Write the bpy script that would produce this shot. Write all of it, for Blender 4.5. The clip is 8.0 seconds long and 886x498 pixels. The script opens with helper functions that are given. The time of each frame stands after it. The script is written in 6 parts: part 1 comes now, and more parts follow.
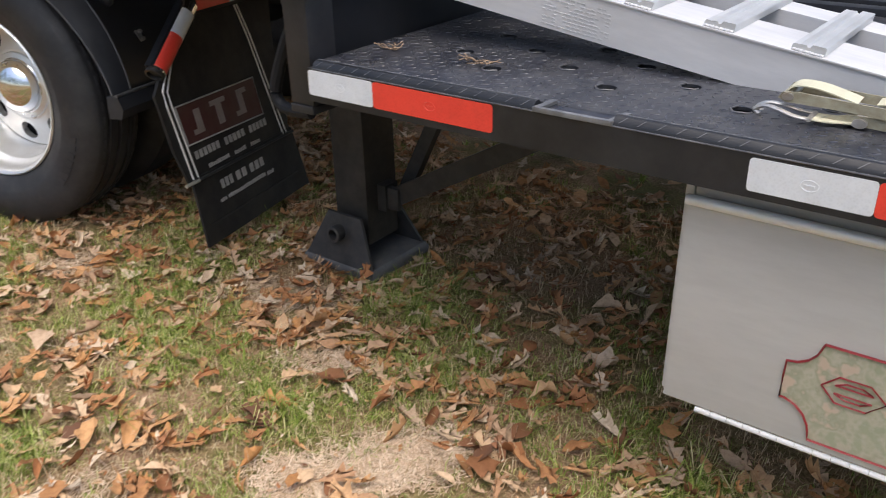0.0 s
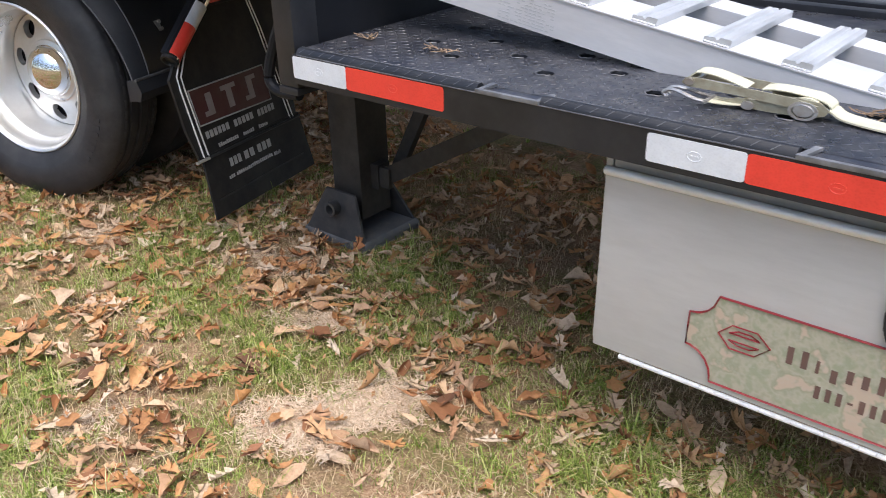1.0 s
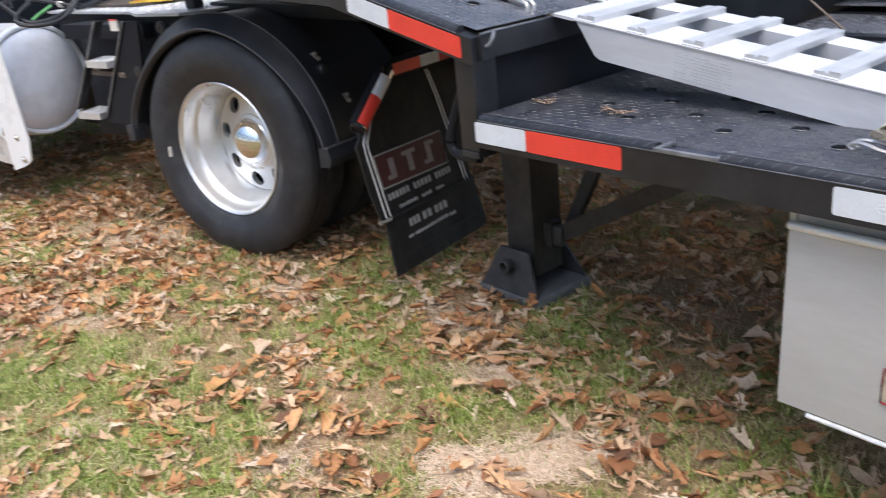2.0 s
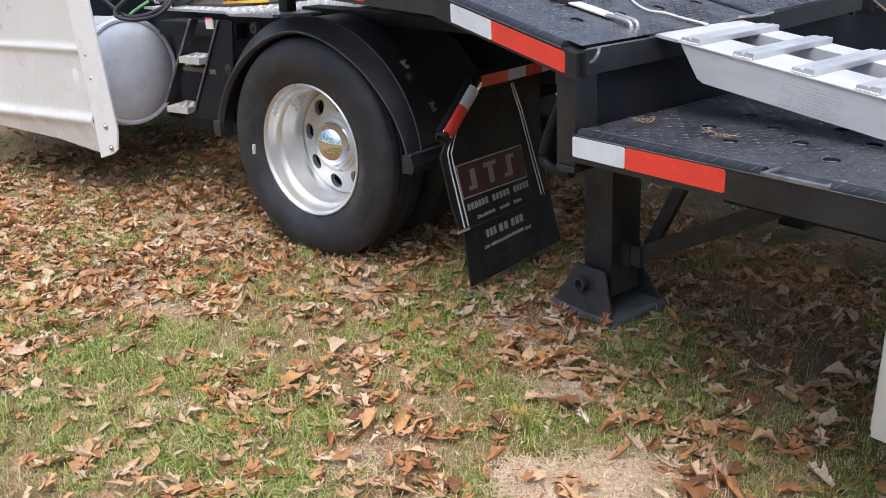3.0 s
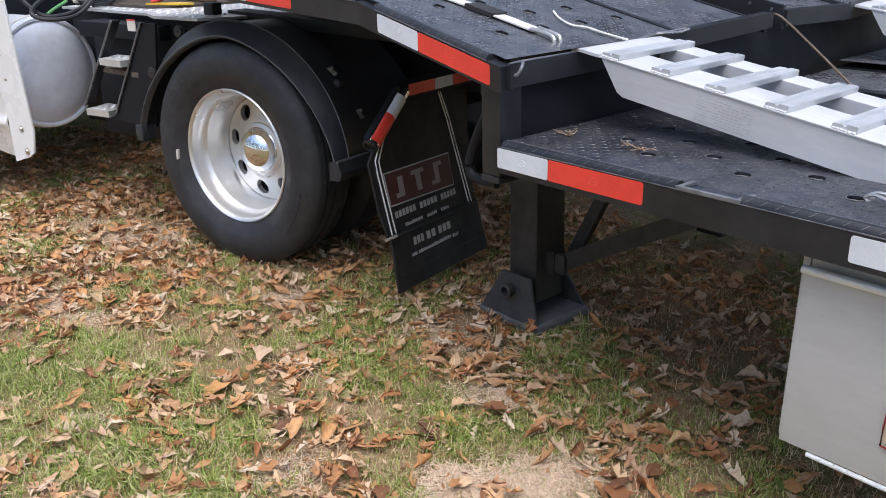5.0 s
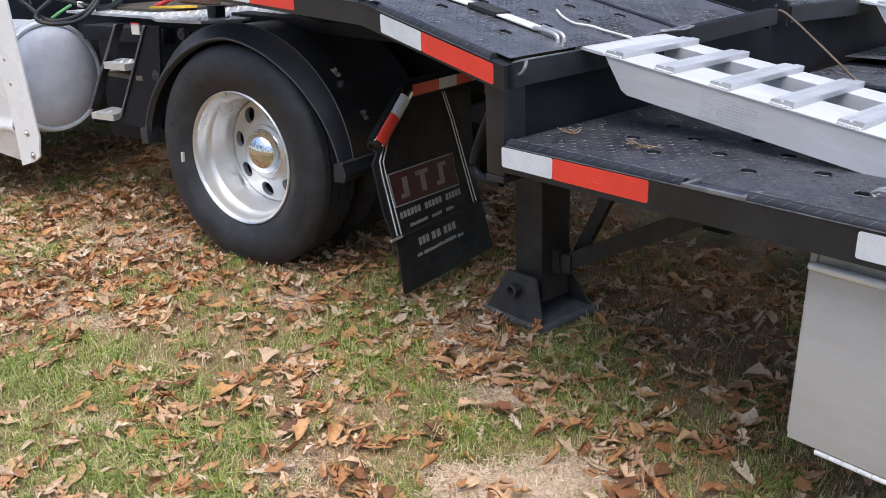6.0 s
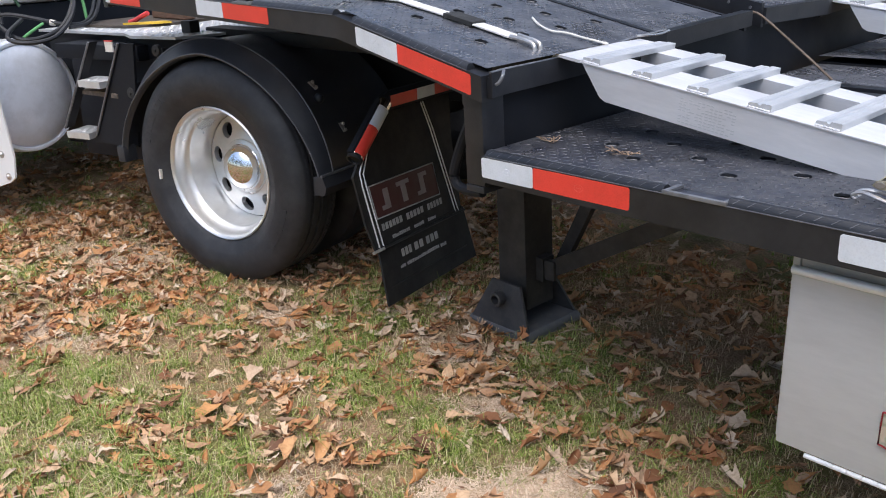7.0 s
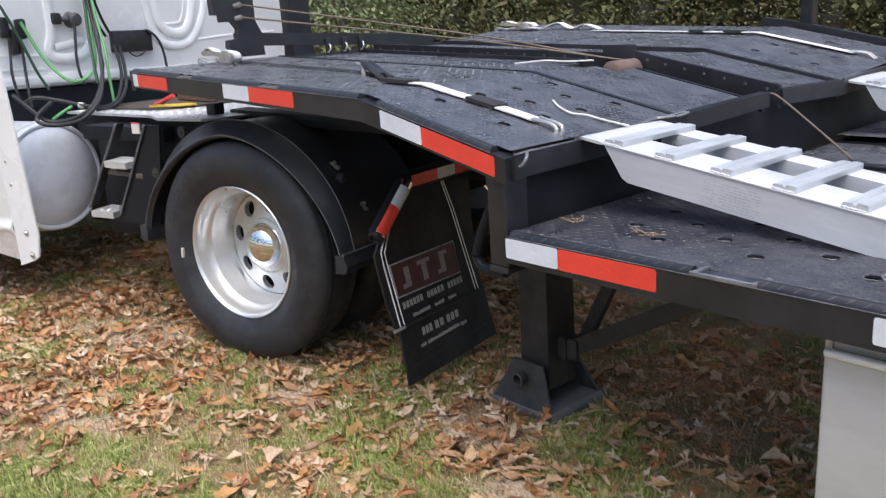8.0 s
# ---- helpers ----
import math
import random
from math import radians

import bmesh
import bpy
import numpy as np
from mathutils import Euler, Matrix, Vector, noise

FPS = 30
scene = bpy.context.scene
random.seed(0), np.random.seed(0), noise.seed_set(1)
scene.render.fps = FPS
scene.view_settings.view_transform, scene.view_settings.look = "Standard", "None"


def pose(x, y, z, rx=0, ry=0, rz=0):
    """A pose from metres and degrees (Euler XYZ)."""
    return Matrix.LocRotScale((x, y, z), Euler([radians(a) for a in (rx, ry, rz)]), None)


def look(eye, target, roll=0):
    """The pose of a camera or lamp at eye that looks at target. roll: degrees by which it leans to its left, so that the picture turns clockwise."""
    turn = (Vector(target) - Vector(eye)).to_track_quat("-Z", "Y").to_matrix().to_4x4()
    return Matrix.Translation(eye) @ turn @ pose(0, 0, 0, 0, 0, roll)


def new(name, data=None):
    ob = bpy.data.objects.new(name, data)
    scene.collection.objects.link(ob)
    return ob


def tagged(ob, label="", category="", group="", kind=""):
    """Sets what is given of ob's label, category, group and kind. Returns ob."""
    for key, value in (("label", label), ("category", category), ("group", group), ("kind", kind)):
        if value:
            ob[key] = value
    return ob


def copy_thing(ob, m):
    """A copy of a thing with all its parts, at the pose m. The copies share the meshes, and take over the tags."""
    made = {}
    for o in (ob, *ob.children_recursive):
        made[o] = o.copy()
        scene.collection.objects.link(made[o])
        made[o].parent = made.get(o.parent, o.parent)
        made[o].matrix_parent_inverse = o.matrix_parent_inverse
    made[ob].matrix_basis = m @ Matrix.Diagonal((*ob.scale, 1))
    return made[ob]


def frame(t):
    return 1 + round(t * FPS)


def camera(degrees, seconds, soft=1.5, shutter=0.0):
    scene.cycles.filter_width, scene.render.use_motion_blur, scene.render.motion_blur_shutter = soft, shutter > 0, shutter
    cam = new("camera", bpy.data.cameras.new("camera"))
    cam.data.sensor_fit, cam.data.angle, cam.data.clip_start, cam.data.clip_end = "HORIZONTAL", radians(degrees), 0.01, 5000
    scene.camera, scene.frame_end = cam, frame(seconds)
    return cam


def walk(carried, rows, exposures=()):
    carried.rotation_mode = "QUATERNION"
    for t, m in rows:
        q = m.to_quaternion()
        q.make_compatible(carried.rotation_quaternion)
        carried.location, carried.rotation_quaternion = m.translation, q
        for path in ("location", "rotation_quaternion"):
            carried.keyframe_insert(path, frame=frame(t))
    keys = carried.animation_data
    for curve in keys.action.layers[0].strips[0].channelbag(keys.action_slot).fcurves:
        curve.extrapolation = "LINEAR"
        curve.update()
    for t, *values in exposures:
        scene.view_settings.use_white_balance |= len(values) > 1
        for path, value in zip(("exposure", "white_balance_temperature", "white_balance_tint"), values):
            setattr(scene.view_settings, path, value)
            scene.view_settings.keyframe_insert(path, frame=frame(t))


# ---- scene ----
cam = camera(55.1, 8.0, 0.95, 0.28)
PATH = [
    (0, (0.486, 0.474, 1.28), (-0.601, 1.914, 0.417), -0.5),
    (0.5, (0.558, 0.36, 1.307), (-0.568, 1.757, 0.423), 0.2),
    (1, (0.756, 0.378, 1.323), (-0.386, 1.767, 0.448), -0.5),
    (1.5, (0.819, 0.361, 1.335), (-0.406, 1.691, 0.48), -2.4),
    (2, (0.784, 0.296, 1.348), (-0.666, 1.465, 0.619), -5.1),
    (2.1, (0.779, 0.264, 1.347), (-0.702, 1.414, 0.65), -4.6),
    (2.2, (0.758, 0.246, 1.347), (-0.737, 1.394, 0.678), -4.0),
    (3.3, (0.74, 0.191, 1.341), (-0.791, 1.269, 0.637), -2.1),
    (3.5, (0.743, 0.197, 1.341), (-0.77, 1.266, 0.586), -2.7),
    (4, (0.754, 0.194, 1.35), (-0.701, 1.338, 0.591), -2.2),
    (4.5, (0.758, 0.192, 1.359), (-0.648, 1.399, 0.607), -1.2),
    (5, (0.754, 0.193, 1.365), (-0.673, 1.415, 0.681), -0.5),
    (6.5, (0.752, 0.205, 1.359), (-0.683, 1.421, 0.678), -1.5),
    (7, (0.74, 0.215, 1.371), (-0.676, 1.459, 0.701), -2.5),
    (7.5, (0.742, 0.207, 1.385), (-0.661, 1.494, 0.772), -2.6),
    (8, (0.718, 0.2, 1.388), (-0.753, 1.459, 0.886), -2.8),
]
EXPOSURES = [(0, 0.05, 6850, 10), (0.5, 0.27, 6600, 10), (1.0, 0.33, 6500, 10), (2.0, 0.32, 6330, 10), (3.5, 0.08, 6450, 10), (4.5, 0.08, 6280, 10), (7, 0.10, 6300, 10), (8, 0.20, 6380, 10)]
walk(cam, [(t, look(eye, target, roll)) for t, eye, target, roll in PATH], EXPOSURES)

# ---- world, sun ----
world = bpy.data.worlds.new("sky")
scene.world = world
world.use_nodes = True
wn = world.node_tree.nodes
sky = wn.new("ShaderNodeTexSky")
sky.sky_type, sky.sun_disc = "NISHITA", False
sky.sun_elevation, sky.sun_rotation = radians(69), radians(133)
sky.air_density, sky.dust_density = 1.0, 2.5
wn["Background"].inputs["Strength"].default_value = 0.245
world.node_tree.links.new(sky.outputs[0], wn["Background"].inputs["Color"])
sun = new("sun", bpy.data.lights.new("sun", "SUN"))
sun.data.energy, sun.data.angle, sun.data.color = 2.3, radians(66), (1.0, 0.96, 0.92)
sun.matrix_basis = look((1.15, -1.10, 4.2), (0, 0, 0))


# ---- materials ----
def nodes_of(name):
    m = bpy.data.materials.new(name)
    m.use_nodes = True
    nt = m.node_tree
    return m, nt, nt.nodes, nt.links, nt.nodes["Principled BSDF"]


def noise_node(nt, vec, scale, detail=4.0, rough=0.6):
    n = nt.nodes.new("ShaderNodeTexNoise")
    n.inputs["Scale"].default_value, n.inputs["Detail"].default_value, n.inputs["Roughness"].default_value = scale, detail, rough
    if vec is not None:
        nt.links.new(vec, n.inputs["Vector"])
    return n.outputs["Fac"]


def ramp_node(nt, fac, stops):
    r = nt.nodes.new("ShaderNodeValToRGB")
    el = r.color_ramp.elements
    while len(el) < len(stops):
        el.new(0.5)
    for e, (pos, col) in zip(el, stops):
        e.position, e.color = pos, (*col, 1)
    nt.links.new(fac, r.inputs["Fac"])
    return r.outputs["Color"]


def mix_node(nt, fac, a, b, mode="MIX"):
    m = nt.nodes.new("ShaderNodeMix")
    m.data_type, m.blend_type = "RGBA", mode
    for sock, val in ((m.inputs[0], fac), (m.inputs[6], a), (m.inputs[7], b)):
        if isinstance(val, (int, float)):
            sock.default_value = val
        elif isinstance(val, tuple):
            sock.default_value = (*val, 1)
        else:
            nt.links.new(val, sock)
    return m.outputs[2]


def map_node(nt, val, a, b, lo, hi):
    m = nt.nodes.new("ShaderNodeMapRange")
    for k, v in (("From Min", a), ("From Max", b), ("To Min", lo), ("To Max", hi)):
        m.inputs[k].default_value = v
    nt.links.new(val, m.inputs["Value"])
    return m.outputs["Result"]


def coords(nt, kind="Object", scale=None):
    c = nt.nodes.new("ShaderNodeTexCoord").outputs[kind]
    if scale is None:
        return c
    m = nt.nodes.new("ShaderNodeMapping")
    m.inputs["Scale"].default_value = scale
    nt.links.new(c, m.inputs["Vector"])
    return m.outputs["Vector"]


def bump_node(nt, height, strength, dist=0.002):
    b = nt.nodes.new("ShaderNodeBump")
    b.inputs["Strength"].default_value, b.inputs["Distance"].default_value = strength, dist
    nt.links.new(height, b.inputs["Height"])
    return b.outputs["Normal"]


def mat(name, base, rough=0.5, metal=0.0, var=0.18, scale=5.0, fine=90.0, bump=0.15, dust=None, dust_amount=0.3, stretch=None, spread=0.12):
    """Paint, metal or rubber: two scales of variation, uneven gloss, fine relief, and dust or wear in patches."""
    m, nt, nd, ln, bs = nodes_of(name)
    co = coords(nt, "Object", stretch)
    big, small = noise_node(nt, co, scale, 5), noise_node(nt, co, fine, 3)
    lo, hi = tuple(c * (1 - var) for c in base), tuple(min(1.0, c * (1 + var)) for c in base)
    col = ramp_node(nt, big, [(0.3, lo), (0.7, hi)])
    if dust:
        patch = noise_node(nt, co, scale * 2.3, 6, 0.7)
        both = nt.nodes.new("ShaderNodeMath")
        both.operation = "MULTIPLY"
        ln.new(map_node(nt, patch, 0.42, 0.75, 0.0, 1.0), both.inputs[0])
        both.inputs[1].default_value = dust_amount
        col = mix_node(nt, both.outputs[0], col, dust)
    ln.new(col, bs.inputs["Base Color"])
    ln.new(map_node(nt, big, 0.3, 0.7, max(0.02, rough - spread), min(1.0, rough + spread)), bs.inputs["Roughness"])
    bs.inputs["Metallic"].default_value = metal
    ln.new(bump_node(nt, small, bump), bs.inputs["Normal"])
    return m


BLACK = mat("black_paint", (0.014, 0.015, 0.019), 0.42, 0, 0.25, 4, 160, 0.12, (0.12, 0.115, 0.11), 0.16)
DECK = mat("black_deck_plate", (0.029, 0.031, 0.041), 0.34, 0, 0.3, 7, 120, 0.25, (0.16, 0.155, 0.15), 0.45)
TREAD = mat("worn_tread", (0.048, 0.051, 0.064), 0.28, 0, 0.3, 9, 120, 0.2, (0.17, 0.175, 0.19), 0.4)
# lighter copies of DECK and TREAD: sky sheen put into the base colour, plus dust
SHEENDECK = mat("dusty_sheen_deck_plate", (0.062, 0.066, 0.079), 0.30, 0, 0.3, 6, 120, 0.25, (0.24, 0.24, 0.25), 0.5)
SHEENTREAD = mat("dusty_sheen_tread", (0.074, 0.078, 0.092), 0.28, 0, 0.3, 9, 120, 0.2, (0.40, 0.40, 0.42), 0.5)
WORN = mat("worn_edge", (0.20, 0.205, 0.215), 0.45, 0.3, 0.35, 12, 120, 0.2, (0.05, 0.05, 0.055), 0.6)
RIDGE = mat("scuffed_and_highlit_paint", (0.085, 0.087, 0.095), 0.4, 0.1, 0.4, 20, 120, 0.2, (0.24, 0.24, 0.25), 0.6)
CHASSIS = mat("chassis_black", (0.012, 0.0135, 0.018), 0.55, 0, 0.3, 4, 100, 0.2, (0.035, 0.034, 0.033), 0.25)
LEGPAINT = mat("leg_black", (0.023, 0.022, 0.022), 0.55, 0, 0.25, 6, 120, 0.2, (0.11, 0.10, 0.085), 0.35)
CHASSIS.node_tree.nodes["Principled BSDF"].inputs["Specular IOR Level"].default_value = 0.22  # grimy, hardly glossy
RUBBER = mat("tyre_rubber", (0.022, 0.023, 0.027), 0.58, 0, 0.25, 6, 220, 0.3, (0.070, 0.070, 0.072), 0.45)
FENDER = mat("fender_plastic", (0.028, 0.031, 0.038), 0.40, 0, 0.2, 5, 300, 0.2, (0.07, 0.07, 0.07), 0.3)
ALU = mat("ramp_aluminium", (0.72, 0.715, 0.725), 0.55, 0.35, 0.07, 5, 140, 0.12, (0.60, 0.61, 0.63), 0.5, (1, 6, 6))
ALUBAR = mat("rung_aluminium", (0.60, 0.61, 0.62), 0.5, 0.45, 0.1, 5, 140, 0.12, (0.45, 0.45, 0.45), 0.4)
RIM = mat("rim_aluminium", (0.76, 0.76, 0.75), 0.36, 0.75, 0.05, 5, 200, 0.04, (0.55, 0.53, 0.50), 0.35)
CHROME = mat("chrome", (0.86, 0.86, 0.87), 0.06, 1.0, 0.03, 8, 200, 0.01, None, 0, None, 0.03)
WHITE = mat("white_cab_paint", (0.82, 0.82, 0.81), 0.30, 0, 0.03, 2, 80, 0.03, (0.66, 0.64, 0.61), 0.10)
PEARL = mat("fairing_paint", (0.77, 0.765, 0.745), 0.32, 0.05, 0.04, 2, 80, 0.03, (0.66, 0.63, 0.59), 0.10)
TANK = mat("tank_aluminium", (0.78, 0.83, 0.92), 0.42, 0.08, 0.06, 4, 160, 0.05, (0.45, 0.47, 0.5), 0.4)
PLATE = mat("bright_tread_plate", (0.75, 0.75, 0.75), 0.42, 0.6, 0.08, 6, 120, 0.1, (0.5, 0.49, 0.47), 0.4)
BOXMETAL = mat("toolbox_metal", (0.56, 0.55, 0.53), 0.55, 0.15, 0.05, 3, 160, 0.06, (0.42, 0.41, 0.39), 0.4, (1, 1, 5))
# near-white, so that edges carry the sky light they catch in their colour
BOXEDGE = mat("whitened_edge", (0.90, 0.90, 0.90), 0.40, 0.25, 0.05, 5, 160, 0.05, (0.6, 0.6, 0.58), 0.4)
CREAM = mat("cream_ratchet_paint", (0.38, 0.36, 0.27), 0.5, 0.2, 0.2, 14, 120, 0.2, (0.22, 0.17, 0.10), 0.7)
ZINC = mat("zinc_steel", (0.60, 0.58, 0.55), 0.38, 0.8, 0.12, 14, 150, 0.1, (0.35, 0.22, 0.12), 0.5)
WEB_CREAM = mat("cream_webbing", (0.62, 0.60, 0.45), 0.85, 0, 0.12, 10, 400, 0.4, (0.40, 0.35, 0.24), 0.4)
WEB_WHITE = mat("white_webbing", (0.72, 0.71, 0.68), 0.85, 0, 0.1, 10, 400, 0.4, (0.45, 0.42, 0.38), 0.4)
WEB_BLACK = mat("black_webbing", (0.02, 0.02, 0.02), 0.85, 0, 0.2, 10, 400, 0.4, (0.1, 0.1, 0.1), 0.4)
CORD = mat("cord", (0.70, 0.68, 0.62), 0.85, 0, 0.15, 20, 300, 0.4)
STEELROPE = mat("steel_rope", (0.17, 0.13, 0.10), 0.6, 0.5, 0.3, 30, 200, 0.3, (0.26, 0.18, 0.12), 0.5)
RUST = mat("rusty_steel", (0.21, 0.145, 0.12), 0.6, 0.4, 0.3, 14, 120, 0.3, (0.30, 0.17, 0.10), 0.5)
BLACKPLASTIC = mat("black_plastic", (0.015, 0.015, 0.016), 0.5, 0, 0.2, 8, 200, 0.1, (0.07, 0.07, 0.07), 0.3)
HOSE_BLACK = mat("black_hose", (0.018, 0.018, 0.02), 0.45, 0, 0.2, 8, 200, 0.1, (0.06, 0.06, 0.06), 0.3)
HOSE_DARKGREEN = mat("dark_green_hose", (0.035, 0.085, 0.045), 0.45, 0, 0.2, 8, 200, 0.1, (0.08, 0.10, 0.08), 0.3)
RUBBERGREY = mat("grey_rubber", (0.06, 0.062, 0.066), 0.5, 0, 0.3, 12, 200, 0.1, (0.16, 0.16, 0.16), 0.4)
FENDEREDGE = mat("pale_fender_edge", (0.11, 0.112, 0.12), 0.45, 0, 0.25, 9, 200, 0.15, (0.05, 0.05, 0.055), 0.5)
FOOTBASE = mat("dusty_base_plate", (0.125, 0.13, 0.14), 0.65, 0, 0.25, 9, 120, 0.2, (0.26, 0.23, 0.19), 0.5)
FOOTPAINT = mat("dusty_foot_paint", (0.036, 0.037, 0.042), 0.58, 0, 0.25, 9, 120, 0.2, (0.12, 0.11, 0.095), 0.4)
BROWNWOOD = mat("weathered_timber", (0.16, 0.085, 0.055), 0.8, 0, 0.35, 14, 120, 0.3, (0.30, 0.22, 0.15), 0.4, (1, 1, 6))
HOSE_GREEN = mat("green_hose", (0.13, 0.36, 0.13), 0.45, 0, 0.2, 8, 200, 0.1)
FLAPRUBBER = mat("flap_rubber", (0.008, 0.008, 0.009), 0.66, 0, 0.2, 5, 200, 0.15, (0.07, 0.062, 0.05), 0.35)
MAROON = mat("maroon_print", (0.065, 0.010, 0.011), 0.5, 0, 0.15, 8, 200, 0.05, (0.10, 0.06, 0.05), 0.3)
PRINT = mat("grey_print", (0.42, 0.415, 0.41), 0.5, 0, 0.15, 20, 200, 0.05, (0.2, 0.2, 0.2), 0.5)
LETTER = mat("pale_print", (0.26, 0.22, 0.215), 0.5, 0, 0.15, 20, 200, 0.05, (0.3, 0.2, 0.2), 0.4)
DECALRED = mat("dark_red_decal", (0.26, 0.016, 0.022), 0.4, 0, 0.15, 12, 200, 0.03)
DECALTEXT = mat("brown_decal", (0.16, 0.095, 0.08), 0.5, 0, 0.15, 12, 200, 0.03)
DRYPLANT = mat("dry_stems", (0.27, 0.185, 0.12), 0.8, 0, 0.3, 40, 200, 0.2)
TARP = mat("dark_board", (0.055, 0.045, 0.035), 0.7, 0, 0.3, 8, 100, 0.2, (0.15, 0.11, 0.08), 0.4)
REDCLOTH = mat("red_handle", (0.62, 0.06, 0.06), 0.5, 0, 0.15, 10, 100, 0.1)
YELLOW = mat("yellow_plastic", (0.65, 0.42, 0.04), 0.5, 0, 0.2, 10, 100, 0.1)
LABEL = mat("label_sticker", (0.70, 0.66, 0.60), 0.5, 0, 0.1, 20, 200, 0.05)
LITTER = mat("leaf_litter", (0.17, 0.14, 0.115), 0.9, 0, 0.5, 30, 90, 0.5, (0.05, 0.045, 0.04), 0.7)
BARK = mat("bark", (0.10, 0.085, 0.07), 0.9, 0, 0.4, 3, 30, 0.8, (0.2, 0.19, 0.17), 0.5, (1, 1, 0.3))


def tape_material(name, base):
    """Retroreflective sheeting with fine prism cells and a faint seal."""
    m, nt, nd, ln, bs = nodes_of(name)
    co = coords(nt, "Object")
    cells = nt.nodes.new("ShaderNodeTexVoronoi")
    cells.inputs["Scale"].default_value = 230
    ln.new(co, cells.inputs["Vector"])
    grime = noise_node(nt, co, 18, 5, 0.7)
    col = ramp_node(nt, grime, [(0.28, tuple(c * 0.84 for c in base)), (0.6, base)])
    ln.new(mix_node(nt, map_node(nt, cells.outputs["Distance"], 0.0, 0.6, 0.0, 0.25), col, tuple(min(1, c * 1.25 + 0.03) for c in base)), bs.inputs["Base Color"])
    bs.inputs["Roughness"].default_value = 0.32
    ln.new(bump_node(nt, cells.outputs["Distance"], 0.25, 0.0006), bs.inputs["Normal"])
    return m


TAPERED = tape_material("red_reflective_tape", (0.80, 0.055, 0.035))
TAPEWHITE = tape_material("white_reflective_tape", (0.70, 0.73, 0.77))


def camo_material():
    m, nt, nd, ln, bs = nodes_of("camouflage_print")
    co = coords(nt, "Object")
    a = noise_node(nt, co, 16, 3, 0.6)
    col = ramp_node(nt, a, [(0.40, (0.34, 0.36, 0.25)), (0.47, (0.45, 0.43, 0.33)), (0.55, (0.33, 0.34, 0.24)), (0.60, (0.55, 0.44, 0.34))])
    nd_ramp = noise_node(nt, co, 60, 3, 0.6)
    ln.new(mix_node(nt, map_node(nt, nd_ramp, 0.5, 0.65, 0.0, 0.35), col, (0.52, 0.49, 0.42)), bs.inputs["Base Color"])
    bs.inputs["Roughness"].default_value = 0.45
    return m


CAMO = camo_material()
SEALRED = mat("red_seal", (0.82, 0.085, 0.06), 0.4, 0, 0.1, 20, 200, 0.03)
SEALWHITE = mat("white_seal", (0.72, 0.75, 0.79), 0.4, 0, 0.1, 20, 200, 0.03)


def random_ramp_material(name, source, stops, rough=0.8, vein=0.0, spotted=0.6):
    """Leaves and blades: each piece takes its own colour; the source is per object or per loose piece."""
    m, nt, nd, ln, bs = nodes_of(name)
    if source == "object":
        rnd = nd.new("ShaderNodeObjectInfo").outputs["Random"]
    else:
        rnd = nd.new("ShaderNodeNewGeometry").outputs["Random Per Island"]
    col = ramp_node(nt, rnd, stops)
    co = coords(nt, "Object")
    spots = noise_node(nt, co, 70, 4, 0.7)
    col = mix_node(nt, map_node(nt, spots, 0.45, 0.8, 0.0, spotted), col, tuple(0.45 * c for c in stops[1][1]))
    ln.new(col, bs.inputs["Base Color"])
    bs.inputs["Roughness"].default_value = rough
    bs.inputs["Specular IOR Level"].default_value = 0.25
    if vein:
        ln.new(bump_node(nt, noise_node(nt, co, 160, 3), vein, 0.002), bs.inputs["Normal"])
    return m


LEAF_STOPS = [(0.0, (0.15, 0.075, 0.045)), (0.10, (0.41, 0.175, 0.075)), (0.28, (0.59, 0.33, 0.15)), (0.46, (0.66, 0.49, 0.33)), (0.60, (0.46, 0.25, 0.13)), (0.76, (0.72, 0.59, 0.44)), (0.88, (0.60, 0.31, 0.12)), (1.0, (0.32, 0.145, 0.08))]
LEAF_ONE = random_ramp_material("fallen_leaf", "object", LEAF_STOPS, 0.75, 0.5)
LEAF_MANY = random_ramp_material("fallen_leaves", "island", LEAF_STOPS, 0.75, 0.5)
GRASS = random_ramp_material("grass_blades", "island", [(0.0, (0.10, 0.15, 0.025)), (0.30, (0.23, 0.31, 0.055)), (0.60, (0.39, 0.45, 0.115)), (0.80, (0.54, 0.53, 0.21)), (1.0, (0.70, 0.59, 0.36))], 0.6)
STRAW = random_ramp_material("dry_grass", "island", [(0.0, (0.38, 0.265, 0.145)), (0.5, (0.58, 0.43, 0.26)), (1.0, (0.72, 0.59, 0.39))], 0.8)
STRAWBITS = random_ramp_material("chopped_straw", "island", [(0.0, (0.50, 0.35, 0.23)), (0.5, (0.74, 0.56, 0.40)), (1.0, (0.88, 0.73, 0.56))], 0.8)
FOLIAGE = random_ramp_material("woodland_leaves", "island", [(0.0, (0.125, 0.115, 0.06)), (0.35, (0.13, 0.14, 0.06)), (0.65, (0.145, 0.14, 0.068)), (0.9, (0.16, 0.125, 0.07)), (1.0, (0.19, 0.20, 0.08))], 0.9, 0.0, 0.2)
CEDAR = random_ramp_material("pale_cedar_sprays", "island", [(0.0, (0.16, 0.21, 0.10)), (0.5, (0.26, 0.32, 0.16)), (1.0, (0.38, 0.42, 0.24))], 0.8)
EVERGREEN = random_ramp_material("evergreen_leaves", "island", [(0.0, (0.02, 0.035, 0.012)), (0.6, (0.05, 0.075, 0.022)), (1.0, (0.12, 0.15, 0.04))], 0.7)


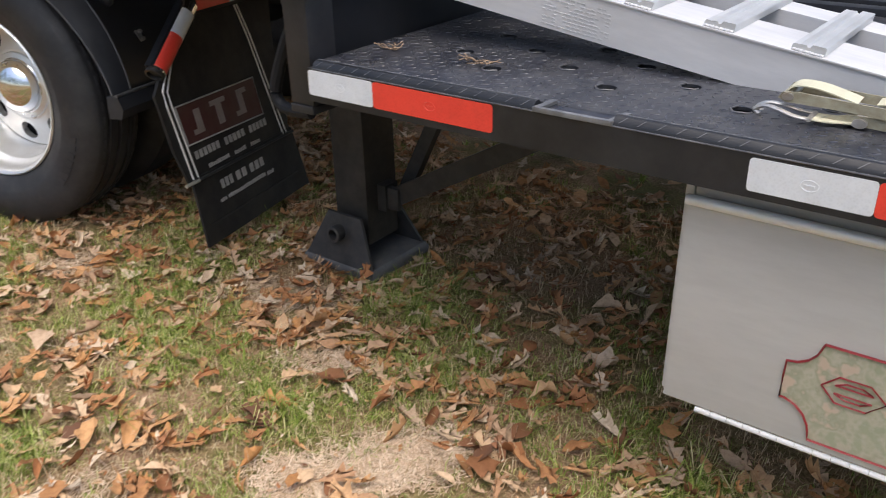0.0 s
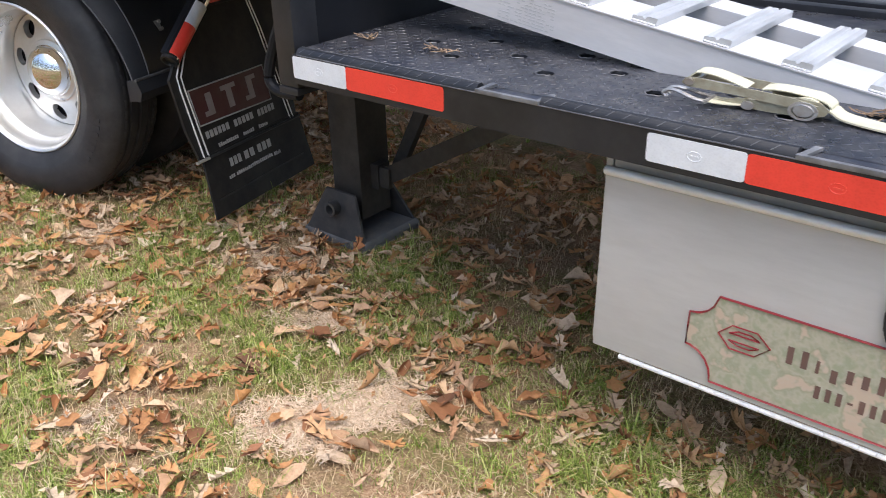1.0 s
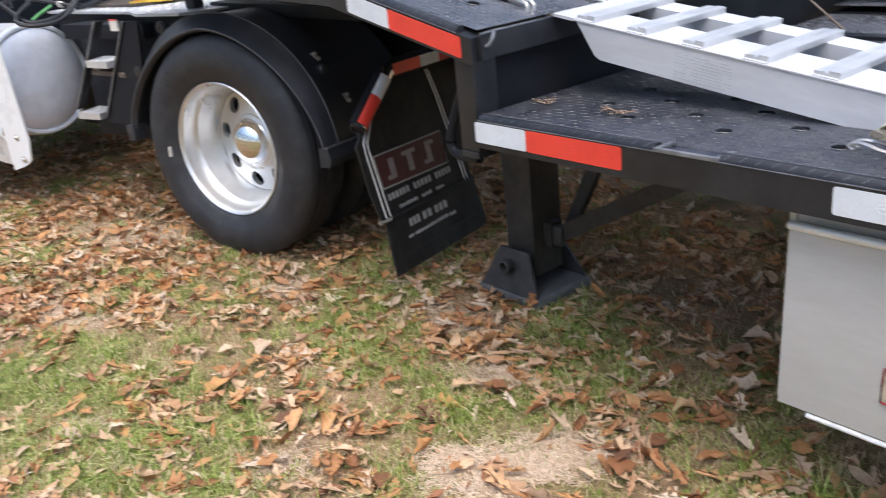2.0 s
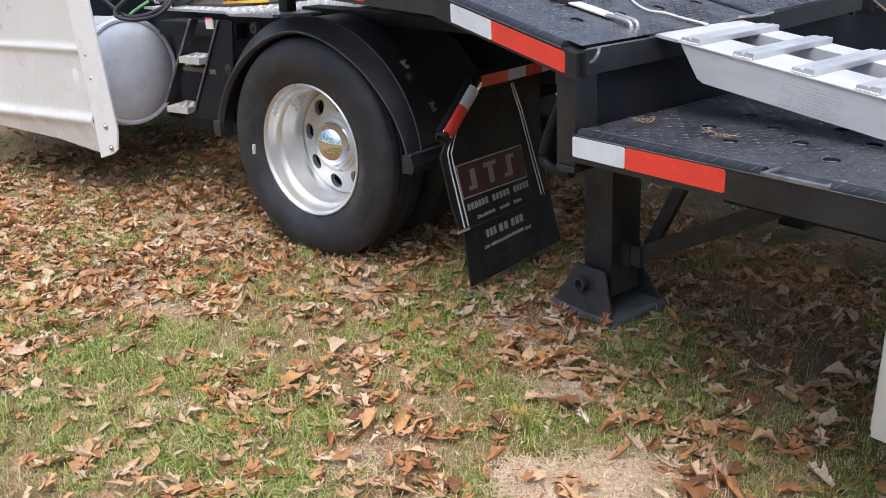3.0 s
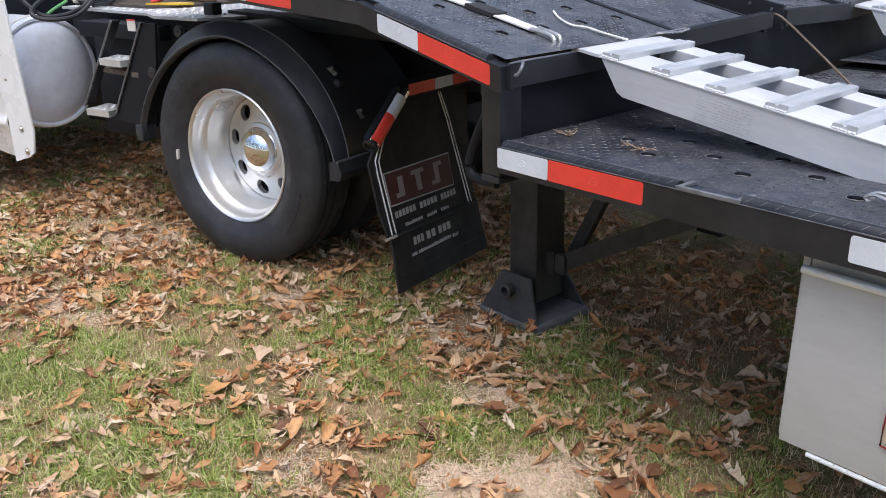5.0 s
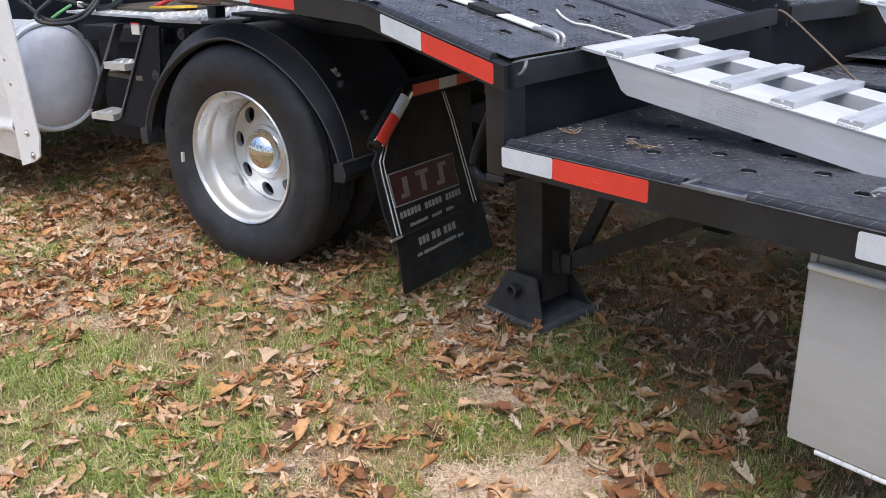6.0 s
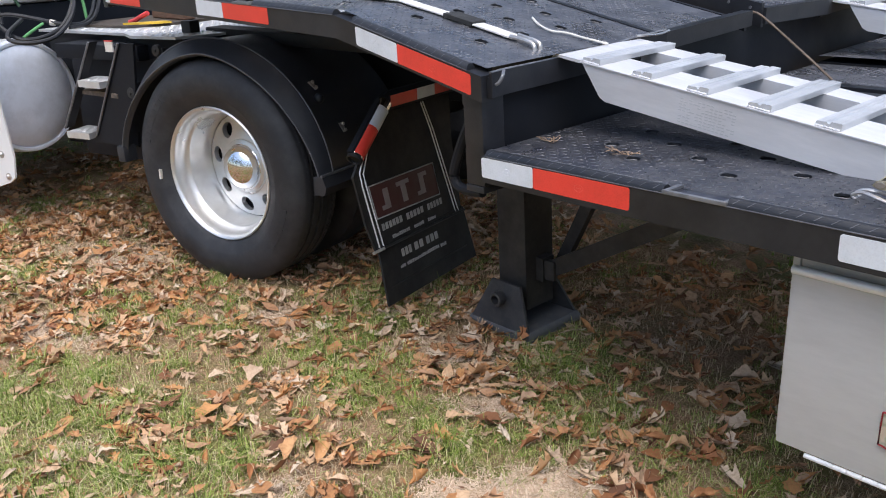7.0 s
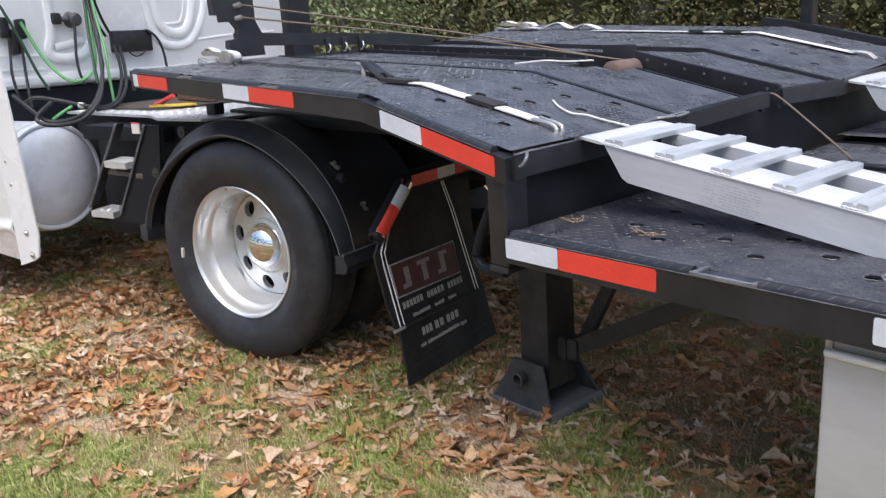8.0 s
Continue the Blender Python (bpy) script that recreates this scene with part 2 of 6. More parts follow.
def ground_material():
    """Thin lawn: soil, dead thatch and low green, mixed by two scales of noise."""
    m, nt, nd, ln, bs = nodes_of("thin_lawn")
    co = coords(nt, "Object")
    big, mid, fine = noise_node(nt, co, 1.6, 5, 0.65), noise_node(nt, co, 14, 5, 0.7), noise_node(nt, co, 130, 4, 0.7)
    soil = ramp_node(nt, fine, [(0.3, (0.17, 0.10, 0.06)), (0.52, (0.38, 0.245, 0.15)), (0.72, (0.60, 0.42, 0.28))])
    green = ramp_node(nt, fine, [(0.3, (0.10, 0.09, 0.035)), (0.6, (0.25, 0.215, 0.085)), (0.8, (0.42, 0.34, 0.17))])
    both = nd.new("ShaderNodeMath")
    both.operation = "ADD"
    ln.new(big, both.inputs[0])
    ln.new(map_node(nt, mid, 0.0, 1.0, -0.25, 0.25), both.inputs[1])
    ln.new(mix_node(nt, map_node(nt, both.outputs[0], 0.42, 0.60, 0.0, 1.0), soil, green), bs.inputs["Base Color"])
    bs.inputs["Roughness"].default_value = 0.95
    bs.inputs["Specular IOR Level"].default_value = 0.15
    ln.new(bump_node(nt, fine, 0.8, 0.008), bs.inputs["Normal"])
    return m


LAWN = ground_material()


# ---- mesh helpers ----
def box(bm, x0, x1, y0, y1, z0, z1, bevel=0.0):
    vs = [bm.verts.new((x, y, z)) for x in (x0, x1) for y in (y0, y1) for z in (z0, z1)]
    fs = [bm.faces.new([vs[i] for i in f]) for f in ((0, 1, 3, 2), (4, 6, 7, 5), (0, 4, 5, 1), (2, 3, 7, 6), (0, 2, 6, 4), (1, 5, 7, 3))]
    if bevel > 0:
        edges = list({e for f in fs for e in f.edges})
        bmesh.ops.bevel(bm, geom=edges, offset=bevel, segments=2, profile=0.6, affect="EDGES", clamp_overlap=True)
    return vs


def solid(bm, pts, shift):
    """A flat polygon of 3D points given depth by the vector shift."""
    shift = Vector(shift)
    a = [bm.verts.new(p) for p in pts]
    b = [bm.verts.new(Vector(p) + shift) for p in pts]
    bm.faces.new(a)
    bm.faces.new(b[::-1])
    for i in range(len(a)):
        j = (i + 1) % len(a)
        bm.faces.new((a[i], b[i], b[j], a[j]))


def rings(bm, loops, close_ends=True, wrap=False):
    vs = [[bm.verts.new(p) for p in lp] for lp in loops]
    n = len(vs[0])
    pairs = list(zip(vs, vs[1:])) + ([(vs[-1], vs[0])] if wrap else [])
    for a, b in pairs:
        for i in range(n):
            j = (i + 1) % n
            bm.faces.new((a[i], a[j], b[j], b[i]))
    if close_ends and not wrap:
        bm.faces.new(vs[0][::-1])
        bm.faces.new(vs[-1])


def tube(bm, pts, r, seg=8, flat=1.0, up=(0, 0, 1)):
    """A round or flattened bar swept along points."""
    pts = [Vector(p) for p in pts]
    loops = []
    for i, p in enumerate(pts):
        d = (pts[min(i + 1, len(pts) - 1)] - pts[max(i - 1, 0)]).normalized()
        a = Vector(up) - d * d.dot(Vector(up))
        if a.length < 1e-4:
            a = Vector((1, 0, 0)) - d * d.x
        a.normalize()
        b = d.cross(a)
        loops.append([p + b * (r * math.cos(k * math.tau / seg)) + a * (r * flat * math.sin(k * math.tau / seg)) for k in range(seg)])
    rings(bm, loops)


def ribbon(bm, pts, width, thick, side=(0, 1, 0)):
    """A strap: a thin flat band along points, lying across the vector side."""
    pts, s = [Vector(p) for p in pts], Vector(side).normalized()
    loops = []
    for i, p in enumerate(pts):
        d = (pts[min(i + 1, len(pts) - 1)] - pts[max(i - 1, 0)]).normalized()
        n = d.cross(s).normalized() * (thick / 2)
        w = s * (width / 2)
        loops.append([p - w - n, p + w - n, p + w + n, p - w + n])
    rings(bm, loops)


def curve_points(ctrl, n=8):
    """Smooth points through the control points."""
    c = [Vector(p) for p in ctrl]
    c = [c[0] * 2 - c[1]] + c + [c[-1] * 2 - c[-2]]
    out = []
    for i in range(1, len(c) - 2):
        for k in range(n):
            t = k / n
            a, b, d, e = c[i - 1], c[i], c[i + 1], c[i + 2]
            out.append(0.5 * ((2 * b) + (d - a) * t + (2 * a - 5 * b + 4 * d - e) * t * t + (3 * b - a - 3 * d + e) * t ** 3))
    out.append(c[-2])
    return out


def lathe(bm, profile, seg=48, axis="y", centre=(0, 0, 0), wrap=False, start=0.0, sweep=math.tau):
    """Turns a profile of (radius, height along the axis) round the axis."""
    cx, cy, cz = centre
    loops = []
    full = abs(sweep - math.tau) < 1e-6
    n = seg if full else seg + 1
    for k in range(n):
        a = start + sweep * k / seg
        c, s = math.cos(a), math.sin(a)
        if axis == "y":
            loops.append([bm.verts.new((cx + r * c, cy + h, cz + r * s)) for r, h in profile])
        elif axis == "x":
            loops.append([bm.verts.new((cx + h, cy + r * c, cz + r * s)) for r, h in profile])
        else:
            loops.append([bm.verts.new((cx + r * c, cy + r * s, cz + h)) for r, h in profile])
    m = len(profile)
    for k in range(seg):
        a, b = loops[k], loops[(k + 1) % n]
        for i in range(m if wrap else m - 1):
            j = (i + 1) % m
            bm.faces.new((a[i], b[i], b[j], a[j]))


def cyl(bm, p0, p1, r, seg=16):
    tube(bm, [p0, p1], r, seg)


def finish(bm, name, material, angle=32, merge=False):
    if merge:
        bmesh.ops.remove_doubles(bm, verts=bm.verts, dist=1e-5)
    bmesh.ops.recalc_face_normals(bm, faces=bm.faces)
    me = bpy.data.meshes.new(name)
    bm.to_mesh(me)
    bm.free()
    me.materials.append(material)
    me.polygons.foreach_set("use_smooth", [True] * len(me.polygons))
    me.set_sharp_from_angle(angle=radians(angle))
    return me


WORLD_BUILT = []  # things whose parts are given in world coordinates


def part(name, bm, material, parent, label="", kind=""):
    """Links a bmesh as one mesh object under a thing or a part; its points are in the thing's own space."""
    ob = new(name, finish(bm, name, material))
    ob.parent = parent
    if parent in WORLD_BUILT:
        ob.matrix_parent_inverse = parent.matrix_basis.inverted()
    if label or kind:
        tagged(ob, label, kind=kind)
    return ob


def thing(name, label, category, m=Matrix(), group="", kind="", world_built=False):
    ob = new(name)
    ob.empty_display_size = 0.2
    ob.matrix_basis = m
    if world_built:
        WORLD_BUILT.append(ob)
    return tagged(ob, label, category, group, kind)


def single(name, bm, material, label, category, m=Matrix(), group="", kind=""):
    ob = new(name, finish(bm, name, material))
    ob.matrix_basis = m
    return tagged(ob, label, category, group, kind)


def raw_mesh(name, verts, faces, material, smooth=False):
    me = bpy.data.meshes.new(name)
    me.from_pydata(verts, [], faces)
    me.materials.append(material)
    if smooth:
        me.polygons.foreach_set("use_smooth", [True] * len(me.polygons))
    return me


def treads(name, place, s0, s1, y0, y1, material, parent, pitch=0.0212, skip=None):
    """Raised lozenges of tread plate, turned alternately; place(s, y, h) gives the point."""
    verts, faces = [], []
    ns, ny = int((s1 - s0) / pitch), int((y1 - y0) / pitch)
    for i in range(ns):
        for j in range(ny):
            cs, cy = s0 + (i + 0.5) * pitch, y0 + (j + 0.5) * pitch
            if skip and skip(cs, cy):
                continue
            t = 0.6 if (i + j) % 2 else -0.97
            ds, dy = math.cos(t), math.sin(t)
            k, worn = len(verts), 0.5 + 0.9 * ((math.sin(i * 12.9898 + j * 78.233) * 43758.5453) % 1.0)
            for a, b, h in ((-0.0092, 0, 0), (0, -0.0027, 0), (0.0092, 0, 0), (0, 0.0027, 0), (-0.0045, 0, 0.0012), (0.0045, 0, 0.0012)):
                verts.append(place(cs + a * ds - b * dy, cy + a * dy + b * ds, h * worn))
            faces += [(k, k + 1, k + 5, k + 4), (k + 1, k + 2, k + 5), (k + 2, k + 3, k + 4, k + 5), (k + 3, k, k + 4)]
    ob = new(name, raw_mesh(name, verts, faces, material))
    ob.parent = parent
    if parent in WORLD_BUILT:
        ob.matrix_parent_inverse = parent.matrix_basis.inverted()
    return tagged(ob, kind="stuff")


def perforated(bm, place, s0, y0, cells, rows, y_end, s_end, pitch_s=0.27, pitch_y=0.09, r=0.0185, thick=0.006, phase=0):
    """A plate with staggered round holes that go through it."""
    def quad(a, b, c, d):
        top = [bm.verts.new(place(s, y, 0)) for s, y in (a, b, c, d)]
        bm.faces.new(top)
    n = 16
    for k in range(rows):
        ya, yb = y0 + k * pitch_y, y0 + (k + 1) * pitch_y
        off = 0 if (k + phase) % 2 == 0 else pitch_s / 2
        if off:
            quad((s0, ya), (s0 + off, ya), (s0 + off, yb), (s0, yb))
        last = s0 + off
        for c in range(cells):
            sa, sb = s0 + off + c * pitch_s, s0 + off + (c + 1) * pitch_s
            if sb > s_end + 1e-6:
                break
            last = sb
            cs, cy = (sa + sb) / 2, (ya + yb) / 2
            outer, rim, low = [], [], []
            for i in range(n):
                a = math.tau * (i + 0.5) / n
                ca, sn = math.cos(a), math.sin(a)
                q = min(1 / max(abs(ca) / (pitch_s / 2), 1e-9), 1 / max(abs(sn) / (pitch_y / 2), 1e-9))
                outer.append(bm.verts.new(place(cs + q * ca, cy + q * sn, 0)))
                rim.append((bm.verts.new(place(cs + r * 1.28 * ca, cy + r * 1.28 * sn, 0)), bm.verts.new(place(cs + r * 1.08 * ca, cy + r * 1.08 * sn, -0.001))))
                low.append(bm.verts.new(place(cs + r * ca, cy + r * sn, -thick)))
            for i in range(n):
                j = (i + 1) % n
                bm.faces.new((outer[i], outer[j], rim[j][0], rim[i][0]))
                bm.faces.new((rim[i][0], rim[j][0], rim[j][1], rim[i][1]))
                bm.faces.new((rim[i][1], rim[j][1], low[j], low[i])).material_index = 1  # black wall: the shade inside the hole put into its colour
            for sx in (-1, 1):
                for sy in (-1, 1):
                    best = sorted(range(n), key=lambda i: (math.cos(math.tau * (i + 0.5) / n) * sx * pitch_s + math.sin(math.tau * (i + 0.5) / n) * sy * pitch_y), reverse=True)[:2]
                    corner = bm.verts.new(place(cs + sx * pitch_s / 2, cy + sy * pitch_y / 2, 0))
                    bm.faces.new((outer[best[0]], corner, outer[best[1]]))
        if s_end - last > 1e-6:
            quad((last, ya), (s_end, ya), (s_end, yb), (last, yb))
    ytop = y0 + rows * pitch_y
    if y_end - ytop > 1e-6:
        quad((s0, ytop), (s_end, ytop), (s_end, y_end), (s0, y_end))


# ---- ground ----
def ground_height(x, y):
    return 0.012 * noise.noise(Vector((x * 1.3, y * 1.3, 0))) + 0.006 * noise.noise(Vector((x * 5, y * 5, 3)))


def build_ground():
    fx = [-160, -80, -40, -20, -12, -9, -7.5] + [-6.6 + 0.06 * i for i in range(145)] + [2.6, 4, 7, 12, 25, 50, 100, 160]
    fy = [-160, -80, -40, -20, -10, -5, -3, -1.5] + [-0.6 + 0.06 * i for i in range(100)] + [6, 7.5, 10, 14, 20, 40, 80, 160]
    verts = [(x, y, ground_height(x, y) if -7 < x < 2.5 and -1 < y < 5.8 else 0.0) for x in fx for y in fy]
    m = len(fy)
    faces = [(i * m + j, (i + 1) * m + j, (i + 1) * m + j + 1, i * m + j + 1) for i in range(len(fx) - 1) for j in range(m - 1)]
    ob = new("ground", raw_mesh("ground", verts, faces, LAWN, True))
    return tagged(ob, "thin lawn of patchy grass over bare dusty soil", "ground", kind="structure")


ground = build_ground()

# bare dusty patches: x, y, half length, half width, turn in degrees
BARE = [(-0.56, 1.58, 0.26, 0.12, 57), (-1.34, 2.02, 0.22, 0.10, 20), (-2.55, 1.07, 0.24, 0.12, 10), (-2.05, 1.75, 0.16, 0.09, 35), (-1.05, 1.12, 0.12, 0.06, 70),
        (-3.3, 1.6, 0.40, 0.22, 15), (-0.12, 1.45, 0.14, 0.06, 40), (-0.95, 1.86, 0.16, 0.06, 30), (-1.62, 0.84, 0.10, 0.05, 0)]


def bare_at(x, y):
    """1 in the middle of a bare patch, 0 on the lawn, with a ragged rim."""
    wx = x + 0.07 * noise.noise(Vector((x * 6, y * 6, 11))) + 0.03 * noise.noise(Vector((x * 19, y * 19, 2)))
    wy = y + 0.07 * noise.noise(Vector((x * 6, y * 6, 31))) + 0.03 * noise.noise(Vector((x * 19, y * 19, 8)))
    most = 0.0
    for bx, by, a, b, turn in BARE:
        c, s_ = math.cos(radians(turn)), math.sin(radians(turn))
        u, v = (wx - bx) * c + (wy - by) * s_, -(wx - bx) * s_ + (wy - by) * c
        most = max(most, math.exp(-((u / a) ** 2 + (v / b) ** 2) * 1.1))
    return most


def under_foot(x, y):
    return -1.47 < x < -1.12 and 2.24 < y < 2.57


def lushness(x, y):
    """How thick the grass stands, 0 to 1."""
    v = 0.58 + 1.0 * noise.noise(Vector((x * 1.9 + 5, y * 1.9, 1))) + 0.95 * noise.noise(Vector((x * 6.5, y * 6.5, 7))) + 0.5 * noise.noise(Vector((x * 17, y * 17, 3)))
    v += 0.32 * math.exp(-((x + 1.9) / 0.8) ** 2 - ((y - 0.8) / 0.55) ** 2)
    v -= 1.15 * bare_at(x, y)
    if under_foot(x, y):
        return 0.0
    if y > 2.1:
        v -= min(0.6, 1.2 * (y - 2.1))
    if x < -2.7:
        v -= 0.22
    return min(1.0, max(0.05, v))


def blades(name, count, area, length, width, lean, keep, material, label, tuft=6, spread=0.011, seed=11):
    rng = np.random.default_rng(seed)
    x0, x1, y0, y1 = area
    verts, faces = [], []
    tries = 0
    while len(faces) < count * 2 and tries < count * 5:
        tries += 1
        x, y = rng.uniform(x0, x1), rng.uniform(y0, y1)
        if rng.random() > keep(x, y):
            continue
        z = ground_height(x, y)
        tall = rng.uniform(0.5, 1.1) if rng.random() < 0.8 else rng.uniform(1.2, 2.1)
        comb = math.tau * noise.noise(Vector((x * 4, y * 4, 17)))
        for _ in range(tuft):
            px, py = x + rng.normal(0, spread), y + rng.normal(0, spread)
            a = (math.atan2(py - y, px - x) if rng.random() < 0.6 else comb) + rng.normal(0, 0.9)
            ln = length * tall * rng.uniform(0.4, 1.4)
            ca, sa = math.cos(a), math.sin(a)
            w = width * rng.uniform(0.6, 1.3) / 2
            le = lean * rng.uniform(0.35, 1.25)
            h1, h2 = ln * math.cos(le * 0.45) * 0.5, ln * math.cos(le) * 0.85
            d1, d2 = ln * math.sin(le * 0.45) * 0.5, ln * math.sin(le)
            sway = rng.normal(0, 0.12) * ln
            k = len(verts)
            verts += [(px - sa * w, py + ca * w, z - 0.004), (px + sa * w, py - ca * w, z - 0.004),
                      (px + ca * d1 + sa * w * 0.8, py + sa * d1 - ca * w * 0.8, z + h1), (px + ca * d1 - sa * w * 0.8, py + sa * d1 + ca * w * 0.8, z + h1),
                      (px + ca * d2 - sa * sway, py + sa * d2 + ca * sway, z + max(0.004, h2))]
            faces += [(k, k + 1, k + 2, k + 3), (k + 3, k + 2, k + 4)]
    ob = new(name, raw_mesh(name, verts, faces, material))
    return tagged(ob, label, "grass", kind="stuff")


NEAR = (-4.6, 1.3, 0.0, 3.4)
blades("grass", 175000, NEAR, 0.032, 0.0024, 1.5, lushness, GRASS, "short uneven green lawn grass in tufts")
blades("grass_tufts", 42000, NEAR, 0.058, 0.0030, 1.35, lambda x, y: max(0.0, lushness(x, y) - 0.45) * 1.4 * (noise.noise(Vector((x * 9, y * 9, 40))) > 0.05), GRASS, "longer arching green grass in loose tufts", 14, 0.010, 12)
blades("dry_grass", 82000, NEAR, 0.040, 0.0021, 1.66, lambda x, y: 0.0 if under_foot(x, y) else 0.95 - 0.5 * lushness(x, y), STRAW, "dead straw-coloured grass lying flat on soil", 6, 0.02, 13)
blades("far_grass", 42000, (-10.0, 5.0, -4.5, 6.5), 0.040, 0.008, 1.1, lambda x, y: 0.0 if -4.6 < x < 1.3 and 0 < y < 3.4 else lushness(x, y), GRASS, "thin lawn grass further from the trailer")


def straw_litter():
    """Pale chopped straw lying thick on the bare patches."""
    rng = random.Random(21)
    verts, faces = [], []
    for bx, by, half, thin, turn in BARE:
        for _ in range(int((95000 if bx == BARE[0][0] else 26000) * half * half / 0.07)):
            x, y = bx + rng.uniform(-1.5, 1.5) * half, by + rng.uniform(-1.5, 1.5) * half
            if rng.random() > bare_at(x, y) - 0.18:
                continue
            z, t, ln, w = ground_height(x, y) + rng.uniform(0.001, 0.010), rng.uniform(0, math.tau), rng.uniform(0.004, 0.017), rng.uniform(0.0007, 0.0016)
            c, s_, k, tip = math.cos(t), math.sin(t), len(verts), rng.uniform(-0.004, 0.006)
            verts += [(x - c * ln - s_ * w, y - s_ * ln + c * w, z), (x - c * ln + s_ * w, y - s_ * ln - c * w, z), (x + c * ln + s_ * w, y + s_ * ln - c * w, z + tip), (x + c * ln - s_ * w, y + s_ * ln + c * w, z + tip)]
            faces.append((k, k + 1, k + 2, k + 3))
    ob = new("straw_litter", raw_mesh("straw_litter", verts, faces, STRAWBITS))
    tagged(ob, "pale chopped straw lying on bare patches of soil", "straw", kind="stuff")


straw_litter()


# ---- fallen leaves ----
def leaf_shape(kind, rng, size):
    """A dry leaf laid out flat, then curled, folded and twisted: oak leaves have forward-swept pointed lobes. Returns points and faces."""
    flat, faces = [], []

    def add(x, y):
        flat.append((x, y))
        return len(flat) - 1

    n = 10
    if kind == "lobed":
        wide, core = rng.uniform(0.27, 0.38), rng.uniform(0.05, 0.085)
        rib = []
        for i in range(n + 1):
            t = i / n
            c = core * (0.35 + 0.9 * math.sin(math.pi * min(1, t * 0.9 + 0.08)))
            rib.append([add(t, -c), add(t, 0), add(t, c)])
            if i:
                a, b = rib[i - 1], rib[i]
                faces += [(a[0], a[1], b[1], b[0]), (a[1], a[2], b[2], b[1])]
        for edge in (0, 2):
            s = -1 if edge == 0 else 1
            for i0, reach in ((1, 0.60), (4, 1.0), (7, 0.62)):
                w = wide * reach * rng.uniform(0.7, 1.2)
                i0 = min(7, i0 + rng.choice((0, 0, 1)))
                x0, x1 = i0 / n, (i0 + 3) / n
                r0, r1, r2, r3 = (rib[i0 + k][edge] for k in range(4))
                m0, m1, m2 = add(x0 + 0.09, s * w * 0.55), add(x0 + 0.19, s * w * 0.62), add(x1 + 0.0, s * w * 0.48)
                tip = add(x1 + rng.uniform(-0.10, 0.06), s * w * 1.05)
                faces += [(r0, r1, m1, m0), (r1, r2, m2, m1), (r2, r3, m2), (m0, m1, tip), (m1, m2, tip)]
        tipa, e = add(1.10, rng.uniform(-0.03, 0.03)), rib[n]
        faces += [(e[0], e[1], tipa), (e[1], e[2], tipa)]
    else:
        rows = []
        fat = rng.uniform(0.30, 0.42) if kind == "broad" else rng.uniform(0.19, 0.27)
        wob = rng.uniform(0, 6.3)
        for i in range(n + 1):
            t = i / n
            w = fat * math.sin(math.pi * (t ** 1.15 * 0.97 + 0.015)) ** (1.25 if kind == "broad" else 1.0) + 0.004
            if kind == "broad":
                w *= 1 + 0.22 * math.cos(t * 17 + wob)
            rows.append([add(t, w * k * rng.uniform(0.92, 1.08)) for k in (-1, -0.5, 0, 0.5, 1)])
            if i:
                for k in range(4):
                    faces.append((rows[i - 1][k], rows[i - 1][k + 1], rows[i][k + 1], rows[i][k]))
    q = len(flat)
    for p in ((0.0, 0.012), (0.0, -0.012), (-0.30, -0.006), (-0.30, 0.006)):
        add(*p)
    faces.append((q, q + 1, q + 2, q + 3))
    bent = rng.choice((0.35, 0.6, 0.8, 1.2))
    curl, fold, twist = rng.gauss(0.4, 1.0) * bent, abs(rng.gauss(0.35, 0.5)) * bent, rng.gauss(0, 0.7) * bent
    rim, ph = rng.uniform(-1.5, 3.0) * bent, rng.uniform(0, 6.3)
    pts = []
    for x, y in flat:
        a = curl * (x - 0.4)
        cx, cz = (math.sin(a) / curl, (1 - math.cos(a)) / curl) if abs(curl) > 0.05 else (x - 0.4, 0.0)
        f = fold + rim * abs(y)
        yy, zz = y * math.cos(f), abs(y) * math.sin(f) + 0.05 * bent * math.sin(9 * x + 7 * y + ph) * abs(y) / 0.3
        tw = twist * (x - 0.5)
        pts.append(Vector((cx * size, (yy * math.cos(tw) - zz * math.sin(tw)) * size, (cz + yy * math.sin(tw) + zz * math.cos(tw)) * size)))
    low = sorted(p.z for p in pts)[len(pts) // 8]
    return [p - Vector((0, 0, low)) for p in pts], faces


def leaf_places(rng, count, area, weight):
    out = []
    x0, x1, y0, y1 = area
    while len(out) < count:
        x, y = rng.uniform(x0, x1), rng.uniform(y0, y1)
        if rng.random() < weight(x, y):
            out.append((x, y))
            for _ in range(rng.choice((0, 0, 1, 1, 2, 3))):
                p = (x + rng.gauss(0, 0.05), y + rng.gauss(0, 0.05))
                if not under_foot(*p):
                    out.append(p)
    return out


def leaf_weight(x, y):
    if under_foot(x, y):
        return 0.0
    v = 0.40 + 0.75 * noise.noise(Vector((x * 1.2 + 20, y * 1.2, 4))) + 0.5 * noise.noise(Vector((x * 4.5, y * 4.5, 9)))
    if y > 1.7:
        v += 0.32
    if x < -0.9 and y < 1.35:
        v += 0.14
    if 1.85 < y < 2.5 and x > -1.3:
        v += 0.12
    if x > -0.7 and y > 2.15:
        v -= 0.3
    if x < -2.0:
        v += 0.2
    if x < -2.9:
        v += 0.3
    if bare_at(x, y) > 0.6:
        v *= 0.25
    return min(1.0, max(0.12, v))


def leaf_pose(rng, x, y):
    z = ground_height(x, y) + rng.uniform(0.008, 0.03)
    return pose(x, y, z, rng.gauss(0, 13), rng.gauss(0, 13), rng.uniform(0, 360))


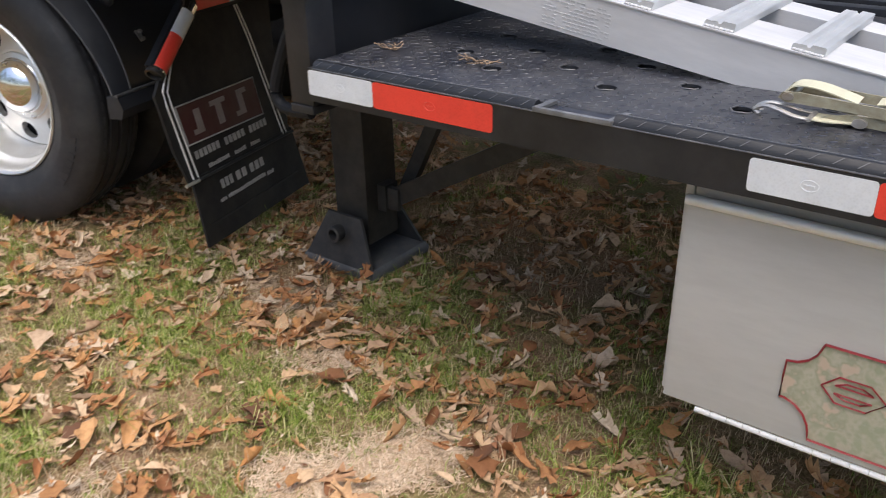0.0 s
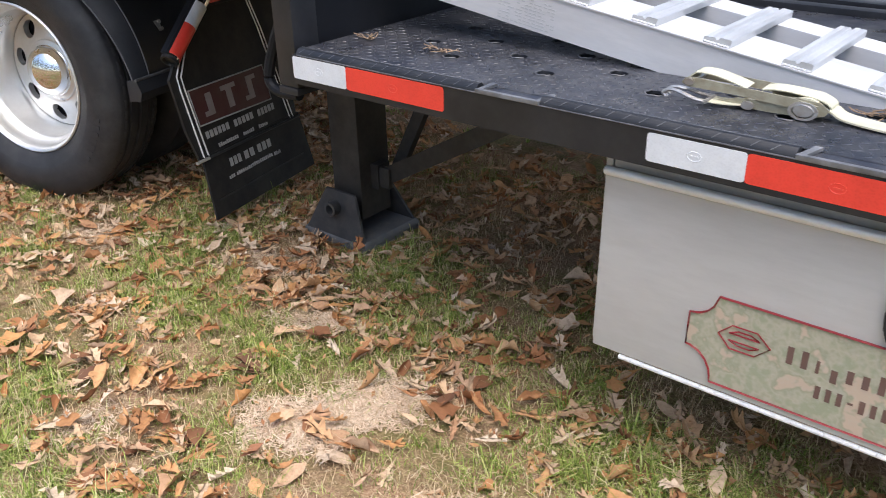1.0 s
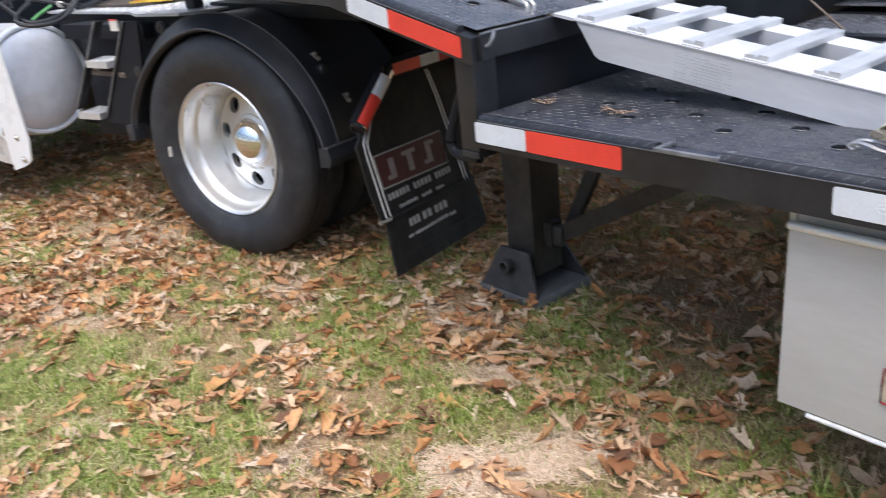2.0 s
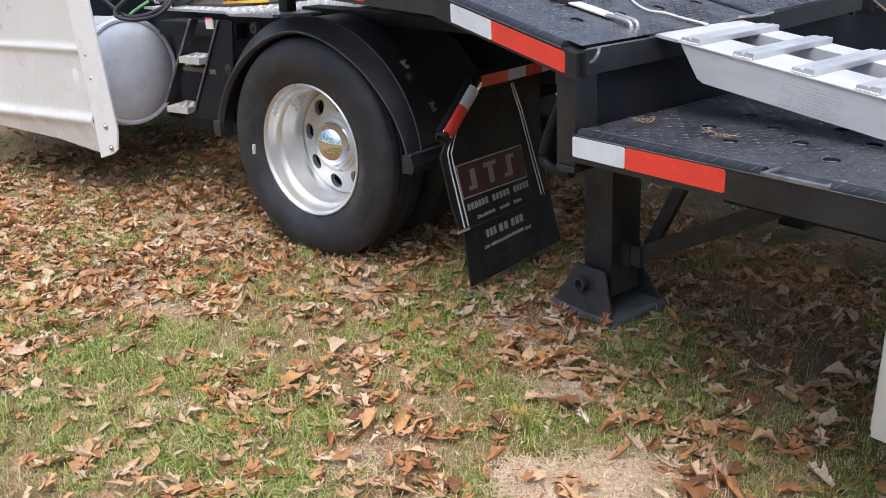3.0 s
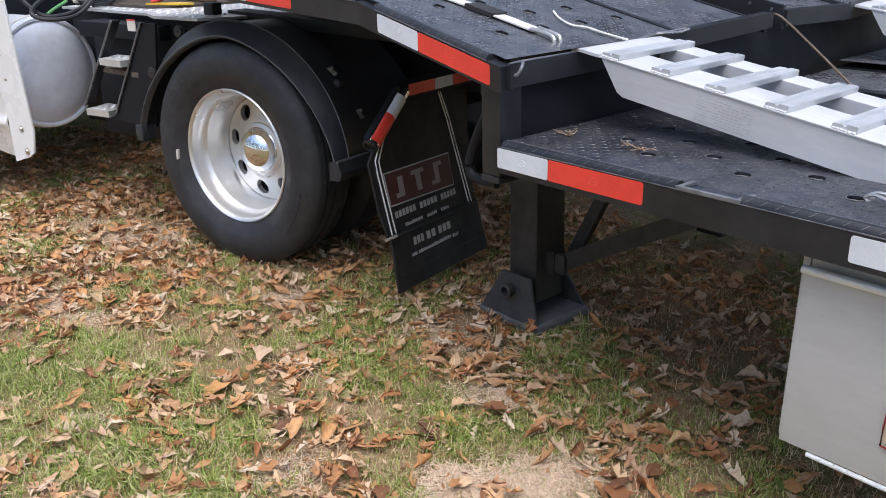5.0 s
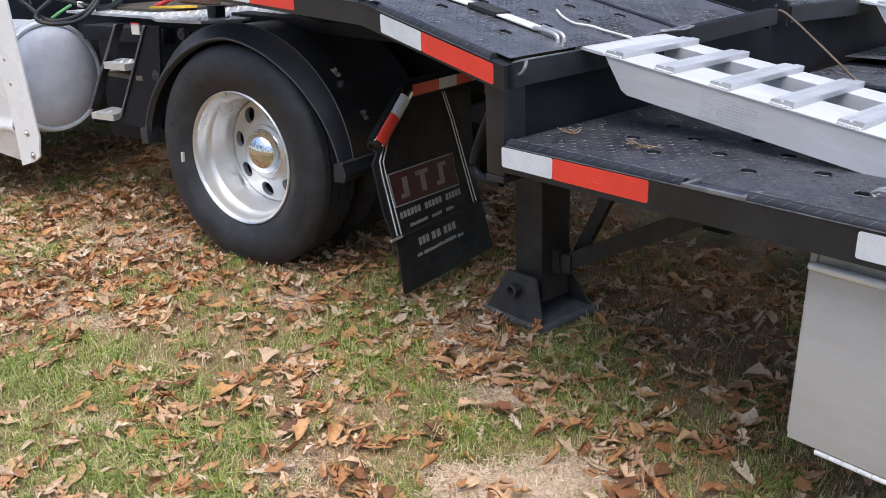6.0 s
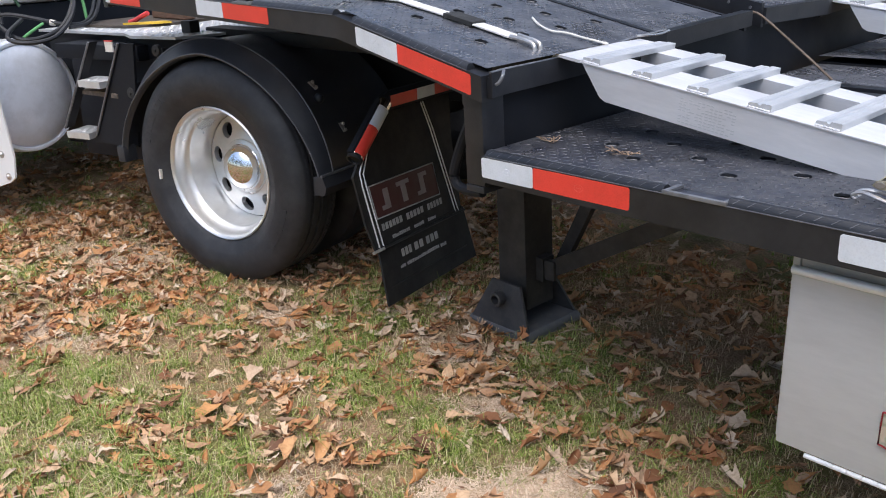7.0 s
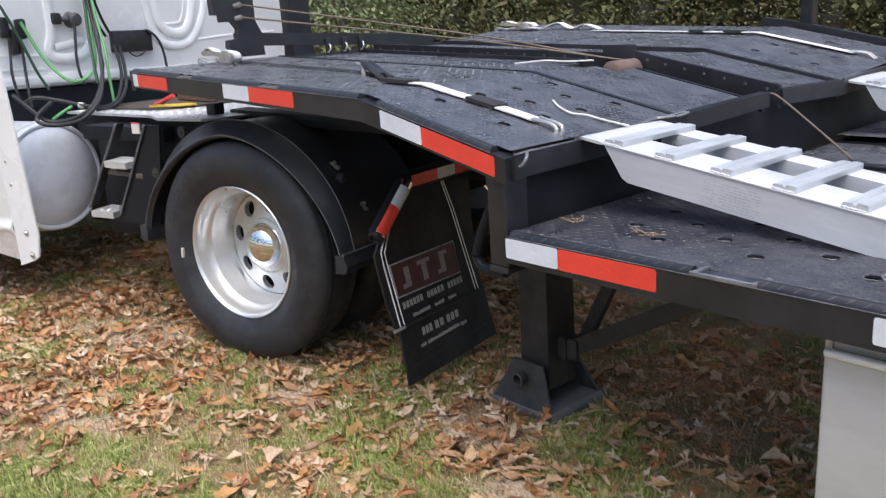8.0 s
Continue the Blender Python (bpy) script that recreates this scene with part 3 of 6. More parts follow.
# larger leaves lying on top: x, y, turn in degrees, length
LARGE_LEAVES = [(-0.1, 1.9, 52, 0.115), (-0.35, 1.94, -38, 0.09), (-0.42, 1.48, 12, 0.11), (-0.89, 1.22, -50, 0.07), (-0.6, 1.31, 80, 0.065), (-0.19, 1.69, 30, 0.075),
                (-0.97, 0.96, 60, 0.085), (-1.06, 1.11, -20, 0.08), (-1.05, 1.22, 100, 0.07), (-1.38, 1.07, 50, 0.08), (-1.07, 0.85, -60, 0.07), (-1.95, 0.9, 40, 0.06),
                (-1.59, 1.54, 70, 0.07), (-1.95, 1.54, 30, 0.075), (-1.49, 1.97, 52, 0.07), (-0.58, 1.97, 110, 0.08), (-0.94, 1.92, 45, 0.085), (-0.87, 1.77, 20, 0.09)]


def scatter_leaves():
    rng = random.Random(5)
    kinds = ["lobed", "lobed", "broad", "lobed", "plain", "lobed", "lobed"]
    shapes = []
    for i in range(40):
        p, f = leaf_shape(kinds[i % 7], rng, rng.uniform(0.05, 0.104))
        shapes.append(raw_mesh("leaf", p, f, LEAF_ONE, True))
    spots = leaf_places(rng, 8000, (-4.4, 1.0, 0.3, 3.5), leaf_weight)
    near = [s for s in spots if -1.75 < s[0] < 0.4 and 0.6 < s[1] < 2.15][:280]
    chosen = set(near)
    for x, y in near:
        ob = new("leaf", rng.choice(shapes))
        ob.parent = ground
        ob.matrix_basis = leaf_pose(rng, x, y)
    for i, (x, y, turn, size) in enumerate(LARGE_LEAVES):
        p, f = leaf_shape(("lobed", "lobed", "broad", "lobed", "plain")[i % 5], rng, size)
        ob = new("leaf", raw_mesh("leaf", p, f, LEAF_ONE, True))
        ob.parent = ground
        ob.matrix_basis = pose(x, y, ground_height(x, y) + 0.030, rng.gauss(0, 5), rng.gauss(0, 5), turn)
    verts, faces = [], []
    rest = [s for s in spots if s not in chosen] + leaf_places(rng, 2600, (-5.8, -2.5, 0.6, 3.6), lambda x, y: 0.8) + leaf_places(rng, 2000, (-7, 5, -4.5, 0.3), leaf_weight) + leaf_places(rng, 3800, (-9, 2.4, -0.8, 6.5), lambda x, y: 0.0 if -4.4 < x < 1 and 0.3 < y < 3.5 else leaf_weight(x, y))
    for x, y in rest:
        p, f = leaf_shape(rng.choice(kinds), rng, rng.uniform(0.04, 0.100))
        m, k = leaf_pose(rng, x, y), len(verts)
        verts += [m @ q for q in p]
        faces += [tuple(i + k for i in q) for q in f]
    for _ in range(15000):
        x, y = rng.uniform(-4.4, 1.0), rng.uniform(0.3, 3.4)
        if rng.random() > leaf_weight(x, y):
            continue
        s, k = rng.uniform(0.004, 0.015), len(verts)
        m = leaf_pose(rng, x, y)
        verts += [m @ Vector(q) for q in ((-s, 0, 0), (0, -s * 0.35, 0.002), (s, 0, 0.004), (s * 0.2, s * 0.4, 0.003))]
        faces.append((k, k + 1, k + 2, k + 3))
    ob = new("fallen_leaves", raw_mesh("fallen_leaves", verts, faces, LEAF_MANY, True))
    tagged(ob, "dry curled brown and tan oak leaves scattered over grass", "leaves", kind="stuff")


# ---- trailer ----
RAIL_Y, FAR_Y, MID_Y = 1.702, 4.30, 3.0
LOW = 0.870
trailer = thing("car_hauler_trailer", "black steel two-level car hauler trailer with perforated tread-plate decks on grass", "trailer", pose(0.5, MID_Y, 0), world_built=True)


def upper_line(x):
    """Height of the upper side rail's top edge along the trailer."""
    if x > -1.38:
        return 1.068 + (-0.79 - x) * 0.217
    return 1.196 + (-1.38 - x) * 0.040


FRONT_X, BEND_X, STEP_X = -3.09, -1.38, -0.79


def flat_place(z):
    return lambda s, y, h: (s, y, z + h)


def line_place(x0, x1, lift):
    z0, z1 = upper_line(x0 + 1e-6), upper_line(x1 - 1e-6)
    n = Vector((-(z1 - z0), 0, x1 - x0)).normalized()
    def f(s, y, h):
        return (s + n.x * h, y, z0 + (z1 - z0) * (s - x0) / (x1 - x0) + lift + n.z * h)
    return f


def far_place(x0, x1, lift):
    base = line_place(x0, x1, lift)
    def f(s, y, h):
        p = base(s, y, h)
        return (p[0], p[1], p[2] + far_lift(y))
    return f


def side_rail(name, stations, y, h, depth, parent, label):
    """A rail that follows (x, top height) stations, with a rolled lip along its top."""
    bm = bmesh.new()
    front = [(x, y, z) for x, z in stations] + [(x, y, z - h) for x, z in reversed(stations)]
    solid(bm, front, (0, depth, 0))
    return part(name, bm, BLACK, parent, label)


def deck_lip(stations, y, side, parent):
    """The folded tread-plate edge between rail and deck, with raised ticks and gaps."""
    bm = bmesh.new()
    for (xa, za), (xb, zb) in zip(stations, stations[1:]):
        prof = [(0.000, 0.000), (0.004, 0.010), (0.011, 0.0155), (0.020, 0.0155), (0.027, 0.010), (0.032, 0.004), (0.032, -0.004), (0.0, -0.004)]
        rings(bm, [[(x, y + side * a, z + b) for a, b in prof] for x, z in ((xa, za), (xb, zb))])
    lip = part("deck_edge", bm, BLACK, parent, "folded tread-plate edge with worn bright ridge")
    verts, faces = [], []
    for (xa, za), (xb, zb) in zip(stations, stations[1:]):
        for i in range(int((xb - xa) / 0.033)):
            t = (i + 0.5) * 0.033 / (xb - xa)
            x, z = xa + t * (xb - xa), za + t * (zb - za)
            k = len(verts)
            for dx, a, b in ((-0.007, 0.002, 0.006), (-0.0045, 0.002, 0.006), (0.008, 0.0095, 0.0150), (0.0055, 0.0095, 0.0150)):
                verts.append((x + dx, y + side * (a - 0.0015), z + b + 0.001))
            faces.append((k, k + 1, k + 2, k + 3))
    ob = new("edge_wear", raw_mesh("edge_wear", verts, faces, RIDGE))
    ob.parent = lip
    tagged(ob, "worn bright tread marks", kind="stuff")
    wear = bmesh.new()
    for (xa, za), (xb, zb) in zip(stations, stations[1:]):
        tube(wear, [(xa, y + side * 0.0215, za + 0.0135), (xb, y + side * 0.0215, zb + 0.0135)], 0.0030, 6)
        tube(wear, [(xa, y + side * 0.0005, za + 0.0003), (xb, y + side * 0.0005, zb + 0.0003)], 0.0016, 6)
    part("worn_ridge", wear, RIDGE, lip, "paint worn to bare steel")


LOWSTATIONS = [(STEP_X, 0.862), (9.0, 0.862)]
UPSTATIONS = [(FRONT_X, upper_line(FRONT_X)), (BEND_X, upper_line(BEND_X)), (STEP_X + 0.012, upper_line(STEP_X + 0.012))]
side_rail("side_rail", LOWSTATIONS, RAIL_Y, 0.070, 0.05, trailer, "black low-deck side rail")
side_rail("side_rail", UPSTATIONS, RAIL_Y, 0.066, 0.05, trailer, "black upper-deck side rail bent down at its end")
side_rail("side_rail", LOWSTATIONS, FAR_Y - 0.05, 0.070, 0.05, trailer, "")
side_rail("side_rail", UPSTATIONS, FAR_Y - 0.05, 0.066, 0.05, trailer, "")
for pieces in ([(-0.775, 0.862), (-0.245, 0.862)], [(-0.095, 0.862), (0.385, 0.862)], [(0.545, 0.862), (9.0, 0.862)]):
    deck_lip(pieces, RAIL_Y, 1, trailer)
for xa, xb in ((FRONT_X, -2.62), (-2.5, -1.97), (-1.85, -1.39)):
    deck_lip([(xa, upper_line(xa)), (xb, upper_line(xb))], RAIL_Y, 1, trailer)
deck_lip([(-1.30, upper_line(-1.30)), (-0.83, upper_line(-0.83))], RAIL_Y, 1, trailer)


def far_lift(y):
    """The far runway tilts up towards its outer edge."""
    return 0.055 * max(0.0, y - 3.55) / 0.75


deck_lip([(x, z + far_lift(FAR_Y) - 0.01) for x, z in UPSTATIONS], FAR_Y, -1, trailer)


def edge_loop(xa, xb, z):
    """A flat steel tie loop let into a gap of the deck edge."""
    bm = bmesh.new()
    box(bm, xa, xb, RAIL_Y - 0.003, RAIL_Y + 0.006, z - 0.004, z + 0.005, 0.001)
    for x in (xa, xb - 0.012):
        solid(bm, [(x, RAIL_Y, z + 0.004), (x + 0.012, RAIL_Y, z + 0.004), (x + 0.03, RAIL_Y + 0.034, z + 0.012), (x + 0.018, RAIL_Y + 0.034, z + 0.012)], (0, 0, -0.006))
    part("tie_loop", bm, WORN, trailer, "worn flat steel tie loop")


for xa, xb, z in ((-0.245, -0.095, 0.862), (0.385, 0.545, 0.862), (-2.62, -2.5, upper_line(-2.56)), (-1.97, -1.85, upper_line(-1.91))):
    bm = bmesh.new()
    rings(bm, [[(x, RAIL_Y + 0.007, z + 0.0005), (x, RAIL_Y + 0.016, z + 0.005), (x, RAIL_Y + 0.026, z + 0.007), (x, 1.737, z + 0.0075), (x, 1.737, z - 0.01), (x, RAIL_Y + 0.007, z - 0.01)] for x in (xa + 0.004, xb - 0.004)])
    part("edge_filler", bm, DECK, trailer)
edge_loop(-0.245, -0.095, 0.866)
edge_loop(0.385, 0.545, 0.866)
for xa, xb in ((-2.62, -2.5), (-1.97, -1.85)):
    edge_loop(xa, xb, upper_line((xa + xb) / 2) + 0.004)


def tape(x0, x1, material, place_z, top=0.0, height=0.0525, y=None, face=-1):
    """A strip of reflective tape with rounded corners, on the rail's face."""
    y = RAIL_Y if y is None else y
    bm = bmesh.new()
    pts = []
    r, n = 0.006, 3
    for cx, ct, a0 in ((x1 - r, top - r, 0), (x0 + r, top - r, 90), (x0 + r, top - height + r, 180), (x1 - r, top - height + r, 270)):
        for k in range(n + 1):
            a = radians(a0 + 90 * k / n)
            x = cx + r * math.cos(a)
            pts.append((x, y, place_z(x) + ct + r * math.sin(a)))
    solid(bm, pts, (0, 0.0012 * face, 0))
    seal = part("reflective_tape", bm, material, trailer, "red reflective tape" if material is TAPERED else "white reflective tape")
    if x1 - x0 > 0.1:
        bm = bmesh.new()
        cx = (x0 + x1) / 2
        cz = place_z(cx) + top - height / 2
        ring = [(cx + 0.0125 * math.cos(math.tau * k / 20), y + 0.0012 * face, cz + 0.0085 * math.sin(math.tau * k / 20)) for k in range(21)]
        tube(bm, ring, 0.0007, 5)
        box(bm, cx - 0.007, cx + 0.007, y + 0.0018 * face, y + 0.0010 * face, cz - 0.0014, cz + 0.0014)
        part("stamped_seal", bm, SEALRED if material is TAPERED else SEALWHITE, seal)
    return seal


def low_line(x):
    return 0.862


tape(-0.788, -0.612, TAPEWHITE, low_line, -0.003)
tape(-0.6115, -0.328, TAPERED, low_line, -0.003)
tape(0.132, 0.3105, TAPEWHITE, low_line, -0.006)
tape(0.311, 0.60, TAPERED, low_line, -0.006)
tape(1.10, 1.284, TAPEWHITE, low_line, -0.006)
tape(1.2845, 1.574, TAPERED, low_line, -0.006)
tape(-1.282, -1.1, TAPEWHITE, upper_line, -0.006)
tape(-1.0995, -0.815, TAPERED, upper_line, -0.006)
tape(-2.243, -2.05, TAPEWHITE, upper_line, -0.002)
tape(-2.0495, -1.752, TAPERED, upper_line, -0.002)
tape(-3.085, -3.035, TAPEWHITE, upper_line, -0.006)
tape(-3.0345, -2.735, TAPERED, upper_line, -0.006)

# low deck: perforated runways and plain inner plates
def runway(place, s0, s1, y0, rows, phase, hole0, parent, label, tread_to=None, ps=0.252, py=0.086, first=0.098, plate=None, knobs=None):
    """A tread plate with staggered holes; first is where the first row's strip begins, across the plate."""
    cells = int((s1 - hole0) / ps) + 1
    bm = bmesh.new()
    perforated(bm, place, hole0, y0 + first, cells, rows, y0 + 0.715, s1, ps, py, phase=phase)
    def strip(a, b, c, d):
        bm.faces.new([bm.verts.new(place(*q, 0)) for q in ((a, c), (b, c), (b, d), (a, d))])
    strip(s0, s1, y0, y0 + first)
    if hole0 - s0 > 1e-4:
        strip(s0, hole0, y0 + first, y0 + 0.715)
    ob = part("runway_plate", bm, plate or DECK, parent, label)
    # dark slot for the hole walls, standing in for the shade inside
    ob.data.materials.append(CHASSIS)
    def at_hole(s, y):
        k = math.floor((y - y0 - first) / py)
        if not 0 <= k < rows:
            return False
        off = 0 if (k + phase) % 2 == 0 else ps / 2
        cs = hole0 + off + ps / 2 + round((s - hole0 - off - ps / 2) / ps) * ps
        return math.hypot(s - cs, y - (y0 + first + (k + 0.5) * py)) < 0.031
    # pale arcs on the near side of each hole: worn rim and painted highlight
    lips = bmesh.new()
    for k in range(rows):
        off = 0 if (k + phase) % 2 == 0 else ps / 2
        for c in range(cells):
            cs, cy = hole0 + off + (c + 0.5) * ps, y0 + first + (k + 0.5) * py
            if cs + ps / 2 > s1 + 1e-6 or cs > 1.2:
                break
            ring = [Vector(place(cs + 0.0195 * math.cos(math.tau * i / 14 + 2.3), cy + 0.0195 * math.sin(math.tau * i / 14 + 2.3), 0.0004 + 0.0008 * math.sin(i * 2.1 + c))) for i in range(9)]
            tube(lips, ring, 0.0019, 5)
    part("hole_rims", lips, RIDGE, ob, "worn rims of the punched holes, with the near-side highlight in their colour", "stuff")
    treads("tread_pattern", place, s0 + 0.005, min(s1, tread_to or s1), y0 + 0.005, y0 + 0.71, knobs or TREAD, ob, skip=at_hole)
    return ob


low = flat_place(LOW)
runway(low, STEP_X, 4.0, 1.735, 7, 1, -0.699, trailer, "black tread-plate runway with rows of round holes", 1.5)
bm = bmesh.new()
box(bm, STEP_X, 9.0, 1.75, 2.45, LOW - 0.06, LOW - 0.024)
part("deck_frame", bm, CHASSIS, trailer)
runway(low, STEP_X, 4.0, 3.55, 6, 0, -0.699, trailer, "", 0.2, plate=SHEENDECK, knobs=SHEENTREAD)
bm = bmesh.new()
box(bm, STEP_X, 9.0, 3.55, 4.25, LOW - 0.06, LOW - 0.024)
part("deck_frame", bm, CHASSIS, trailer)
bm = bmesh.new()
box(bm, STEP_X, 9.0, 3.08, 3.535, LOW - 0.045, LOW - 0.028, 0.002)
inner = part("inner_plate", bm, SHEENDECK, trailer)
treads("tread_pattern", flat_place(LOW - 0.028), STEP_X + 0.01, 0.6, 3.085, 3.53, SHEENTREAD, inner)
bm = bmesh.new()
box(bm, STEP_X, 9.0, 2.46, 2.92, LOW - 0.045, LOW - 0.028, 0.002)
part("inner_plate", bm, DECK, trailer)
bm = bmesh.new()
box(bm, STEP_X, 9.0, 2.92, 2.97, LOW - 0.10, LOW - 0.01, 0.004)
part("centre_beam", bm, BLACK, trailer)
bm = bmesh.new()
box(bm, STEP_X, 9.0, 3.03, 3.08, LOW - 0.10, LOW - 0.01, 0.004)
part("centre_beam", bm, BLACK, trailer)
for y in (2.35, 3.65):
    bm = bmesh.new()
    for z0, z1, w in ((0.56, 0.58, 0.07), (0.58, 0.80, 0.012), (0.80, 0.81, 0.07)):
        box(bm, STEP_X + 0.05, 9.0, y - w, y + w, z0, z1)
    part("main_beam", bm, CHASSIS, trailer)
for x in (-0.3, 0.5, 1.3, 2.1):
    bm = bmesh.new()
    box(bm, x - 0.03, x + 0.03, 2.0, FAR_Y - 0.06, LOW - 0.12, LOW - 0.062)
    part("cross_member", bm, CHASSIS, trailer)

# riser between the decks, corner posts, rear beam of the upper deck
bm = bmesh.new()
box(bm, STEP_X - 0.055, STEP_X - 0.035, 1.80, 4.20, 0.78, 1.05, 0.003)
part("riser_plate", bm, CHASSIS, trailer, "black riser plate between the decks")
for y in (RAIL_Y + 0.012, FAR_Y - 0.092):
    bm = bmesh.new()
    box(bm, STEP_X - 0.07, STEP_X - 0.002, y, y + 0.08, 0.775, 1.035, 0.004)
    part("corner_post", bm, BLACK, trailer)
bm = bmesh.new()
box(bm, STEP_X - 0.072, STEP_X - 0.004, RAIL_Y + 0.01, RAIL_Y + 0.12, 0.755, 0.774, 0.004)
part("gusset", bm, BLACK, trailer)


def rear_beam(y0, y1, rise0, rise1):
    """Channel across the end of the upper deck, dished in plan, with a bright worn lip."""
    bm = bmesh.new()
    ys = [y0 + (y1 - y0) * i / 12 for i in range(13)]
    def front(y):
        t = (y - y0) / (y1 - y0)
        return STEP_X + 0.030 - 0.035 * math.sin(math.pi * min(1, max(0, t))) ** 0.6
    def top(y):
        t = (y - y0) / (y1 - y0)
        return 1.078 + rise0 + (rise1 - rise0) * t - 0.012 * math.sin(math.pi * t)
    rings(bm, [[(front(y), y, top(y)), (front(y), y, top(y) - 0.062), (front(y) - 0.05, y, top(y) - 0.066), (front(y) - 0.05, y, top(y) - 0.012), (front(y) - 0.012, y, top(y) - 0.012), (front(y) - 0.008, y, top(y))] for y in ys])
    beam = part("end_beam", bm, BLACK, trailer, "dished black steel end beam")
    bm = bmesh.new()
    tube(bm, [(front(y) - 0.004, y, top(y) + 0.001) for y in ys], 0.0035, 6)
    part("worn_lip", bm, WORN, beam, "paint worn to bare steel")


rear_beam(RAIL_Y + 0.02, 2.47, -0.006, 0.012)
rear_beam(3.53, FAR_Y - 0.02, 0.012, 0.040)
bm = bmesh.new()
tube(bm, curve_points([(STEP_X + 0.022, 1.738, 1.040), (STEP_X + 0.036, 1.740, 1.046), (STEP_X + 0.042, 1.748, 1.062), (STEP_X + 0.030, 1.765, 1.072)], 6), 0.0045, 8)
part("tie_ring", bm, WORN, trailer, "bare steel tie ring")
bm = bmesh.new()
solid(bm, [(STEP_X + 0.03, 2.47, 1.085), (STEP_X + 0.03, 2.97, 1.098), (STEP_X + 0.03, 2.97, 1.048), (STEP_X + 0.03, 2.47, 1.032)], (-0.04, 0, 0))
part("end_beam", bm, BLACK, trailer)
bm = bmesh.new()
solid(bm, [(STEP_X + 0.03, 3.06, 1.098), (STEP_X + 0.03, 3.53, 1.085), (STEP_X + 0.03, 3.53, 1.028), (STEP_X + 0.03, 3.06, 1.044)], (-0.04, 0, 0))
part("end_beam", bm, BLACK, trailer)
# upper deck plates
slope_place = line_place(BEND_X, STEP_X, 0.012)
flat_up = line_place(FRONT_X, BEND_X, 0.012)
runway(slope_place, BEND_X, STEP_X, 1.735, 7, 0, -1.365, trailer, "black tread-plate upper runway sloping down, with round holes", None, 0.265, 0.083, 0.117, plate=SHEENDECK, knobs=SHEENTREAD)
runway(flat_up, FRONT_X, BEND_X, 1.735, 6, 1, FRONT_X + 0.03, trailer, "black tread-plate upper runway with round holes", plate=SHEENDECK, knobs=SHEENTREAD)
runway(far_place(BEND_X, STEP_X, 0.012), BEND_X, STEP_X, 3.55, 6, 0, -1.365, trailer, "", None, 0.265, 0.083, 0.117, plate=SHEENDECK, knobs=SHEENTREAD)
runway(far_place(FRONT_X, BEND_X, 0.012), FRONT_X, BEND_X, 3.55, 6, 1, FRONT_X + 0.03, trailer, "", plate=SHEENDECK, knobs=SHEENTREAD)
for y0, y1 in ((2.47, 2.93), (3.08, 3.535)):
    for place, a, b in ((line_place(BEND_X, STEP_X, 0.002), BEND_X + 0.0, STEP_X + 0.005), (line_place(FRONT_X, BEND_X, -0.004), FRONT_X, BEND_X)):
        bm = bmesh.new()
        cut = y0 < 3
        ym = y1 - 0.12 if cut else y1
        rings(bm, [[place(s, y0, 0), place(s, ym, 0), place(s, ym, -0.008), place(s, y0, -0.008)] for s in (a, b)])
        if cut:
            c, e = (max(a, -1.29), b) if a > -2 else (a, min(b, -1.56))
            rings(bm, [[place(s, ym + 0.001, 0), place(s, y1, 0), place(s, y1, -0.008), place(s, ym + 0.001, -0.008)] for s in (c, e)])
        plate = part("inner_plate", bm, SHEENDECK, trailer)
        treads("tread_pattern", place, a + 0.005, b - 0.005, y0 + 0.01, ym - 0.005, SHEENTREAD, plate)
# dark frames along the plate joints
for y in (2.458, 3.543):
    for a, b in ((FRONT_X, BEND_X), (BEND_X, STEP_X)):
        bm = bmesh.new()
        za, zb = upper_line(a + 1e-6), upper_line(b - 1e-6)
        rings(bm, [[(x, y - 0.010, z + 0.016), (x, y + 0.010, z + 0.016), (x, y + 0.010, z - 0.05), (x, y - 0.010, z - 0.05)] for x, z in ((a, za), (b, zb))])
        part("deck_joint", bm, BLACK, trailer)
# centre channel walls with bolt heads, and the cable roller
for y in (2.945, 3.055):
    for a, b, lift in ((FRONT_X, BEND_X - 0.06 if y > 3 else -1.56, 0.030), (BEND_X - 0.06 if y > 3 else -1.29, STEP_X + 0.02, 0.050)):
        if y < 3:
            lift = 0.004 if a > -2 else 0.012
        bm = bmesh.new()
        za, zb = upper_line(a + 1e-6), upper_line(b - 1e-6)
        rings(bm, [[(x, y - 0.008, z + lift), (x, y + 0.008, z + lift), (x, y + 0.008, z - 0.030), (x, y - 0.008, z - 0.030)] for x, z in ((a, za), (b, zb))])
        wall = part("channel_wall", bm, BLACK, trailer, "black channel wall with bolt holes")
        if y > 3:
            n = 8 if a > -2 else 14
            for i in range(n):
                t = (i + 0.5) / n
                x, z = a + (b - a) * t, za + (zb - za) * t + lift - 0.022
                bm = bmesh.new()
                cyl(bm, (x, y - 0.0085, z), (x, y - 0.012, z), 0.0055, 10)
                part("bolt", bm, RIDGE, wall)
bm = bmesh.new()
lathe(bm, [(0.0, -0.080), (0.028, -0.080), (0.040, -0.073), (0.040, 0.073), (0.028, 0.080), (0.0, 0.080)], 24, "y", (-1.368, 2.960, 1.170))
part("cable_roller", bm, RUST, trailer, "rusty brown cable roller")
for y in (3.048,):
    bm = bmesh.new()
    box(bm, -1.53, -1.37, y - 0.006, y + 0.006, 1.14, 1.262, 0.003)
    part("roller_bracket", bm, BLACK, trailer)
bm = bmesh.new()
box(bm, FRONT_X, STEP_X - 0.05, 2.955, 3.045, 1.02, 1.03)
part("channel_floor", bm, CHASSIS, trailer)
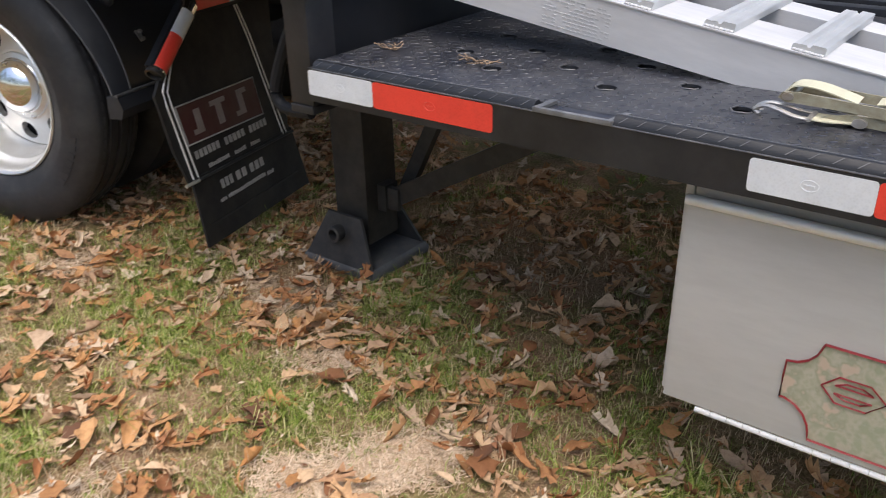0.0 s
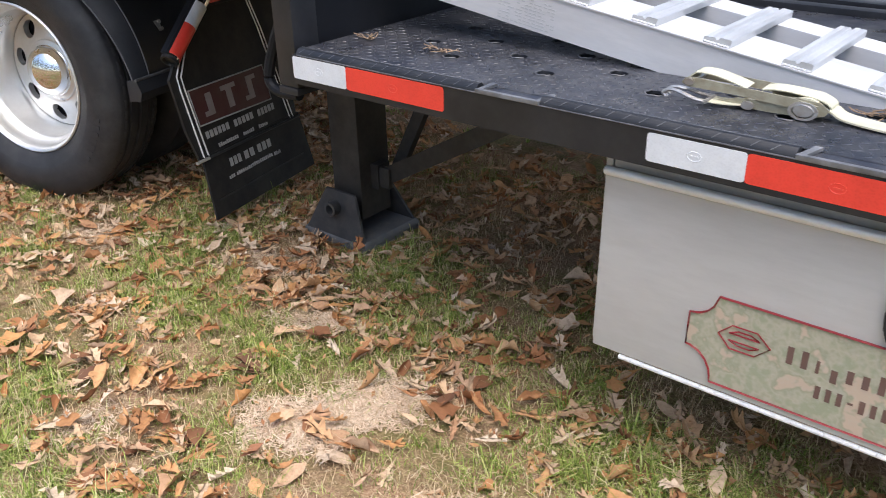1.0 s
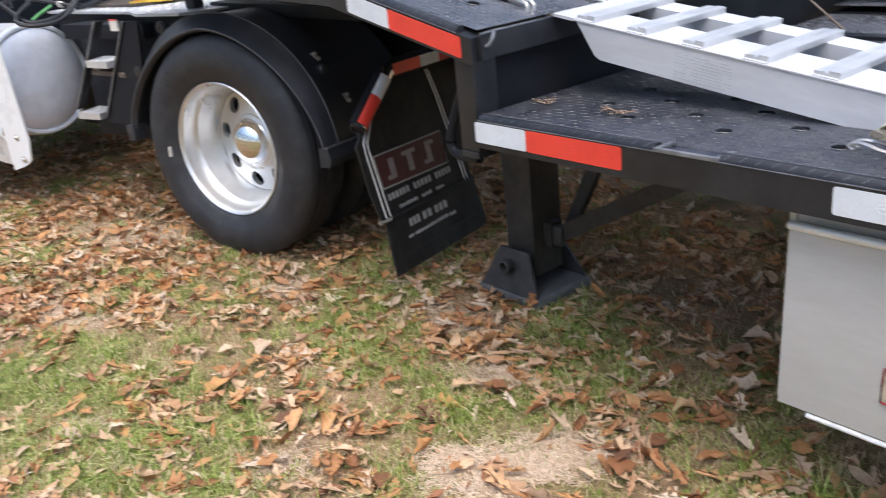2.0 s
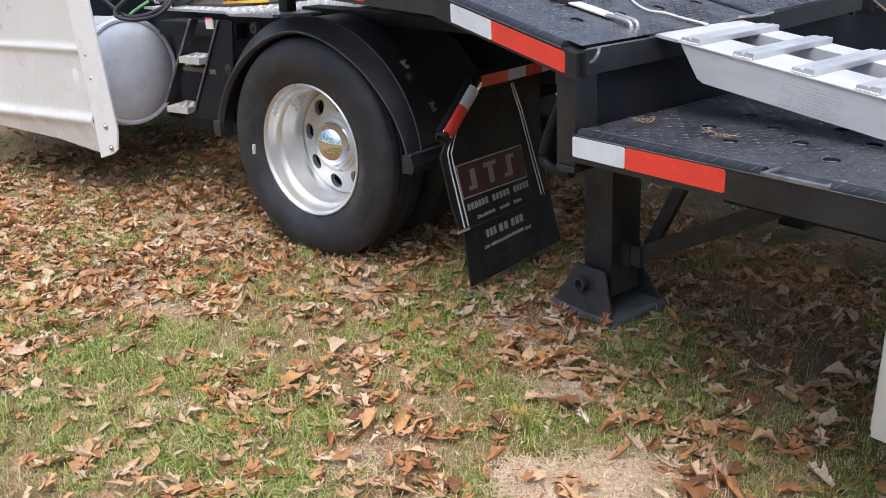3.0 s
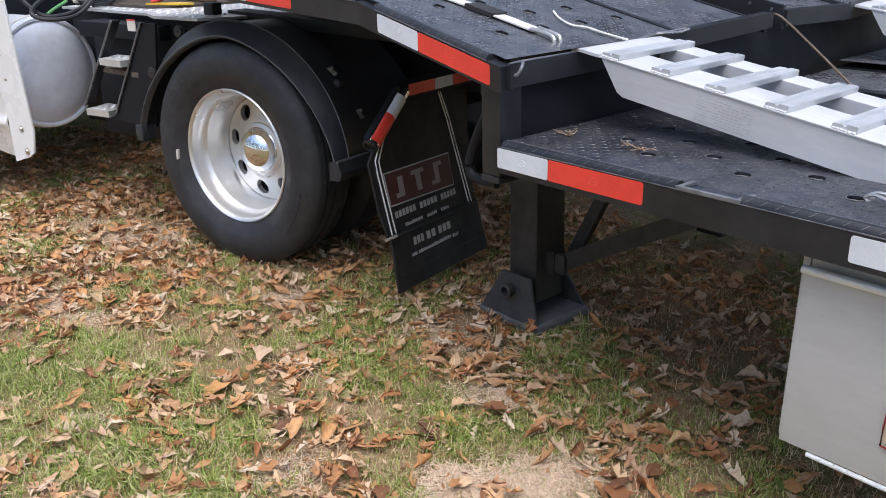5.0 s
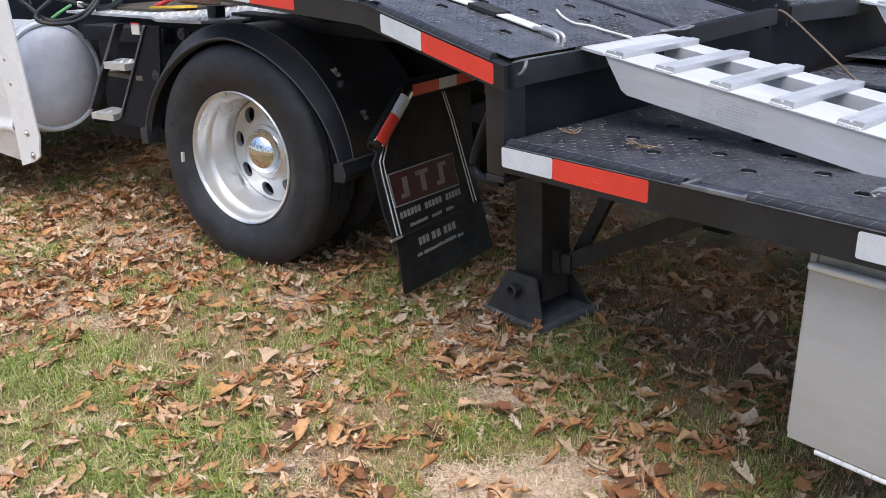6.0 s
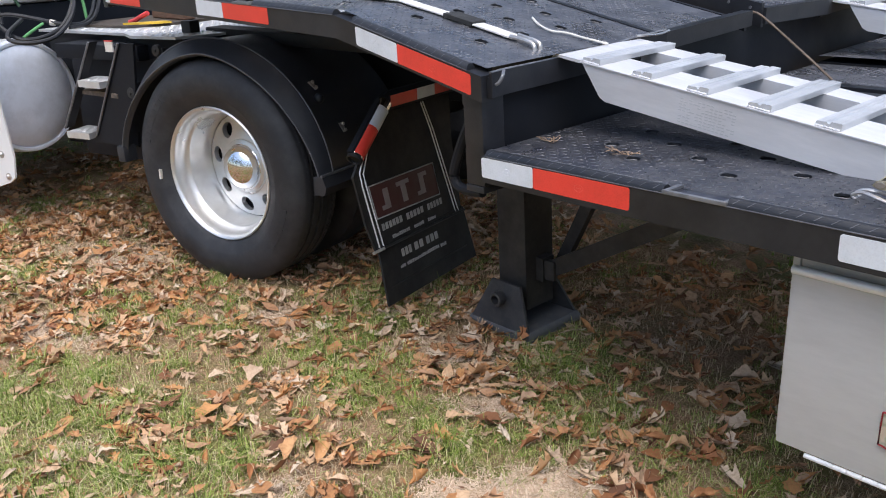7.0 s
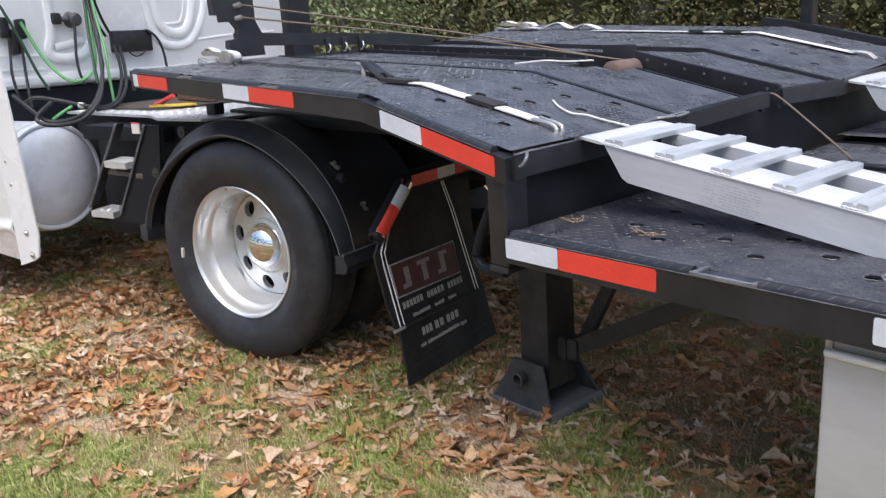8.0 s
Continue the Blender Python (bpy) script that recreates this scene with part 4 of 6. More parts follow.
# front beam, hook bar and small hooks at the front of the upper deck
bm = bmesh.new()
box(bm, FRONT_X - 0.03, FRONT_X + 0.02, RAIL_Y, FAR_Y, upper_line(FRONT_X) - 0.08, upper_line(FRONT_X) + 0.008, 0.004)
part("front_beam", bm, BLACK, trailer)
for y in (2.2, 3.8):
    bm = bmesh.new()
    box(bm, FRONT_X, STEP_X - 0.06, y - 0.05, y + 0.05, 1.0, 1.05, 0.004)
    part("neck_beam", bm, CHASSIS, trailer)
bm = bmesh.new()
solid(bm, [(-3.07, 2.24, 1.402), (-3.07, 3.46, 1.325), (-3.07, 3.46, 1.265), (-3.07, 2.24, 1.342)], (-0.06, 0, 0))
rack = part("headboard_bar", bm, BLACK, trailer, "black bar with hooks across the deck's front")
for y in (2.735, 2.838, 2.945):
    bm = bmesh.new()
    tube(bm, curve_points([(-3.068, y, 1.315), (-3.045, y, 1.312), (-3.035, y - 0.008, 1.288), (-3.05, y - 0.016, 1.272)], 4), 0.0038, 6)
    part("hook", bm, ZINC, rack, "bare steel hook")
    bm = bmesh.new()
    box(bm, -3.068, -3.056, y - 0.016, y + 0.016, 1.27, 1.345, 0.003)
    part("hook_plate", bm, BLACK, rack)
bm = bmesh.new()
box(bm, -3.16, -3.072, 2.53, 2.65, 1.27, 2.3, 0.006)
part("headboard_post", bm, BLACK, rack)
bm = bmesh.new()
solid(bm, [(-3.072, y, z) for y, z in ((2.122, 2.3), (2.122, 1.49), (2.16, 1.488), (2.163, 1.456), (2.22, 1.455), (2.245, 1.42), (2.24, 1.376), (2.19, 1.37), (2.185, 1.336), (2.24, 1.29), (2.37, 1.29), (2.365, 1.394), (2.335, 1.456), (2.329, 2.3))], (-0.05, 0, 0))
part("headboard_bracket", bm, BLACK, rack, "black stepped side plate of the headboard")
for z in (1.525, 1.468):
    bm = bmesh.new()
    cyl(bm, (-3.074, 2.235, z), (-3.045, 2.250, z + 0.006), 0.012, 10)
    part("cable_clamp", bm, ZINC, rack, "bare steel cable clamp")
bm = bmesh.new()
box(bm, -1.335, -1.275, FAR_Y + 0.0, FAR_Y + 0.06, 1.16, 2.6, 0.004)
part("upright_post", bm, BLACK, trailer)
bm = bmesh.new()
rings(bm, [[(x, FAR_Y - 0.012, z + 0.055), (x, FAR_Y + 0.025, z + 0.055), (x, FAR_Y + 0.025, z - 0.03), (x, FAR_Y - 0.012, z - 0.03)] for x, z in ((-1.52, 1.252), (BEND_X, 1.234), (STEP_X, 1.106))])
part("far_kerb", bm, BLACK, trailer, "black raised kerb along the far edge")
bm = bmesh.new()
tube(bm, curve_points([(-0.905, 1.80, 0.985), (-0.912, 1.80, 0.945), (-0.962, 1.80, 0.858), (-1.000, 1.80, 0.775), (-1.000, 1.80, 0.735), (-0.965, 1.80, 0.718), (-0.89, 1.80, 0.722)], 6), 0.015, 10)
part("bent_pipe", bm, CHASSIS, trailer, "bent dark grey steel pipe beside the corner post")
bm = bmesh.new()
box(bm, -0.93, -0.85, 1.775, 1.83, 0.965, 1.0, 0.005)
part("pipe_clamp", bm, BLACK, trailer)

# landing leg with flared foot, and its two braces; the shift undoes the trailer's lean at the ground
FOOT_SHIFT = (0, -0.0195, -0.0127)
leg = bmesh.new()
box(leg, -1.352, -1.215, 2.312, 2.462, 0.08, 1.02, 0.008)
leg_ob = part("landing_leg", leg, LEGPAINT, trailer, "black square steel landing leg")
for pts, depth in (([(-1.352, 2.303, 0.202), (-1.212, 2.303, 0.202), (-1.148, 2.276, 0.030), (-1.444, 2.276, 0.030)], -0.010), ([(-1.352, 2.474, 0.202), (-1.212, 2.474, 0.202), (-1.152, 2.536, 0.030), (-1.440, 2.536, 0.030)], 0.010)):
    bm = bmesh.new()
    solid(bm, pts, (0, depth, 0))
    bmesh.ops.translate(bm, vec=FOOT_SHIFT, verts=bm.verts)
    foot = part("foot", bm, FOOTPAINT, leg_ob, "flared black steel foot plate with mud on it")
bm = bmesh.new()
rings(bm, [[(x, y, z) for x, y in ((-1.452 + i, 2.262 + i), (-1.142 - i, 2.262 + i), (-1.142 - i, 2.552 - i), (-1.452 + i, 2.552 - i))] for z, i in ((0.004, 0.003), (0.014, 0.0), (0.030, 0.001), (0.044, 0.010))])
bmesh.ops.translate(bm, vec=FOOT_SHIFT, verts=bm.verts)
part("base_plate", bm, FOOTBASE, foot, "dusty grey base plate with sloped rim")
FOOTSTUB = bmesh.new()
lathe(FOOTSTUB, [(0.018, 0.0), (0.026, 0.0), (0.027, -0.004), (0.027, -0.034), (0.025, -0.036), (0.018, -0.036)], 20, "y", (-1.300, 2.288, 0.141), True)
bmesh.ops.translate(FOOTSTUB, vec=FOOT_SHIFT, verts=FOOTSTUB.verts)
part("pin_sleeve", FOOTSTUB, FOOTPAINT, foot)
bm = bmesh.new()
box(bm, -1.20, -1.135, 2.372, 2.400, 0.195, 0.275, 0.014)
box(bm, -1.216, -1.18, 2.365, 2.425, 0.190, 0.280)
part("brace_lug", bm, LEGPAINT, leg_ob)
bm = bmesh.new()
d = Vector((0.54, 0.0, 0.305))
a = Vector((-1.185, 2.385, 0.225))
n = Vector((-d.z, 0, d.x)).normalized() * 0.030
solid(bm, [a - n, a + n, a + d * 1.75 + n, a + d * 1.75 - n], (0, 0.03, 0))
part("brace", bm, LEGPAINT, leg_ob, "flat diagonal steel brace")
bm = bmesh.new()
solid(bm, [(-1.215, 2.455, 0.215), (-1.165, 2.455, 0.215), (-0.90, 2.50, 0.79), (-0.95, 2.50, 0.79)], (0, 0.03, 0))
part("brace", bm, LEGPAINT, leg_ob)
leg_far = bmesh.new()
box(leg_far, -1.352, -1.215, 3.55, 3.70, 0.02, 1.02, 0.008)
part("landing_leg", leg_far, LEGPAINT, trailer)

# the whole trailer leans a little away from the lawn
LEAN_TRAILER = Matrix.Translation((0, RAIL_Y, LOW)) @ pose(0, 0, 0, 1.3, 0, 0) @ Matrix.Translation((0, -RAIL_Y, -LOW))
trailer.matrix_basis = LEAN_TRAILER @ trailer.matrix_basis


# ---- loading ramp ----
def build_ramp():
    """Own space: x down the ramp, y across, z up from its top face."""
    length, width, flange, h = 1.38, 0.35, 0.138, 0.088
    ramp = thing("loading_ramp", "silver aluminium loading ramp with cross rungs resting on the trailer deck", "ramp", group="pair of loading ramps")
    for side, name in ((0, "side_rail"), (1, "side_rail")):
        bm = bmesh.new()
        y0 = 0.0 if side == 0 else width - 0.008
        solid(bm, [(0.035, y0, -0.003), (length, y0, -0.003), (length, y0, -0.012), (length - 0.54, y0, -h), (0.125, y0, -h), (0.105, y0, -h + 0.008)], (0, 0.008, 0))
        f0, f1 = (0.0, flange) if side == 0 else (width - 0.088, width)
        box(bm, 0.02, length, f0 - (0.004 if side == 0 else 0), f1, -0.004, 0.0, 0.001)
        y1 = flange - 0.006 if side == 0 else width - 0.088
        box(bm, 0.04, length - 0.1, y1, y1 + 0.006, -0.05, -0.003)
        rail = part(name, bm, ALU, ramp, "smooth silver side rail with a stamped panel" if side == 0 else "")
        if side == 0:
            bm = bmesh.new()
            rng = random.Random(3)
            for i in range(13):
                for j in range(9):
                    if rng.random() < 0.8:
                        x = 0.345 + i * 0.012 + rng.uniform(-0.002, 0.002)
                        z = -0.022 - j * 0.0072
                        box(bm, x, x + 0.009, -0.0008, 0.001, z - 0.0012, z + 0.0012)
            part("stamped_panel", bm, ALUBAR, rail, "faint stamped lines")
    bm = bmesh.new()
    pts = [(0.03, 0.0), (-0.045, 0.0), (-0.062, -0.006), (-0.070, -0.020), (-0.064, -0.024), (-0.055, -0.012), (-0.042, -0.008), (0.03, -0.008)]
    solid(bm, [(x, -0.004, z + 0.003) for x, z in pts], (0, width + 0.008, 0))
    part("hook_plate", bm, ALU, ramp, "rounded hook plate at the upper end")
    for i in range(8):
        x = 0.0335 + i * 0.1609
        bm = bmesh.new()
        prof = [(0, 0), (0.001, 0.008), (0.003, 0.0105), (0.010, 0.011), (0.012, 0.010), (0.014, 0.0112), (0.024, 0.012), (0.027, 0.0085), (0.031, 0.0085), (0.034, 0.0145), (0.043, 0.0152), (0.045, 0.0142), (0.047, 0.0152), (0.0565, 0.0152), (0.058, 0.0135), (0.058, 0)]
        solid(bm, [(x + a, 0.004, b + 0.0005) for a, b in prof], (0, width - 0.008, 0))
        rung = part("rung", bm, ALUBAR, ramp)
        for y in (0.0, flange, width - 0.088):
            bm = bmesh.new()
            tube(bm, [(x + 0.002 + k * 0.0045, y + 0.0012 * (-1) ** k, 0.002 + 0.0010 * (k % 2)) for k in range(13)], 0.0024, 6)
            part("weld_bead", bm, ALU, rung)
    return ramp


ramp = build_ramp()
ramp.matrix_basis = LEAN_TRAILER @ pose(-0.7485, 2.0142, 1.0689, 0, 8.41, 0)
copy_thing(ramp, LEAN_TRAILER @ pose(-0.7485, 3.60, 1.0689, 0, 8.41, 0))

# ---- toolbox ----
def build_toolbox():
    """Own space: x along the trailer from its front end, y back from the face, z up."""
    w, d, h = 0.92, 0.62, 0.395
    tb = thing("toolbox", "grey metal underbody toolbox with printed badge under the deck rail", "toolbox", pose(0.018, 1.785, 0.34))
    bm = bmesh.new()
    box(bm, 0.004, w - 0.004, 0.012, d, 0.0, h, 0.004)
    body = part("body", bm, BOXMETAL, tb)
    bm = bmesh.new()
    box(bm, -0.004, w + 0.004, 0.0, 0.011, -0.004, h - 0.006, 0.003)
    door = part("door", bm, BOXMETAL, tb, "flat grey drop door")
    bm = bmesh.new()
    lathe(bm, [(0.0, -0.002), (0.0085, -0.002), (0.0095, 0.0), (0.0095, w), (0.0085, w + 0.002), (0.0, w + 0.002)], 14, "x", (0, -0.007, h + 0.002))
    part("top_trim", bm, BOXEDGE, tb, "rolled top edge whitened for the sky light it catches")
    bm = bmesh.new()
    box(bm, -0.014, 0.002, 0.016, 0.05, 0.0, h + 0.04, 0.003)
    box(bm, 0.0035, w, 0.018, 0.036, h + 0.002, h + 0.04, 0.003)
    part("mounting_flange", bm, BOXMETAL, tb)
    for i in range(26):
        bm = bmesh.new()
        x = 0.06 + i * 0.0302
        lathe(bm, [(0.0, 0), (0.0055, 0), (0.0055, 0.0292), (0.0, 0.0292)], 8, "x", (x, 0.002, -0.012))
        part("hinge_knuckle", bm, BOXEDGE, tb, "bright piano hinge" if i == 0 else "")
    # badge: red outlined shape with camouflage print; words as plain bars
    outline = [(0.256, 0.201)]
    outline += [(0.202 + 0.052 * math.cos(radians(a)), 0.203 + 0.052 * math.sin(radians(a))) for a in (-10, -30, -50, -70, -90)]
    outline += [(0.201, 0.120), (0.201, 0.080)]
    outline += [(0.199 + 0.058 * math.cos(radians(a)), 0.018 + 0.062 * math.sin(radians(a))) for a in (80, 60, 40, 20, 5)]
    outline += [(0.258, 0.012), (0.86, 0.012), (0.875, 0.05), (0.905, 0.08), (0.905, 0.15), (0.88, 0.17), (0.87, 0.201)]
    bm = bmesh.new()
    solid(bm, [(x, -0.0012, z) for x, z in outline], (0, 0.001, 0))
    badge = part("badge", bm, CAMO, tb, "camouflage badge outlined in dark red")
    bm = bmesh.new()
    loop = [Vector((x, -0.0016, z)) for x, z in outline]
    tube(bm, loop + [loop[0]], 0.0045, 6, 0.4)
    part("badge_outline", bm, DECALRED, badge, "dark red outline")
    bm = bmesh.new()
    for pts in ([(0.262, 0.126), (0.287, 0.150), (0.335, 0.150), (0.362, 0.126), (0.335, 0.100), (0.287, 0.100)], [(0.283, 0.133), (0.300, 0.141), (0.325, 0.141), (0.342, 0.133)], [(0.283, 0.118), (0.342, 0.118), (0.325, 0.110), (0.300, 0.110)]):
        ring = [Vector((x, -0.0018, z)) for x, z in pts]
        tube(bm, ring + [ring[0]], 0.0032, 6, 0.4)
    part("emblem", bm, DECALRED, badge, "dark red six-sided emblem")
    for i in range(12):
        bm = bmesh.new()
        x, tall = 0.392 + i * 0.0262, 0.036 if i in (0, 1, 6, 9) else 0.026
        drop = 0.009 if i == 3 else 0.0
        box(bm, x, x + (0.006 if i == 2 else 0.0115), -0.0022, -0.0012, 0.110 - drop, 0.110 + tall - drop)
        part("name_bar", bm, DECALTEXT, badge, "brown lettering as plain bars" if i == 0 else "")
    for i in range(12):
        bm = bmesh.new()
        x, dash = 0.450 + i * 0.0192, i in (3, 7)
        box(bm, x, x + 0.0095, -0.0022, -0.0012, 0.070 if dash else 0.059, 0.074 if dash else 0.085)
        part("number_bar", bm, DECALTEXT, badge)
    bm = bmesh.new()
    pts = []
    for k in range(16):
        a = math.tau * k / 16
        pts.append((0.568 + 0.036 * math.cos(a), -0.002, 0.268 + 0.066 * math.sin(a)))
    solid(bm, pts, (0, -0.012, 0))
    latch = part("latch", bm, BLACKPLASTIC, tb, "black oval paddle latch")
    bm = bmesh.new()
    box(bm, 0.550, 0.590, -0.020, -0.012, 0.238, 0.298, 0.004)
    part("paddle", bm, BLACKPLASTIC, latch)
    return tb


build_toolbox()


# ---- truck tractor ----
# own space: x backwards along the truck, y away from the near side, z up; its origin lies under the near outer rear wheel
truck = thing("truck_tractor", "white truck tractor with black chassis, turned slightly towards the lawn", "truck", pose(-2.565, 1.852, 0, 0, 0, 15.7))
R_TYRE, R_RIM, AXLE_Z = 0.488, 0.293, 0.488


def build_wheel(x, y, flip, cap):
    """A deeply dished aluminium wheel with round holes; the rim carries tyre, cap and nuts."""
    bm = bmesh.new()
    prof = [(R_RIM, 0.004), (R_RIM + 0.002, -0.002), (R_RIM - 0.003, -0.006), (0.283, -0.002), (0.276, 0.010), (0.274, 0.030), (0.266, 0.062), (0.256, 0.070), (0.252, 0.078), (0.249, 0.125), (0.241, 0.136), (0.238, 0.192)]
    lathe(bm, prof, 72)
    outer = [(0.238, 0.192), (0.245, 0.20), (0.285, 0.21), (R_RIM, 0.004)]
    lathe(bm, outer, 72)
    n, hole_r, ring_r = 8, 0.036, 0.184
    # disc: sectors each with a round hole
    def disc_z(r):
        return 0.190 - 0.030 * max(0.0, min(1.0, (0.235 - r) / 0.11)) ** 1.5
    for k in range(n):
        c, half = math.tau * (k + 0.5) / n + 0.21, math.pi / n
        edge = [(-1 + 0.5 * i, -1) for i in range(4)] + [(1, -1 + 0.5 * i) for i in range(4)] + [(1 - 0.5 * i, 1) for i in range(4)] + [(-1, 1 - 0.5 * i) for i in range(4)]
        outer_loop, hole, deep = [], [], []
        for er, et in edge:
            r, t = ring_r + er * 0.052, c + et * half
            outer_loop.append(bm.verts.new((r * math.cos(t), disc_z(r), r * math.sin(t))))
            a = math.atan2(et * half * ring_r, er * 0.052)
            for store, rad, sink in ((hole, hole_r, 0.0), (deep, hole_r * 0.92, 0.024)):
                r2, t2 = ring_r + rad * math.cos(a), c + rad * math.sin(a) / ring_r
                store.append(bm.verts.new((r2 * math.cos(t2), disc_z(r2) + sink, r2 * math.sin(t2))))
        for i in range(16):
            j = (i + 1) % 16
            bm.faces.new((outer_loop[i], outer_loop[j], hole[j], hole[i]))
            bm.faces.new((hole[i], hole[j], deep[j], deep[i]))
    lathe(bm, [(0.238, 0.193), (0.239, disc_z(0.239))], 40)
    lathe(bm, [(0.135, disc_z(0.135)), (0.10, disc_z(0.10)), (0.0, disc_z(0.0))], 40)
    rim = new("wheel", finish(bm, "wheel", RIM, 40, True))
    rim.parent = truck
    rim.matrix_basis = pose(x, y, AXLE_Z, 0, 0, 180 if flip else 0)
    tagged(rim, "deeply dished aluminium wheel with round hand holes")
    # tyre
    bm = bmesh.new()
    side = [(R_RIM - 0.006, 0.008), (R_RIM + 0.010, -0.004), (0.315, -0.016), (0.350, -0.027), (0.352, -0.0285), (0.400, -0.034), (0.430, -0.030), (0.455, -0.020), (0.470, -0.010), (0.482, 0.004)]
    tread = [(0.487, 0.012), (0.488, 0.045), (0.476, 0.047), (0.476, 0.056), (0.488, 0.058), (0.488, 0.094), (0.476, 0.096), (0.476, 0.108), (0.488, 0.110), (0.488, 0.146), (0.476, 0.148), (0.476, 0.157), (0.488, 0.159), (0.487, 0.192)]
    inner = [(0.482, 0.200), (0.455, 0.224), (0.400, 0.238), (0.350, 0.231), (R_RIM, 0.205)]
    lathe(bm, side + tread + inner, 96)
    tyre = part("tyre", bm, RUBBER, rim, "worn black truck tyre with dusty sidewall")
    bm = bmesh.new()
    for k in range(66):
        a = math.tau * k / 66 + 0.012 * math.sin(k * 5.1)
        for ya, yb, ra in ((0.004, 0.030, 0.4910), (0.174, 0.208, 0.4925)):
            da = math.tau / 66 * 0.33
            pts = [(ra - (0.013 if yy < 0.01 or yy > 0.195 else 0.0), yy, aa) for yy, aa in ((ya, a - da), (yb, a - da), (yb, a + da), (ya, a + da))]
            solid(bm, [(r * math.cos(aa), yy, r * math.sin(aa)) for r, yy, aa in pts], (-0.012 * math.cos(a), 0, -0.012 * math.sin(a)))
    part("tread_edge", bm, RUBBER, tyre, "", "stuff")
    bm = bmesh.new()
    for a0, words in ((-0.75, 7), (2.2, 9)):
        bm = bmesh.new()
        for i in range(words):
            a = a0 + i * 0.075
            r0, r1 = 0.388, 0.418
            pts = [(r0, a), (r1, a + 0.012), (r1, a + 0.052), (r0, a + 0.04)]
            solid(bm, [(r * math.cos(t), -0.0345, r * math.sin(t)) for r, t in pts], (0, 0.004, 0))
        part("sidewall_marking", bm, RUBBER, tyre, "raised sidewall lettering as plain bars")
    bm = bmesh.new()
    a = math.pi + 0.01
    solid(bm, [(r * math.cos(t), -0.0345, r * math.sin(t)) for r, t in ((0.332, a), (0.338, a + 0.13), (0.348, a + 0.13), (0.342, a))], (0, 0.012, 0))
    part("chalk_mark", bm, LABEL, tyre, "short white mark")
    # hub cap
    bm = bmesh.new()
    lathe(bm, [(0.124, 0.176), (0.124, 0.164), (0.120, 0.156), (0.108, 0.152), (0.103, 0.150)], 48)
    hub = part("hub_flange", bm, RIM, rim, "satin hub flange")
    bm = bmesh.new()
    prof = [(0.104, 0.152)] + [(0.100 * math.cos(t), 0.148 - 0.066 * math.sin(t)) for t in [i * math.pi / 2 / 14 for i in range(15)]]
    prof[-1] = (0.0, prof[-1][1])
    lathe(bm, prof, 48)
    for a in (math.tau * 0.5 / 8 + 0.21, -math.tau * 0.5 / 8 + 0.17):
        stem = bmesh.new()
        lathe(stem, [(0.0, 0.150), (0.008, 0.150), (0.009, 0.156), (0.009, 0.205)], 8, "y", (0.172 * math.cos(a), 0, 0.172 * math.sin(a)))
        part("valve_stem", stem, ZINC, rim)
    # dark cylinder added behind the disc so that its holes look shaded
    drum = bmesh.new()
    lathe(drum, [(0.0, 0.222), (0.215, 0.222), (0.225, 0.232), (0.225, 0.40)], 40)
    part("hole_backing", drum, CHASSIS, rim, "added dark backing behind the wheel's holes")
    part("hub_cap", bm, CHROME, hub, "mirror-bright chrome hub dome")
    return rim


build_wheel(0, 0, False, True)
for yy, fl in ((0.56, True), (1.88, False), (2.44, True)):
    bm = bmesh.new()
    side = [(0.20, 0.10), (0.29, 0.01), (0.35, -0.028), (0.40, -0.034), (0.455, -0.02), (0.487, 0.012), (0.487, 0.192), (0.455, 0.224), (0.40, 0.238), (0.29, 0.205), (0.20, 0.10)]
    lathe(bm, side, 64, "y", (0, yy - (0.2 if fl else 0), AXLE_Z))
    part("wheel", bm, RUBBER, truck)
bm = bmesh.new()
cyl(bm, (0, 0.2, AXLE_Z), (0, 2.3, AXLE_Z), 0.07, 16)
bmesh.ops.create_uvsphere(bm, u_segments=20, v_segments=12, radius=0.2, matrix=Matrix.Translation((0, 1.22, AXLE_Z)))
part("axle", bm, CHASSIS, truck)

# fender over the wheels: half-round shell with ridge, rolled lip and end brackets
FZ = 0.49


def fender_ring(a, wide, high, power, y):
    c, s_ = math.cos(a), math.sin(a)
    return (0.005 + wide * math.copysign(abs(c) ** (2 / power), c), y, FZ + high * math.copysign(abs(s_) ** (2 / power), s_))


bm = bmesh.new()
FENDER_PROFILE = [(0.575, 0.500, 1.75, -0.010), (0.588, 0.506, 1.75, -0.026), (0.593, 0.515, 1.78, -0.028), (0.596, 0.519, 1.8, -0.020), (0.600, 0.545, 1.92, 0.008), (0.602, 0.562, 2.0, 0.034), (0.604, 0.568, 2.0, 0.042), (0.600, 0.566, 2.0, 0.052),
                  (0.596, 0.559, 2.0, 0.060), (0.592, 0.556, 2.0, 0.58), (0.582, 0.546, 2.0, 0.58), (0.585, 0.547, 2.0, 0.050), (0.580, 0.520, 1.85, 0.005)]
rings(bm, [[fender_ring(radians(-2 + 175 * k / 56), *p) for p in FENDER_PROFILE] for k in range(57)])
fender = part("fender", bm, FENDER, truck, "half-round black plastic fender with a sloped band along its edge")
for wide, high, power, y, r in ((0.592, 0.513, 1.77, -0.0285, 0.0035), (0.605, 0.569, 2.0, 0.042, 0.0030)):
    bm = bmesh.new()
    tube(bm, [fender_ring(radians(4 + 172 * k / 60), wide, high, power, y) for k in range(61)], r, 6)
    part("pale_ridge", bm, FENDEREDGE, fender, "paler grey ridge of the fender")
